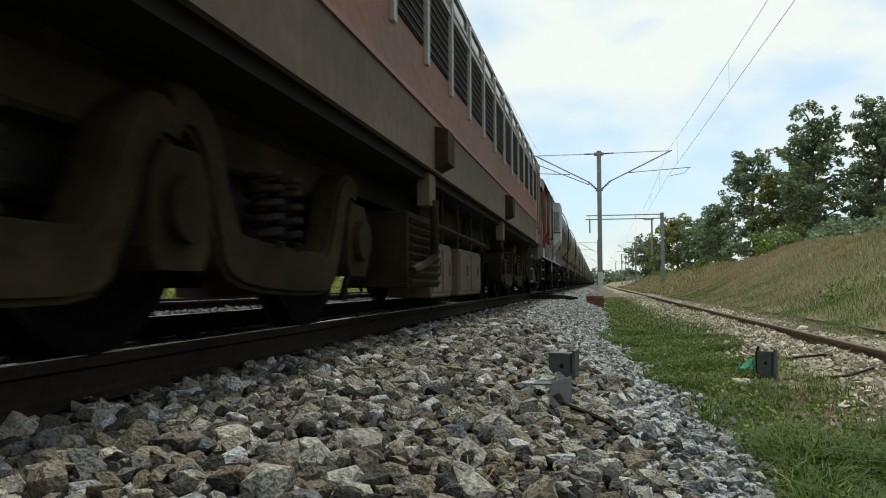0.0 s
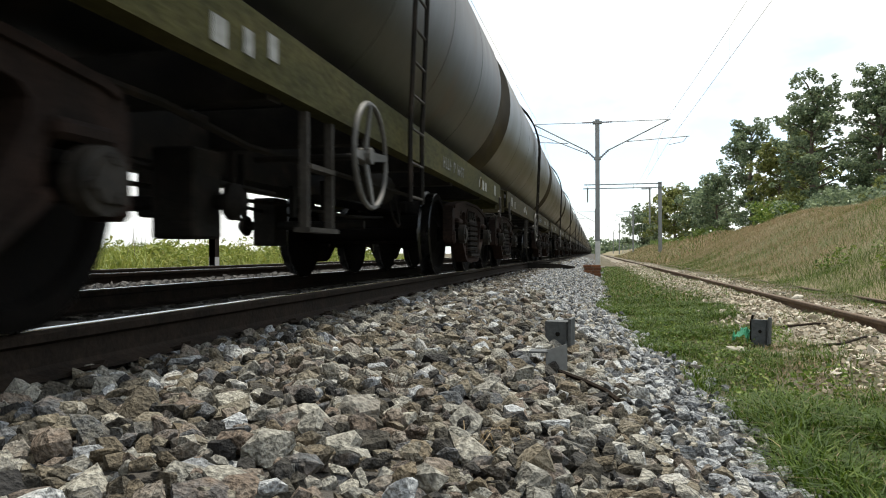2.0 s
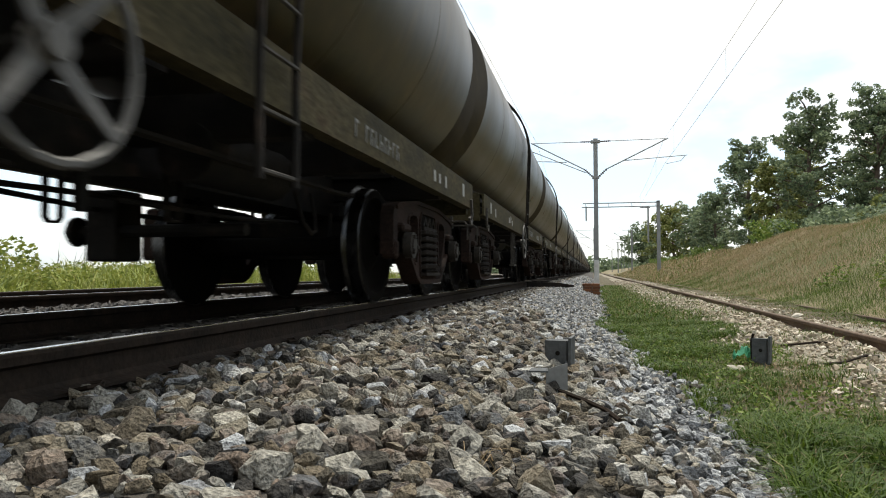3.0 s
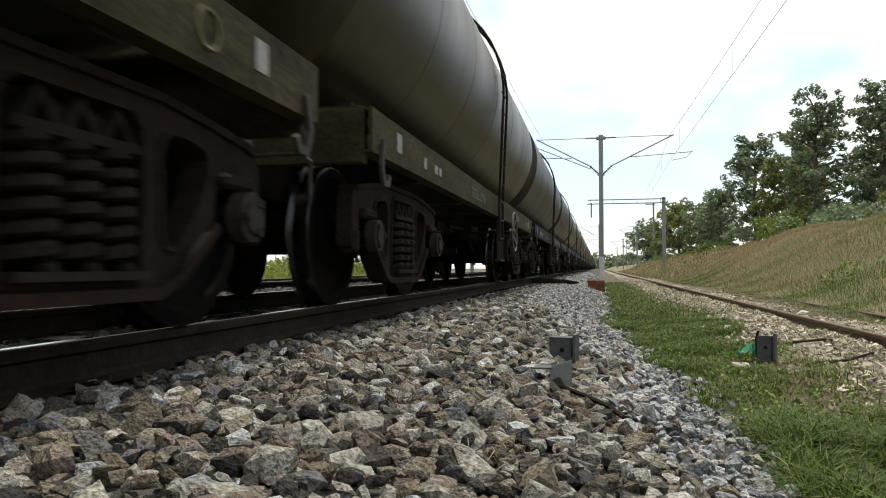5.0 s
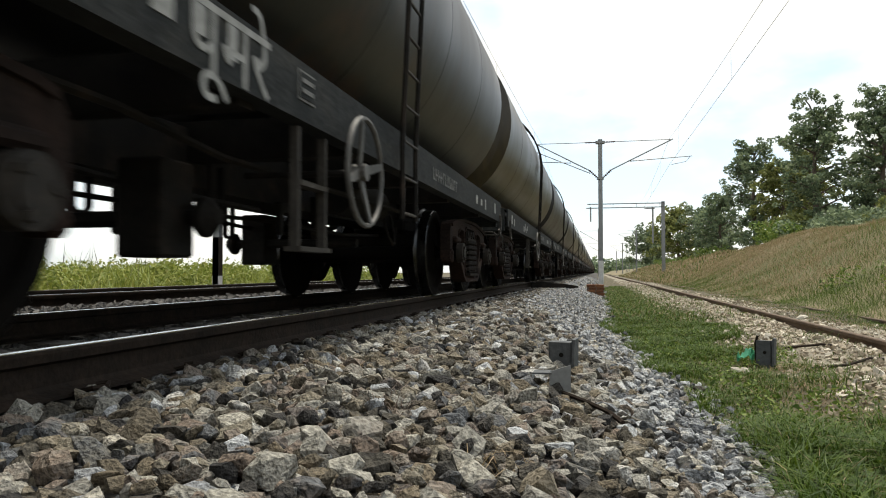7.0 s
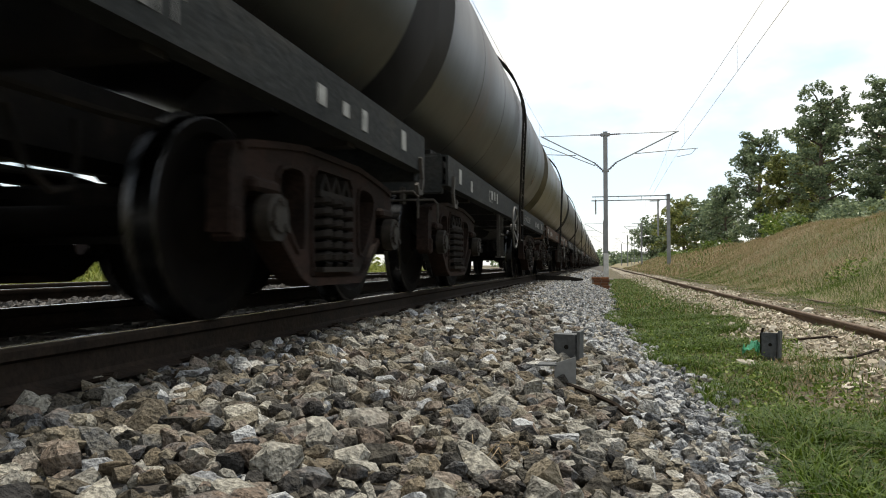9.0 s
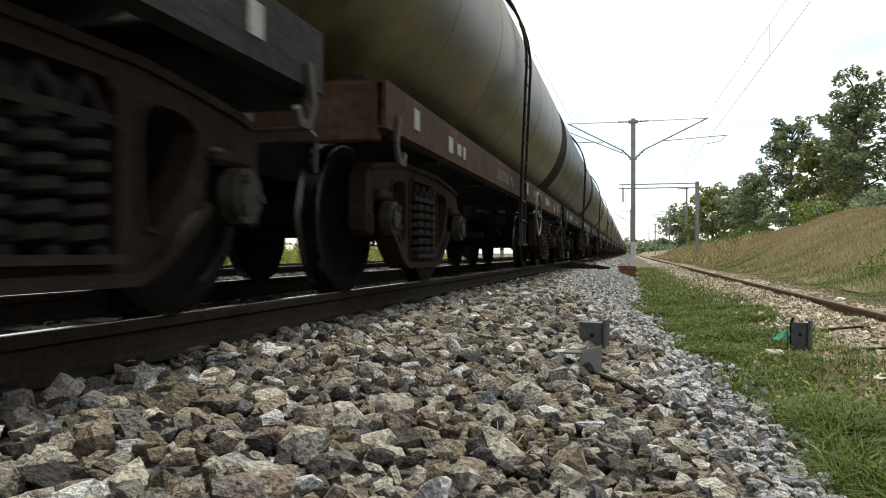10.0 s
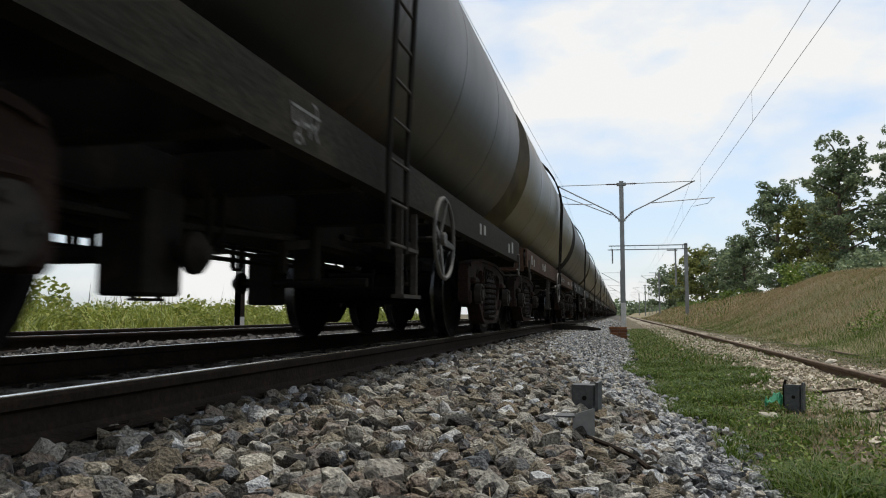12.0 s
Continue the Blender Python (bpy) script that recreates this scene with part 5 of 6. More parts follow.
def brake_van():
    """Guard's van: open end platforms with red posts, dirty white body, side lookout."""
    root = empty("brake_van", Matrix.Translation((TRACK, VAN_MID, 0)))
    tagged(root, "dirty grey-white guard's van with red platform posts", "brake van")
    W = 1.48

    def one(name, c, size, material, parent, label="", turn=None):
        bm = bmesh.new()
        if turn is None:
            box(bm, c, size)
        else:
            box(bm, c, size, turn)
        return part(name, bm, material, parent, label)

    for s in (-1, 1):
        one("sole_bar", (s * (W - 0.02), 0, 1.06), (0.04, 9.7, 0.24), M_VAN_WHITE, root, "dirty pale sole bar")
        one("head_stock", (0, s * 4.90, 1.05), (2.86, 0.08, 0.30), M_VAN_GREY, root, "dirty grey head stock")
    bm = bmesh.new()
    box(bm, (0, 0, 1.13), (2.86, 9.7, 0.06))
    box(bm, (0, 0, 1.07), (0.5, 9.7, 0.10))
    for y in (-3.3, -1.2, 1.2, 3.3):
        box(bm, (0, y, 1.0), (2.7, 0.12, 0.2))
    part("floor_frame", bm, M_UNDER, root)
    bm = bmesh.new()
    prism(bm, [(-W + 0.01, -2.28), (W - 0.01, -2.28), (W - 0.01, 2.28), (-W + 0.01, 2.28)], "z", 1.17, 2.92)
    body = part("body", bm, M_VAN_GREY, root, "dirty grey-white panelled body")
    for s in (-1, 1):
        # upright ribs on gusset feet
        for y in (-2.30, -1.36, -0.86, 1.30, 1.66, 2.30):
            one("rib", (s * (W + 0.012), y, 2.06), (0.05, 0.07, 1.70), M_VAN_GREY, body)
            bm = bmesh.new()
            prism(bm, [(s * W, 0.98), (s * (W + 0.03), 0.98), (s * (W + 0.075), 1.40), (s * W, 1.42)], "y", y - 0.06, y + 0.06)
            part("gusset", bm, M_VAN_GREY, body)
        # lookout: slanted cheeks, flat front, pyramid below
        o, w = s * (W + 0.22), s * (W - 0.01)
        lo, hi = 1.62, 2.78
        pts = [(w, -0.70, 1.42), (o, -0.46, lo), (o, 0.86, lo), (w, 1.10, 1.42), (w, 0.20, 1.24), (w, -0.70, hi), (o, -0.46, hi), (o, 0.86, hi), (w, 1.10, hi)]
        bm = bmesh.new()
        v = [bm.verts.new(p) for p in pts]
        for f in ((0, 1, 6, 5), (1, 2, 7, 6), (2, 3, 8, 7), (5, 6, 7, 8), (0, 4, 1), (1, 4, 2), (2, 4, 3), (0, 5, 8, 3, 4)):
            bm.faces.new([v[i] for i in f])
        bmesh.ops.recalc_face_normals(bm, faces=bm.faces)
        bay = part("lookout", bm, M_VAN_WHITE, body, "whitewashed projecting side lookout")
        for e, yc in ((-1, -0.585), (1, 0.985)):
            turn = Matrix.Rotation(-e * s * math.atan2(0.24, 0.23), 4, "Z")
            wf = one("window_frame", (s * (W + 0.108), yc, 2.20), (0.27, 0.03, 0.66), M_VAN_WHITE, bay, "pale window frame", turn)
            one("pane", (s * (W + 0.108) + s * 0.010, yc + e * 0.010, 2.20), (0.20, 0.03, 0.58), M_GLASS, wf, "dark dusty glass", turn)
            one("ledge", (s * (W + 0.115), yc + e * 0.012, 1.86), (0.30, 0.06, 0.03), M_PIPE, wf, "", turn)
        # slatted shutter in the side
        for y in (-1.92, 1.98):
            sh = one("shutter", (s * (W + 0.002), y, 2.02), (0.03, 0.56, 0.86), M_VAN_WHITE, body, "pale slatted window shutter")
            for k in range(14):
                one("slat", (s * (W + 0.022), y, 1.64 + 0.058 * k), (0.022, 0.52, 0.020), M_VAN_WHITE, sh, "", Matrix.Rotation(s * 0.5, 4, "Y"))
            one("ledge", (s * (W + 0.04), y, 1.575), (0.09, 0.64, 0.03), M_UNDER, sh)
            one("jamb", (s * (W + 0.03), y + 0.30, 2.02), (0.06, 0.03, 0.9), M_UNDER, sh)
    # end walls: door and dark slatted window
    for e in (-1, 1):
        one("end_door", (-0.55, e * 2.29, 1.95), (0.72, 0.03, 1.5), M_LOUVRE, body, "dark end door")
        for x in (0.72,):
            sh = one("end_window", (x, e * 2.285, 1.86), (0.86, 0.03, 0.40), M_LOUVRE, body, "dark slatted end window")
            for k in range(6):
                one("slat", (x, e * 2.305, 1.70 + 0.065 * k), (0.84, 0.02, 0.022), M_UNDER, sh)
    arc = [(1.50 * math.sin(a), 2.90 + 0.42 * math.cos(a)) for a in (math.radians(-90 + 15 * k) for k in range(13))]
    inner = [(x * 0.975, 2.88 + (z - 2.90) * 0.9) for x, z in arc]
    bm = bmesh.new()
    prism(bm, arc + inner[::-1], "y", -4.12, 4.12)
    part("roof", bm, M_UNDER, root, "dark arched roof over the platforms")
    for e in (-1, 1):
        M_POSTS = M_VAN_RED if e < 0 else M_VAN_RUST
        bm = bmesh.new()
        prism(bm, [(x * 0.99, z - 0.01) for x, z in arc] + [(x * 0.97, z - 0.20) for x, z in arc[::-1]], "y", e * 4.13, e * 4.16)
        part("roof_end", bm, M_VAN_WHITE, root, "pale arched roof end")
        for s in (-1, 1):
            # low corner post with a looped grab rail
            one("corner_post", (s * 1.31, e * 4.84, 1.52), (0.10, 0.08, 0.76), M_POSTS, root, "dark red corner post")
            bm = bmesh.new()
            tube(bm, [(s * 1.35, e * 4.80, 1.30), (s * 1.43, e * 4.78, 1.31), (s * 1.46, e * 4.77, 1.37), (s * 1.46, e * 4.77, 1.78), (s * 1.43, e * 4.78, 1.84), (s * 1.35, e * 4.80, 1.85)], 0.016, 6)
            part("grab_rail", bm, M_GRAB, root, "pale yellow looped grab rail")
            bm = bmesh.new()
            tube(bm, [(s * (W - 0.02), e * 4.00, 2.6), (s * (W + 0.03), e * 3.98, 2.55), (s * (W + 0.03), e * 3.98, 1.62), (s * (W - 0.02), e * 4.0, 1.56)], 0.016, 6)
            part("grab_rail", bm, M_GRAB, root, "pale yellow looped grab rail")
            for y, top in ((4.10, 2.90), (3.58, 2.30), (2.92, 2.90)):
                one("platform_post", (s * (W - 0.03), e * y, (1.0 + top) / 2), (0.05, 0.09, top - 1.0), M_POSTS, root, "red platform post")
                bm = bmesh.new()
                prism(bm, [(s * W, 0.97), (s * (W + 0.02), 0.97), (s * (W + 0.05), 1.20), (s * W, 1.36)], "y", e * y - 0.065, e * y + 0.065)
                part("gusset", bm, M_VAN_GREY, root)
            for ya, za, yb, zb in ((3.58, 2.28, 2.34, 1.66), (3.56, 1.86, 2.34, 1.40), (4.10, 1.66, 3.58, 1.62)):
                b2 = bmesh.new()
                tube(b2, [(s * W, e * ya, za), (s * W, e * yb, zb)], 0.020, 6)
                part("guard_rail", b2, M_POSTS, root, "sloping red guard rail")
            one("side_panel", (s * (W - 0.06), e * 3.22, 1.40), (0.025, 1.80, 0.40), M_VAN_WHITE if e < 0 else M_VAN_RUST, root, "low platform side panel")
            bm = bmesh.new()
            prism(bm, [(s * 1.30, e * 4.80), (s * 1.44, e * 4.80), (s * 1.44, e * 4.60), (s * 1.30, e * 4.60)], "z", 1.16, 1.26)
            part("corner_block", bm, M_VAN_GREY, root)
            # three-bar platform step
            step = one("footstep", (s * 1.40, e * 4.78, 0.70), (0.06, 0.13, 0.62), M_UNDER, root, "worn three-bar platform step")
            one("stringer", (s * 1.40, e * 3.66, 0.66), (0.05, 0.08, 0.66), M_UNDER, step)
            for z in (0.40, 0.64, 0.88):
                bm = bmesh.new()
                tube(bm, [(s * 1.41, e * 4.74, z), (s * 1.41, e * 3.66, z)], 0.022, 7)
                part("tread", bm, M_HAND, step)
            # round buffer
            bm = bmesh.new()
            rod(bm, (s * 0.98, e * 4.94, 1.10), (s * 0.98, e * 5.36, 1.10), 0.12, 14)
            rod(bm, (s * 0.98, e * 5.36, 1.10), (s * 0.98, e * 5.41, 1.10), 0.235, 22)
            part("buffer", bm, M_BUFFER, root, "dark red-brown round buffer", smooth=35)
        one("end_panel", (0, e * 4.86, 1.29), (2.50, 0.03, 0.22), M_VAN_WHITE, root, "low whitewashed end panel")
        one("hose_bracket", (1.02, e * 4.97, 1.02), (0.12, 0.06, 0.22), M_PIPE, root)
        coupler(root, e * 4.94, e)
    for s in (-1, 1):
        one("plate", (s * 1.44, -0.62, 0.80), (0.015, 0.34, 0.30), M_LABEL, root, "pale hanging plate")
    one("notice", (1.505, 1.48, 1.52), (0.012, 0.22, 0.52), M_LABEL, root, "white notice plate")
    one("battery_box", (0.3, 0.6, 0.56), (0.8, 1.2, 0.30), M_UNDER, root)
    bm = bmesh.new()
    rod(bm, (0.55, -1.3, 0.80), (0.55, -0.2, 0.80), 0.19, 16)
    part("brake_cylinder", bm, M_UNDER, root, "", smooth=35)
    for y in (-3.17, 3.45):
        b = bogie_frame(root, y)
        for q in (-1.0, 1.0):
            wheelset(b, Matrix.Translation((0, q, 0.5)))
    return root


def locomotive():
    """Six-axle electric locomotive."""
    root = empty("locomotive", Matrix.Translation((TRACK, LOCO_MID, 0)))
    tagged(root, "faded red electric locomotive with dusty cream skirt and louvres", "locomotive")
    W, E0, E1 = 1.52, -10.05, 10.15
    bm = bmesh.new()
    prism(bm, [(-W + 0.03, E0 + 0.01), (W - 0.03, E0 + 0.01), (W - 0.03, E1 - 0.01), (-W + 0.03, E1 - 0.01)], "z", 1.62, 3.00)
    body = part("body", bm, M_LOCO_RED, root, "faded red body")
    for s in (-1, 1):
        for name, x, z, t, h, m, label in (("skirt", W - 0.02, 1.40, 0.04, 0.44, M_LOCO_CREAM, "dusty cream skirt panel"), ("lower_panel", W - 0.012, 1.85, 0.035, 0.46, M_LOCO_PINK, "dusty pink lower body side"), ("upper_panel", W - 0.018, 2.55, 0.03, 0.90, M_LOCO_RED, ""), ("moulding", W + 0.004, 1.625, 0.025, 0.035, M_LOCO_RED, "thin dark moulding")):
            bm = bmesh.new()
            box(bm, (s * x, 0, z), (t, E1 - E0, h))
            part(name, bm, m, root if m is M_LOCO_CREAM else body, label)
    bm = bmesh.new()
    arc = [(1.52 * math.sin(a), 3.02 + 0.45 * math.cos(a)) for a in (math.radians(-90 + 15 * k) for k in range(13))]
    prism(bm, arc + [(1.50, 2.98), (-1.50, 2.98)], "y", E0, E1)
    part("roof", bm, M_VAN_GREY, root, "grey curved roof", smooth=True)
    for s in (-1, 1):
        y = E0 + 2.2
        while y < E1 - 1.6:
            bm = bmesh.new()
            box(bm, (s * (W + 0.002), y, 2.36), (0.03, 0.80, 0.60))
            for k in range(8):
                box(bm, (s * (W + 0.016), y, 2.10 + 0.074 * k), (0.008, 0.78, 0.045), Matrix.Rotation(-s * 0.3, 4, "Y"))
            lv = part("louvre", bm, M_LOUVRE, body, "dark louvred panel")
            bm = bmesh.new()
            box(bm, (s * (W + 0.012), y - 0.44, 2.42), (0.045, 0.07, 0.95))
            box(bm, (s * (W + 0.010), y, 2.69), (0.03, 0.95, 0.05))
            part("frame", bm, M_LOCO_FRAME, lv)
            bm = bmesh.new()
            ribbon(bm, [(y - 0.34, 2.75), (y + 0.32, 2.75), (y + 0.36, 2.79), (y + 0.36, 2.89), (y + 0.32, 2.93), (y - 0.34, 2.93), (y - 0.38, 2.89), (y - 0.38, 2.79), (y - 0.34, 2.75)], 0.035, s * W, s * (W + 0.03))
            wf = part("upper_window", bm, M_LOCO_FRAME, body)
            bm = bmesh.new()
            box(bm, (s * (W + 0.006), y - 0.01, 2.84), (0.012, 0.68, 0.15))
            part("pane", bm, M_GLASS, wf)
            y += 0.95
    # cab ends
    for e in (-1, 1):
        bm = bmesh.new()
        box(bm, (0, e * 10.12, 1.15), (2.94, 0.14, 0.66), bevel=0.02)
        part("buffer_beam", bm, M_LOCO_CREAM, root, "dusty grey-brown buffer beam")
        bm = bmesh.new()
        prism(bm, [(-1.36, 0.42), (1.36, 0.42), (1.36, 0.84), (-1.36, 0.84)], "y", e * 10.06, e * 10.14)
        part("cattle_guard", bm, M_BUFFER, root, "brown steel cattle guard")
        for s in (-1, 1):
            bm = bmesh.new()
            quarter = [(9.72 + 0.70 * math.sin(k * math.pi / 16), 0.30 + 0.34 * math.cos(k * math.pi / 16)) for k in range(9)]
            prism(bm, [(e * y, z) for y, z in quarter] + [(e * 9.72, 0.30)], "x", s * 1.34, s * 1.36)
            box(bm, (s * 1.35, e * 10.07, 0.295), (0.16, 0.70, 0.02))
            part("guard_plate", bm, M_BUFFER, root, "quarter-round brown guard plate")
            bm = bmesh.new()
            rod(bm, (s * 0.98, e * 10.18, 1.12), (s * 0.98, e * 10.66, 1.12), 0.13, 16)
            rod(bm, (s * 0.98, e * 10.18, 1.12), (s * 0.98, e * 10.24, 1.12), 0.20, 16)
            rod(bm, (s * 0.98, e * 10.66, 1.12), (s * 0.98, e * 10.73, 1.12), 0.26, 22)
            part("buffer", bm, M_BUFFER, root, "dark red-brown round buffer", smooth=35)
            for q in (8.75, 9.25):
                bm = bmesh.new()
                tube(bm, [(s * (W + 0.01), e * q, 1.45), (s * (W + 0.05), e * q, 1.50), (s * (W + 0.05), e * q, 2.7), (s * (W + 0.01), e * q, 2.8)], 0.018, 6)
                part("handrail", bm, M_GRAB, root, "pale cab handrail")
            bm = bmesh.new()
            box(bm, (s * (W - 0.003), e * 9.00, 2.0), (0.012, 0.46, 1.7))
            part("cab_door", bm, M_LOCO_RED, root, "faded red cab door")
            bm = bmesh.new()
            box(bm, (s * (W + 0.003), e * 9.62, 1.48), (0.02, 0.24, 0.14))
            part("foothold", bm, M_LOUVRE, root, "dark foothold in the skirt")
            bm = bmesh.new()
            box(bm, (s * (W + 0.01), e * 9.62, 2.15), (0.02, 0.36, 1.05))
            part("cab_window", bm, M_LOCO_FRAME, root, "pale framed cab side window")
            bm = bmesh.new()
            box(bm, (s * 1.38, e * 8.66, 0.72), (0.035, 0.04, 0.86))
            step = part("footstep", bm, M_PIPE, root, "worn pale cab ladder")
            bm = bmesh.new()
            box(bm, (s * 1.38, e * 9.16, 0.72), (0.035, 0.04, 0.86))
            part("stringer", bm, M_PIPE, step)
            for z in (0.32, 0.60, 0.88):
                bm = bmesh.new()
                tube(bm, [(s * 1.39, e * 8.66, z), (s * 1.39, e * 9.16, z)], 0.026, 7)
                part("tread", bm, M_HAND, step)
        coupler(root, e * 10.19, e)
    # sand boxes and lamps hung on the skirt, tank and boxes below
    for s in (-1, 1):
        for y in (-1.15, 3.50):
            bm = bmesh.new()
            prism(bm, [(s * W, 1.20), (s * (W + 0.11), 1.25), (s * (W + 0.11), 1.52), (s * W, 1.55)], "y", y - 0.14, y + 0.14)
            part("lamp_box", bm, M_LOCO_BOGIE, root, "small dark box fixed to the skirt")
            bm = bmesh.new()
            box(bm, (s * (W - 0.08), y - 0.1, 1.03), (0.10, 0.22, 0.26))
            part("junction_box", bm, M_LOCO_CREAM, root)
        for y, L in ((-1.2, 1.1),):
            bm = bmesh.new()
            box(bm, (s * 1.16, y, 0.53), (0.5, L, 0.58), bevel=0.01)
            for k in range(8):
                box(bm, (s * 1.42, y, 0.28 + 0.068 * k), (0.03, L - 0.12, 0.035), Matrix.Rotation(s * 0.6, 4, "Y"))
            part("cooler_grille", bm, M_LOCO_BOGIE, root, "slatted dusty cooler grille")
            bm = bmesh.new()
            tube(bm, [(s * 1.5, y - 0.75, 0.36), (s * 1.5, y - 0.35, 0.42), (s * 1.5, y - 0.05, 0.48), (s * 1.5, y - 0.02, 0.55), (s * 1.5, y - 0.02, 0.95)], 0.035, 7)
            part("pipe", bm, M_LOCO_BOGIE, root)
        for y, L in ((-0.04, 0.90), (1.60, 1.46)):
            bm = bmesh.new()
            box(bm, (s * 1.10, y, 0.40), (0.42, L, 0.52), bevel=0.015)
            for q in (-0.25, 0.25):
                box(bm, (s * 1.315, y + q * L, 0.40), (0.012, L / 2 - 0.05, 0.42), bevel=0.004)
                box(bm, (s * 1.325, y + q * L + 0.10, 0.42), (0.02, 0.04, 0.12))
            part("battery_box", bm, M_LOCO_CREAM, root, "dusty beige equipment box")
        bm = bmesh.new()
        rod(bm, (s * 0.92, -0.3, 1.00), (s * 0.92, 1.9, 1.00), 0.24, 18)
        rod(bm, (s * 0.92, 2.3, 0.98), (s * 0.92, 3.6, 0.98), 0.22, 18)
        part("air_reservoir", bm, M_LOCO_BOGIE, root, "round air reservoir", smooth=True)
        bm = bmesh.new()
        tube(bm, [(s * 1.36, -0.6, 0.80), (s * 1.36, 2.4, 0.76)], 0.03, 6)
        line = part("pipe", bm, M_LOCO_BOGIE, root)
        for y in (-0.3, 0.5, 1.3, 2.1):
            bm = bmesh.new()
            box(bm, (s * 1.36, y, 0.9), (0.03, 0.04, 0.5))
            part("hanger", bm, M_LOCO_BOGIE, line)
    bm = bmesh.new()
    box(bm, (0, 0, 1.16), (2.9, 19.9, 0.10))
    box(bm, (0, 0, 1.02), (2.1, 19.9, 0.2))
    box(bm, (0, 0, 0.8), (1.2, 5.2, 0.5))
    part("underframe", bm, M_UNDER, root)
    # bogies
    for yc, axles in ((-4.55, (-2.0, 0.0, 2.05)), (6.85, (-1.95, 0.0, 1.85))):
        bm = bmesh.new()
        box(bm, (0, 0, 0.72), (1.9, 4.4, 0.34), bevel=0.05)
        b = part("bogie", bm, M_UNDER, root, "black locomotive bogie frame", Matrix.Translation((0, yc, 0)))
        for s in (-1, 1):
            for ya, yb in zip(axles, axles[1:]):
                bm = bmesh.new()
                pts = [(ya - 0.02, 0.93), (ya + 0.12, 0.95), (ya + 0.24, 0.86), (ya + 0.31, 0.68), (ya + 0.40, 0.50), (ya + 0.56, 0.37), (yb - 0.56, 0.33), (yb - 0.40, 0.42), (yb - 0.31, 0.60), (yb - 0.24, 0.78), (yb - 0.12, 0.88), (yb + 0.02, 0.86)]
                wide = [0.18, 0.18, 0.19, 0.19, 0.2, 0.24, 0.24, 0.2, 0.19, 0.18, 0.17, 0.16]
                line = eased([(*p, w) for p, w in zip(pts, wide)])
                ribbon(bm, [q[:2] for q in line], [q[2] for q in line], s * 1.10, s * 1.24)
                ribbon(bm, [q[:2] for q in line], [q[2] - 0.05 for q in line], s * 1.24, s * 1.262)
                part("equaliser_beam", bm, M_LOCO_BOGIE, b, "dusty brown curved equaliser beam", smooth=35)
                for q in (-0.12, 0.12):
                    bm = bmesh.new()
                    coil(bm, (s * 1.17, (ya + yb) / 2 + q, 0.46), 0.085, 0.36, 5, 0.022)
                    part("spring", bm, M_BOGIE, b, smooth=True)
            for ya in axles:
                bm = bmesh.new()
                prism(bm, [(ya - 0.20, 0.40), (ya - 0.15, 0.32), (ya + 0.15, 0.32), (ya + 0.20, 0.40), (ya + 0.20, 0.66), (ya + 0.12, 0.78), (ya - 0.12, 0.78), (ya - 0.20, 0.66)], "x", s * 1.06, s * 1.28)
                rod(bm, (s * 1.28, ya, 0.55), (s * 1.33, ya, 0.55), 0.13, 14)
                part("axle_box", bm, M_LOCO_BOGIE, b)
            bm = bmesh.new()
            box(bm, (s * 1.02, 0, 0.92), (0.12, 4.9, 0.22), bevel=0.02)
            part("side_beam", bm, M_LOCO_BOGIE, b)
            bm = bmesh.new()
            tube(bm, [(s * 1.05, axles[0] - 0.5, 1.0), (s * 1.05, axles[0] - 0.62, 0.6), (s * 0.95, axles[0] - 0.6, 0.15)], 0.03, 6)
            part("sand_pipe", bm, M_BOGIE, b)
            bm = bmesh.new()
            tube(bm, [(s * 1.05, axles[2] + 0.5, 1.0), (s * 1.05, axles[2] + 0.62, 0.6), (s * 0.95, axles[2] + 0.6, 0.15)], 0.03, 6)
            part("sand_pipe", bm, M_BOGIE, b)
        for ya in axles:
            wheelset(b, Matrix.Translation((0, ya, 0.545)), 0.545)
    return root


# ---- overhead line ----
def insulator(name, parent, a, b, r=0.07):
    a, b = Vector(a), Vector(b)
    bm = bmesh.new()
    rod(bm, a, b, 0.03, 8)
    for k in range(5):
        p = a.lerp(b, 0.15 + 0.7 * k / 4)
        d = (b - a).normalized() * 0.012
        rod(bm, p - d, p + d, r, 10)
    part(name, bm, M_INSUL, parent, "brown ribbed insulator")


def h_beam(bm, h, w=0.26, d=0.26, t=0.014, z0=-0.9):
    box(bm, (0, -d / 2, (h + z0) / 2), (w, t, h - z0))
    box(bm, (0, d / 2, (h + z0) / 2), (w, t, h - z0))
    box(bm, (0, 0, (h + z0) / 2), (t, d - t, h - z0))


def cantilever(mast, s, reach, low=5.05, top=6.9):
    """Bracket, top tie and register arm on the side s of a mast."""
    bm = bmesh.new()
    tube(bm, [(s * 0.55, 0, low + 0.40), (s * reach, 0, top)], 0.032, 6)
    part("bracket_tube", bm, M_GALV, mast)
    bm = bmesh.new()
    tube(bm, [(s * 0.75, 0, top - 0.03), (s * (reach - 0.1), 0, top - 0.02)], 0.020, 6)
    part("stay_tube", bm, M_GALV, mast)
    bm = bmesh.new()
    tube(bm, [(s * 1.45, 0, 5.85), (s * (reach + 0.9), 0, 6.02)], 0.022, 6)
    tube(bm, [(s * (reach + 0.8), 0, 6.0), (s * (reach + 0.6), 0.0, 5.75), (s * (reach - 0.1), 0.0, 5.62)], 0.014, 5)
    part("register_arm", bm, M_GALV, mast)
    insulator("insulator", mast, (s * 0.13, 0, low), (s * 0.57, 0, low + 0.42))
    insulator("insulator", mast, (s * 0.15, 0, top - 0.04), (s * 0.75, 0, top - 0.03), 0.05)


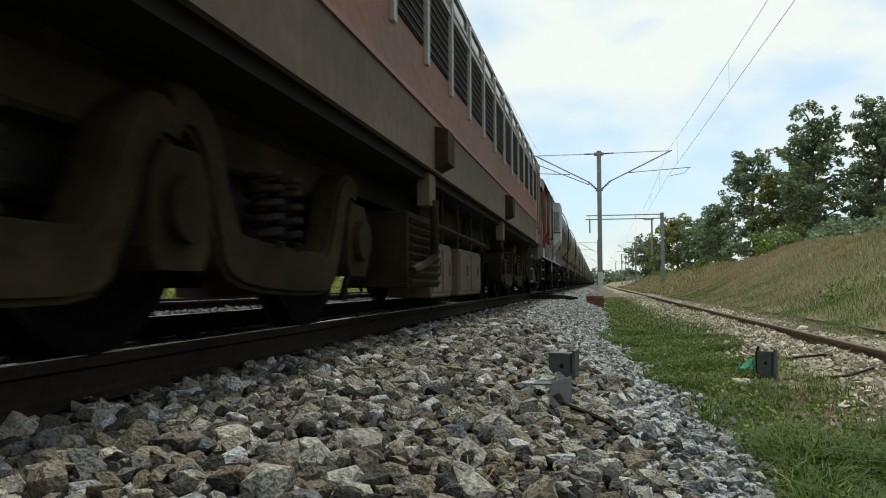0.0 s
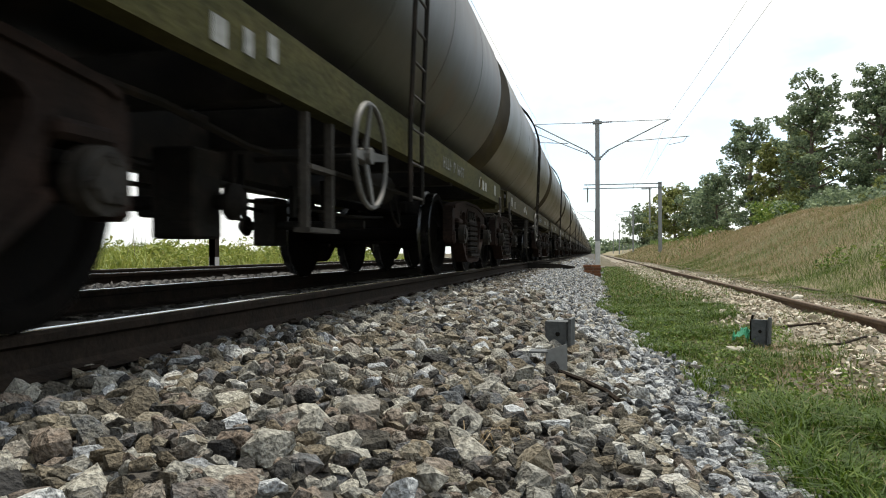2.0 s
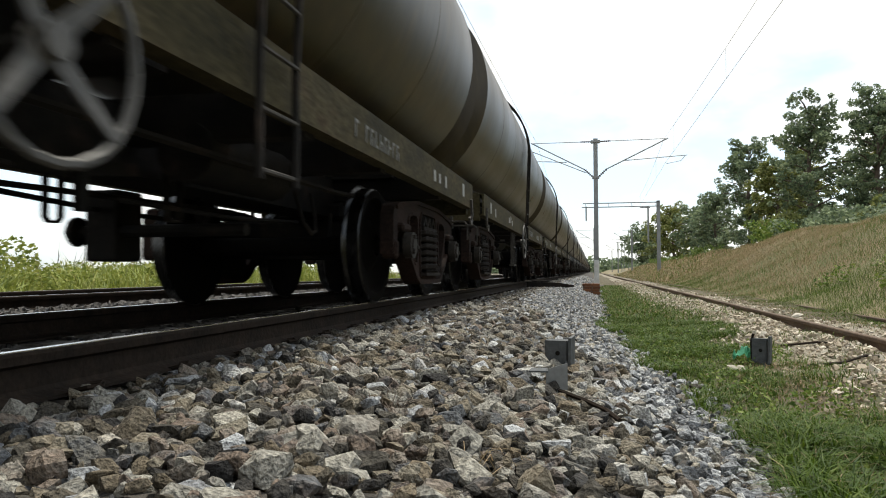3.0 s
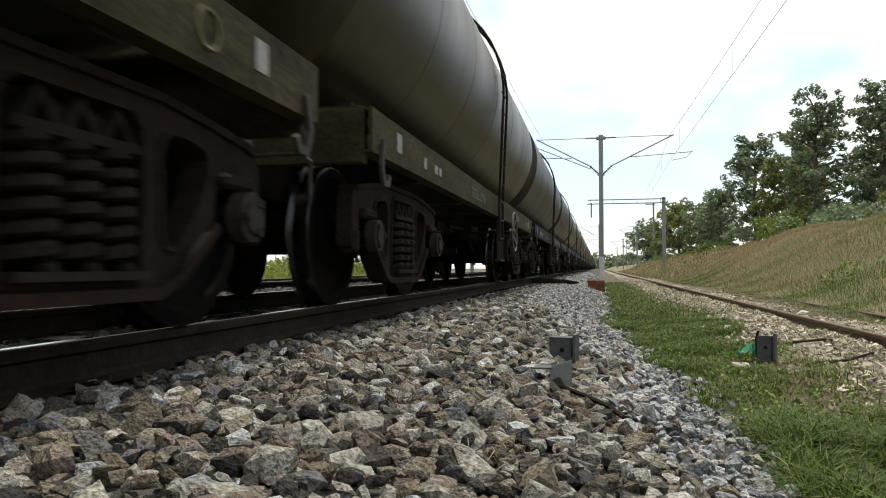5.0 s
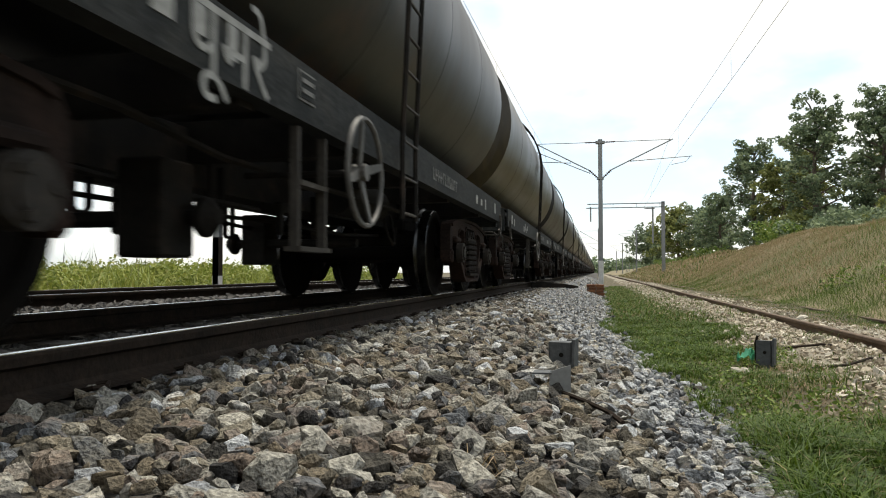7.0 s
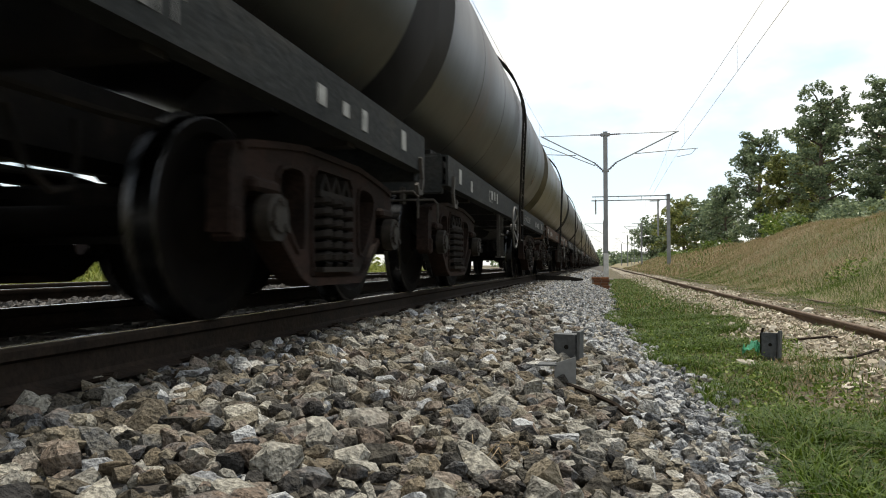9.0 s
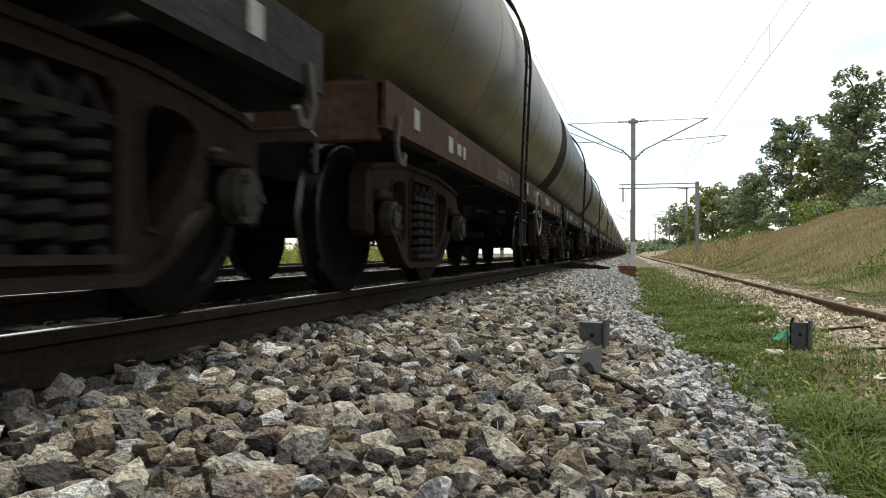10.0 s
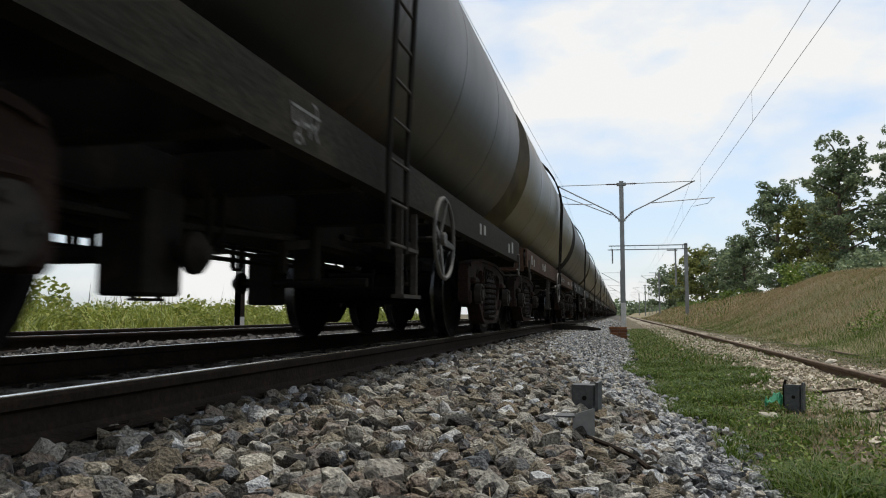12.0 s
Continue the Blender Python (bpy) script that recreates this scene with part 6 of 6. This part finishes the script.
def build_overhead():
    mast = empty("overhead_mast", Matrix.Translation((0.20, 37.5, 0)))
    tagged(mast, "grey steel mast carrying brackets over two tracks", "mast", "overhead line masts")
    bm = bmesh.new()
    h_beam(bm, 7.0, 0.22, 0.24)
    part("pole", bm, M_GALV, mast, "galvanised steel H-section pole")
    bm = bmesh.new()
    box(bm, (0, 0, 0.15), (0.25, 0.27, 1.40), bevel=0.01)
    part("painted_base", bm, M_LIMEWASH, mast, "whitewashed foot of the pole")
    bm = bmesh.new()
    box(bm, (0, 0, -0.72), (0.75, 0.75, 0.6), bevel=0.04)
    part("foundation", bm, M_SLEEPER, mast, "pale concrete foundation")
    bm = bmesh.new()
    box(bm, (0, 0, 6.85), (0.45, 0.34, 0.12))
    part("clamp", bm, M_GALV, mast)
    bm = bmesh.new()
    box(bm, (0, 0, 5.03), (0.36, 0.32, 0.12))
    part("clamp", bm, M_GALV, mast)
    cantilever(mast, 1, 3.55)
    cantilever(mast, -1, 3.25)
    bm = bmesh.new()
    tube(bm, [(-0.5, 0.05, 5.3), (-3.4, 0.05, 6.55)], 0.024, 6)
    part("bracket_tube", bm, M_GALV, mast)
    # boom over both tracks
    boom = empty("boom_mast", Matrix.Translation((6.55, 76, 0)))
    tagged(boom, "tall steel mast with a long horizontal boom over the tracks", "mast", "overhead line masts")
    bm = bmesh.new()
    h_beam(bm, 7.4, 0.34, 0.34, 0.02, 0.0)
    part("pole", bm, M_GALV, boom)
    bm = bmesh.new()
    for z in (7.25, 6.85):
        for y in (-0.15, 0.15):
            box(bm, (-3.7, y, z + 0.0), (7.6, 0.06, 0.07))
    for k in range(4):
        box(bm, (-7.2 + 2.3 * k, 0, 7.05), (0.03, 0.30, 0.36))
    part("boom", bm, M_GALV, boom, "lattice boom")
    bm = bmesh.new()
    box(bm, (-7.15, 0, 6.2), (0.14, 0.14, 1.5))
    box(bm, (-7.15, 0, 6.85), (0.9, 0.08, 0.08))
    part("drop_arm", bm, M_GALV, boom)
    bm = bmesh.new()
    box(bm, (-1.0, 0, 5.0), (0.16, 0.16, 3.6))
    box(bm, (-1.3, 0, 6.72), (1.0, 0.1, 0.1))
    part("drop_arm", bm, M_GALV, boom)
    # farther masts
    for x, y, h, s in ((0.3, 118, 7.2, -1), (6.6, 128, 7.4, -1), (0.4, 170, 7.2, -1), (6.2, 185, 7.6, -1), (0.5, 230, 7.2, -1), (6.4, 250, 7.4, -1), (-10.3, 60, 7.0, 1), (-10.3, 105, 7.0, 1), (-10.3, 160, 7.0, 1)):
        m = empty("overhead_mast", Matrix.Translation((x, y, 0)))
        tagged(m, "distant grey steel overhead line mast", "mast", "overhead line masts")
        bm = bmesh.new()
        h_beam(bm, h, 0.26, 0.26)
        part("pole", bm, M_GALV, m)
        bm = bmesh.new()
        tube(bm, [(0, 0, 5.1), (s * 2.9, 0, 6.8)], 0.04, 5)
        tube(bm, [(0, 0, 6.85), (s * 2.9, 0, 6.85)], 0.03, 5)
        tube(bm, [(s * 0.9, 0, 5.7), (s * 3.3, 0, 5.8)], 0.03, 5)
        part("bracket", bm, M_GALV, m)
    # lattice mast far along the siding
    for x, y, h in ((7.9, 160, 9.2), (6.9, 172, 7.0)):
        m = empty("lattice_mast", Matrix.Translation((x, y, 0)))
        tagged(m, "distant grey steel lattice mast", "mast", "overhead line masts")
        for a in (-0.35, 0.35):
            for b in (-0.35, 0.35):
                bm = bmesh.new()
                box(bm, (a, b, h / 2), (0.09, 0.09, h))
                part("leg", bm, M_GALV, m)
        for b in (-0.35, 0.35):
            bm = bmesh.new()
            tube(bm, [(-0.35 if k % 2 else 0.35, b, k * 0.8) for k in range(int(h / 0.8) + 1)], 0.035, 5)
            part("bracing", bm, M_GALV, m)
        bm = bmesh.new()
        box(bm, (-0.7, 0, h - 0.1), (1.8, 0.1, 0.1))
        part("arm", bm, M_GALV, m)
    # mast beyond the second track, seen under the wagons
    m = empty("overhead_mast", Matrix.Translation((-10.3, 18.4, 0)))
    tagged(m, "pale steel H-section mast beyond the second track", "mast", "overhead line masts")
    bm = bmesh.new()
    h_beam(bm, 7.0, 0.17, 0.20, 0.02, -1.0)
    part("pole", bm, M_GALV, m)
    for z0, z1, material, label in ((-0.9, 0.18, M_LIMEWASH, "whitewashed band"), (0.18, 1.25, M_RAIL, "black painted band")):
        bm = bmesh.new()
        box(bm, (0, 0, (z0 + z1) / 2), (0.19, 0.22, z1 - z0))
        part("painted_band", bm, material, m, label)
    bm = bmesh.new()
    tube(bm, [(0, 0, 5.1), (2.7, 0, 6.8)], 0.035, 5)
    tube(bm, [(0, 0, 6.85), (2.7, 0, 6.85)], 0.025, 5)
    part("bracket", bm, M_GALV, m)
    # wires
    def wire(name, label, pts, r):
        bm = bmesh.new()
        tube(bm, pts, r, 5)
        tagged(part(name, bm, M_WIRE), label, "wire", "overhead wires")

    def sag(x0, y0, z0, x1, y1, z1, s, n=14):
        return [(x0 + (x1 - x0) * k / n, y0 + (y1 - y0) * k / n, z0 + (z1 - z0) * k / n - s * 4 * (k / n) * (1 - k / n)) for k in range(n + 1)]
    for x, dx in ((SIDING + 0.15, 0.2), (TRACK - 0.15, -0.2)):
        stops = [-20, 37.5, 76, 118, 170, 230]
        top, low = [], []
        for k, (a, b) in enumerate(zip(stops, stops[1:])):
            o = dx * (-1) ** k
            top += sag(x + o, a, 6.88, x - o, b, 6.88, 0.55)[: None if b == 230 else -1]
            low += sag(x + o, a, 5.60, x - o, b, 5.60, 0.03)[: None if b == 230 else -1]
        wire("messenger_wire", "thin dark messenger wire over the track", top, 0.006)
        wire("contact_wire", "thin dark contact wire over the track", low, 0.006)
        for k, (p, q) in enumerate(zip(top, low)):
            if 0 < k < 40 and k % 3 == 1:
                bm = bmesh.new()
                tube(bm, [p, (q[0], p[1], q[2])], 0.004, 4)
                tagged(part("dropper_wire", bm, M_WIRE), "thin dark dropper wire between two wires", "wire", "overhead wires")


# ---- small things on the ground ----
def post(name, x, y, w, h, turn, lean, label, m=None):
    """A short channel-section steel post with a dark disc for a bolt hole."""
    z = float(land(x, y)) + 0.012
    root = empty(name, pose(x, y, z, lean, 0, turn))
    tagged(root, label, "post", "short steel posts")
    bm = bmesh.new()
    prism(bm, [(-w / 2, -0.15), (w / 2, -0.15), (w / 2, h - 0.006), (w / 2 - 0.006, h), (-w / 2 + 0.006, h), (-w / 2, h - 0.006)], "y", -0.006, 0.006)
    part("web", bm, M_POST, root)
    # no opening is cut: a dark disc gives the hole's shade
    bm = bmesh.new()
    rod(bm, (0.01, -0.009, h * 0.55), (0.01, -0.004, h * 0.55), 0.014, 10)
    part("bolt_hole", bm, M_UNDER, root, "dark disc in place of a shaded bolt hole")
    bm = bmesh.new()
    box(bm, (w / 2 + 0.022, 0.02, h / 2 - 0.06), (0.016, 0.10, h + 0.16), Matrix.Rotation(0.03, 4, "Y"))
    part("side_plate", bm, M_POST, root)
    for s in (-1, 1):
        bm = bmesh.new()
        prism(bm, [(0.0, -0.15), (0.075, -0.15), (0.075, h - 0.012), (0.06, h), (0.0, h)], "x", s * w / 2 - 0.005, s * w / 2 + 0.005)
        part("flange", bm, M_POST, root)
    bm = bmesh.new()
    box(bm, (0, 0.036, h - 0.004), (w - 0.012, 0.066, 0.006))
    part("cap", bm, M_POST, root)
    return root


def build_small():
    post("steel_post", -0.215, 4.36, 0.125, 0.165, -12, 3, "short grey steel channel post standing in the ballast")
    post("steel_post", 1.31, 6.28, 0.105, 0.21, -22, -2, "short grey steel channel post standing in the grass")
    # the low bracket before the first post
    root = empty("steel_bracket", pose(-0.165, 3.45, -0.30, 0, 0, 6))
    tagged(root, "low grey angle bracket half buried in ballast", "bracket")
    bm = bmesh.new()
    prism(bm, [(-0.055, -0.10), (0.045, -0.10), (0.045, 0.140), (-0.055, 0.108)], "y", -0.008, 0.0)
    part("plate", bm, M_GALV, root, "pale grey upright plate with a slanted top")
    bm = bmesh.new()
    prism(bm, [(0.0, -0.10), (0.10, -0.10), (0.10, 0.11), (0.0, 0.150)], "x", 0.037, 0.045)
    part("web", bm, M_POST, root)
    bm = bmesh.new()
    prism(bm, [(-0.135, -0.03), (-0.046, -0.03), (-0.046, 0.07), (-0.12, 0.07)], "z", 0.098, 0.106)
    part("ledge", bm, M_POST, root, "flat grey ledge lying on the stones")
    # iron rod lying on the stones
    bm = bmesh.new()
    tube(bm, [(-0.155, 3.42, -0.285), (-0.04, 3.26, -0.298), (0.05, 3.12, -0.312), (0.10, 3.0, -0.33)], 0.011, 6)
    tagged(part("iron_rod", bm, M_RAIL), "thin rusty iron rod lying on the ballast", "rod")
    # dark box of the point rodding beside the far rail
    root = empty("rodding_box", pose(-1.30, 20.9, -0.21, 0, 0, 2))
    tagged(root, "low dark iron rodding box beside the rail", "rodding box")
    bm = bmesh.new()
    prism(bm, [(-0.55, 0.0), (0.38, 0.0), (0.78, 0.05), (0.78, 0.09), (0.36, 0.16), (-0.55, 0.20)], "y", -0.20, 0.20)
    part("casing", bm, M_UNDER, root, "black tapered iron casing")
    bm = bmesh.new()
    box(bm, (-0.15, 0, 0.205), (0.50, 0.30, 0.03), bevel=0.008)
    part("lid", bm, M_UNDER, root)
    # brick block by the mast
    root = empty("brick_block", pose(-0.05, 23.2, -0.53, 0, 0, 4))
    tagged(root, "small block of orange bricks beside the track", "brick block")
    bm = bmesh.new()
    box(bm, (0, 0, 0.19), (0.50, 0.42, 0.36))
    part("mortar_core", bm, M_SLEEPER, root)
    bm = bmesh.new()
    box(bm, (0, 0, 0), (0.235, 0.11, 0.075), bevel=0.006)
    b0 = None
    for k in range(5):
        for i in range(2):
            for s in (-1, 1):
                m = Matrix.Translation(((i - 0.5) * 0.25 + (0.02 if k % 2 else -0.02), s * 0.175, 0.045 + 0.084 * k))
                if b0 is None:
                    b0 = part("brick", bm, M_BRICK, root, "", m)
                else:
                    share(b0, m)
        for s in (-1, 1):
            share(b0, pose(s * 0.20, 0, 0.045 + 0.084 * k, 0, 0, 90))
    # crumpled plastic sheet caught on the second post
    bm = bmesh.new()
    r2 = np.random.default_rng(3)
    z0 = float(land(1.2, 6.3))
    nx, ny = 9, 5
    grid = [[bm.verts.new((1.115 + 0.018 * i, 6.33 + 0.010 * i + 0.030 * (j - 2) * (0.3 + i / 8), z0 + 0.075 + 0.006 * i + (0.012 + 0.004 * i) * r2.normal() * 0.8 + 0.012 * (j - 2) * i / 8)) for j in range(ny)] for i in range(nx)]
    for i in range(nx - 1):
        for j in range(ny - 1):
            bm.faces.new((grid[i][j], grid[i + 1][j], grid[i + 1][j + 1], grid[i][j + 1]))
    bmesh.ops.recalc_face_normals(bm, faces=bm.faces)
    bmesh.ops.solidify(bm, geom=bm.faces[:], thickness=0.004)
    bm2 = bmesh.new()
    tube(bm2, [(1.265, 6.34, float(land(1.27, 6.3))), (1.262, 6.33, float(land(1.27, 6.3)) + 0.2), (1.275, 6.32, float(land(1.27, 6.3)) + 0.26)], 0.010, 6)
    tagged(part("rag", bm, M_GREENBAG), "crumpled bright green plastic rag by the post", "rag")
    tagged(part("iron_stake", bm2, M_RAIL), "thin dark iron stake beside the post", "stake")
    for pts in ([(1.62, 6.1, 0.02), (1.95, 6.35, 0.03), (2.25, 6.75, 0.03), (2.5, 7.1, 0.02)], [(1.75, 7.5, 0.02), (2.1, 7.55, 0.03), (2.45, 7.75, 0.02)]):
        bm = bmesh.new()
        tube(bm, [(x, y, float(land(x, y)) + z) for x, y, z in pts], 0.012, 6)
        tagged(part("cable", bm, M_RAIL), "dark cable lying across the pebbles", "cable")
    # flat stones, green bag and paper by the second post
    r = np.random.default_rng(5)
    for x, y, s, h, mat, name, label in ((1.06, 5.92, 0.085, 0.06, M_PEBBLE, "flat_stone", "pale flat stone lying in the grass"), (1.05, 7.6, 0.09, 0.04, M_PEBBLE, "flat_stone", "pale stone lying in the grass"),
                                         (0.62, 8.6, 0.07, 0.04, M_PEBBLE, "flat_stone", "pale stone lying in the grass"), (3.9, 9.4, 0.16, 0.12, M_PEBBLE, "flat_stone", "white stone beside the siding rail"),
                                         (3.35, 13.2, 0.13, 0.1, M_PEBBLE, "flat_stone", "white stone beside the siding rail")):
        v, f = stone_shapes(1, 16, int(r.integers(0, 999)))[0]
        o = soup(name, v * np.array([s, s * 0.7, h]) + np.array([0, 0, 0]), f, mat, "", label, "stone")
        o.matrix_basis = Matrix.Translation((x, y, float(land(x, y)) + h * 0.4))


# ---- build ----
build_ground()
build_tracks()
build_overhead()
build_small()
build_trees()
build_grass()
VAN = brake_van()
LOCO = locomotive()
WAGONS = build_tank_train()
for k, body, y, size, side in ((9, "CR", -3.1, 0.22, 1), (11, "SWR", 3.58, 0.24, -1), (5, "BTPN", -4.75, 0.22, -1), (6, "पूमरे", -2.48, 0.42, 1), (12, "पूमरे", 1.7, 0.2, -1)):
    initials(WAGONS[k][0], body, y, size, side, M_LABEL if k == 6 else M_FADED)

# the wagons' numbers, as plain bars
for k, y, step in ((11, -1.36, -0.100), (10, -1.27, -0.094)):
    for i in range(11):
        bm = bmesh.new()
        box(bm, (-1.384, y + step * i, 1.19), (0.004, 0.042, 0.105))
        part("number_bar", bm, M_LABEL if k == 11 else M_FADED, WAGONS[k][0], "white painted bar")

# one wagon's plates: a larger sheet at the end, none beside the number
for ob in [o for o in WAGONS[11][0].children if o.name.startswith("plate")]:
    at = sum((Vector(c) for c in ob.bound_box), Vector()) / 8
    if at.x < 0 and -3.8 < at.y < -2.4:
        bpy.data.objects.remove(ob)
    elif at.x < 0 and at.y > 5.0:
        ob.matrix_basis = Matrix.Translation((0, 4.88, 1.18)) @ Matrix.Diagonal((1, 1.35, 1.1, 1)) @ Matrix.Translation((0, -at.y, -at.z))

for ob in [o for o in WAGONS[12][0].children if o.name.startswith("lettering") and o.bound_box[0][0] < 0]:
    bpy.data.objects.remove(ob)

# framed notice beside the initials, its writing unreadable
bm = bmesh.new()
box(bm, (1.384, -1.73, 1.19), (0.005, 0.20, 0.15))
notice = part("notice", bm, M_FADED, WAGONS[6][0], "small framed notice with unreadable lines")
bm = bmesh.new()
box(bm, (1.389, -1.73, 1.19), (0.004, 0.175, 0.125))
part("panel", bm, M_BAR_GREY, notice)
for i in range(2):
    bm = bmesh.new()
    box(bm, (1.393, -1.73, 1.165 + 0.05 * i), (0.004, 0.14, 0.022))
    part("text_bar", bm, M_FADED, notice)

# hazard diamond on the tank sides
for k, y, side in ((3, -4.35, 1), (2, 3.4, 1), (6, -3.2, 1), (9, 3.9, 1), (11, 3.9, -1)):
    for tilt, size, depth, material, label in ((0, 0.17, 0.0, M_LABEL, "small pale hazard diamond"), (0, 0.12, 0.004, M_HAZARD, "faded orange centre")):
        bm = bmesh.new()
        bmesh.ops.create_cube(bm, size=1.0, matrix=Matrix.Rotation(radians(45), 4, "X") @ Matrix.Diagonal((0.006, size, size, 1)))
        a = radians(-26)
        m = Matrix.Translation((side * (1.425 + depth) * math.cos(a), y, 2.79 + (1.425 + depth) * math.sin(a))) @ Matrix.Rotation(side * -a, 4, "Y")
        part("hazard_diamond", bm, material, WAGONS[k][0], label, m)

# painted ring near one end of the sole bar
for k, y in ((0, 3.75), (3, 4.66)):
    bm = bmesh.new()
    tube(bm, [(1.3835, y + 0.075 * math.cos(q * math.pi / 10), 1.16 + 0.075 * math.sin(q * math.pi / 10)) for q in range(20)], 0.010, 4, closed=True)
    part("painted_ring", bm, M_RING, WAGONS[k][0], "faded yellow painted ring")

# every brake wheel was left turned by another angle
for k, (wagon, _) in enumerate(WAGONS):
    angle = {0: 4, 1: 45, 4: 43, 5: 8, 6: 14, 8: 24, 9: 42, 10: 4, 11: 47, 12: 10}.get(k, 29 * k % 90)
    for part_of in wagon.children:
        if part_of.name.startswith("handwheel"):
            part_of.matrix_basis = part_of.matrix_basis @ Matrix.Rotation(radians(angle), 4, "X")

# on some wagons the brake wheel and step sit nearer to or farther from the ladder
for k, step, side in ((10, 0.5, -1), (12, 0.7, -1), (6, 0.16, 1), (9, -0.11, 1)):
    for part_of in WAGONS[k][0].children:
        if part_of.name.startswith(("handwheel", "footstep")) and part_of.matrix_basis.translation.x * side > 0:
            part_of.matrix_basis = Matrix.Translation((0, step, 0)) @ part_of.matrix_basis

# their ladders stand nearer the other bogie
for k, step in ((10, 0.50), (12, 0.62)):
    for part_of in WAGONS[k][0].children:
        if part_of.name.startswith("ladder") and part_of.bound_box[0][0] < 0:
            part_of.matrix_basis = Matrix.Translation((0, step, 0))
for y, w, h in ((-0.16, 0.12, 0.11), (-0.50, 0.13, 0.16)):
    bm = bmesh.new()
    box(bm, (-1.384, y, 1.19), (0.005, w, h), bevel=0.001)
    part("plate", bm, M_LABEL, WAGONS[10][0], "worn white painted plate")

# and the far-side step of one wagon
for part_of in WAGONS[12][0].children:
    if part_of.name.startswith("footstep") and part_of.matrix_basis.translation.x > 0:
        part_of.matrix_basis = Matrix.Translation((0, 0.79, 0)) @ part_of.matrix_basis

build_ballast()

# ---- the train runs towards the camera at a steady speed ----
RUN_TIMES = [0.0, 1 / 30, 2 / 30] + [0.5 * k for k in range(1, 24)] + [12 - 2 / 30, 12 - 1 / 30, 12.0]


def roll_times(y0):
    """Frames in which a wheel that starts at y0 is near enough to be seen turning."""
    t0 = max(0.0, (y0 - 42.0) / SPEED)
    t1 = min(12.0, (y0 + 6.0) / SPEED)
    if t1 <= t0:
        return []
    return [k / 30 for k in range(int(t0 * 30), int(t1 * 30) + 1)]


def motions():
    for thing, m in [(LOCO, Matrix.Translation((TRACK, LOCO_MID, 0))), (VAN, Matrix.Translation((TRACK, VAN_MID, 0)))] + WAGONS:
        walk(thing, [(t, Matrix.Translation((0, -SPEED * t, 0)) @ m) for t in RUN_TIMES])
        turned = m.to_euler().z > 1
        for bogie in thing.children:
            for ws in bogie.children:
                if not ws.name.startswith("wheelset"):
                    continue
                here = m @ bogie.matrix_basis @ ws.matrix_basis
                times = roll_times(here.translation.y)
                if not times:
                    continue
                radius = ws.matrix_basis.translation.z
                place = ws.matrix_basis.translation.copy()
                sign = -1 if turned else 1
                rows = [(t, Matrix.Translation(place) @ Matrix.Rotation(sign * SPEED * t / radius, 4, "X")) for t in times]
                if times[0] > 0.02:
                    rows.insert(0, (0.0, rows[0][1]))
                if times[-1] < 11.98:
                    rows.append((12.0, rows[-1][1]))
                walk(ws, rows)


motions()
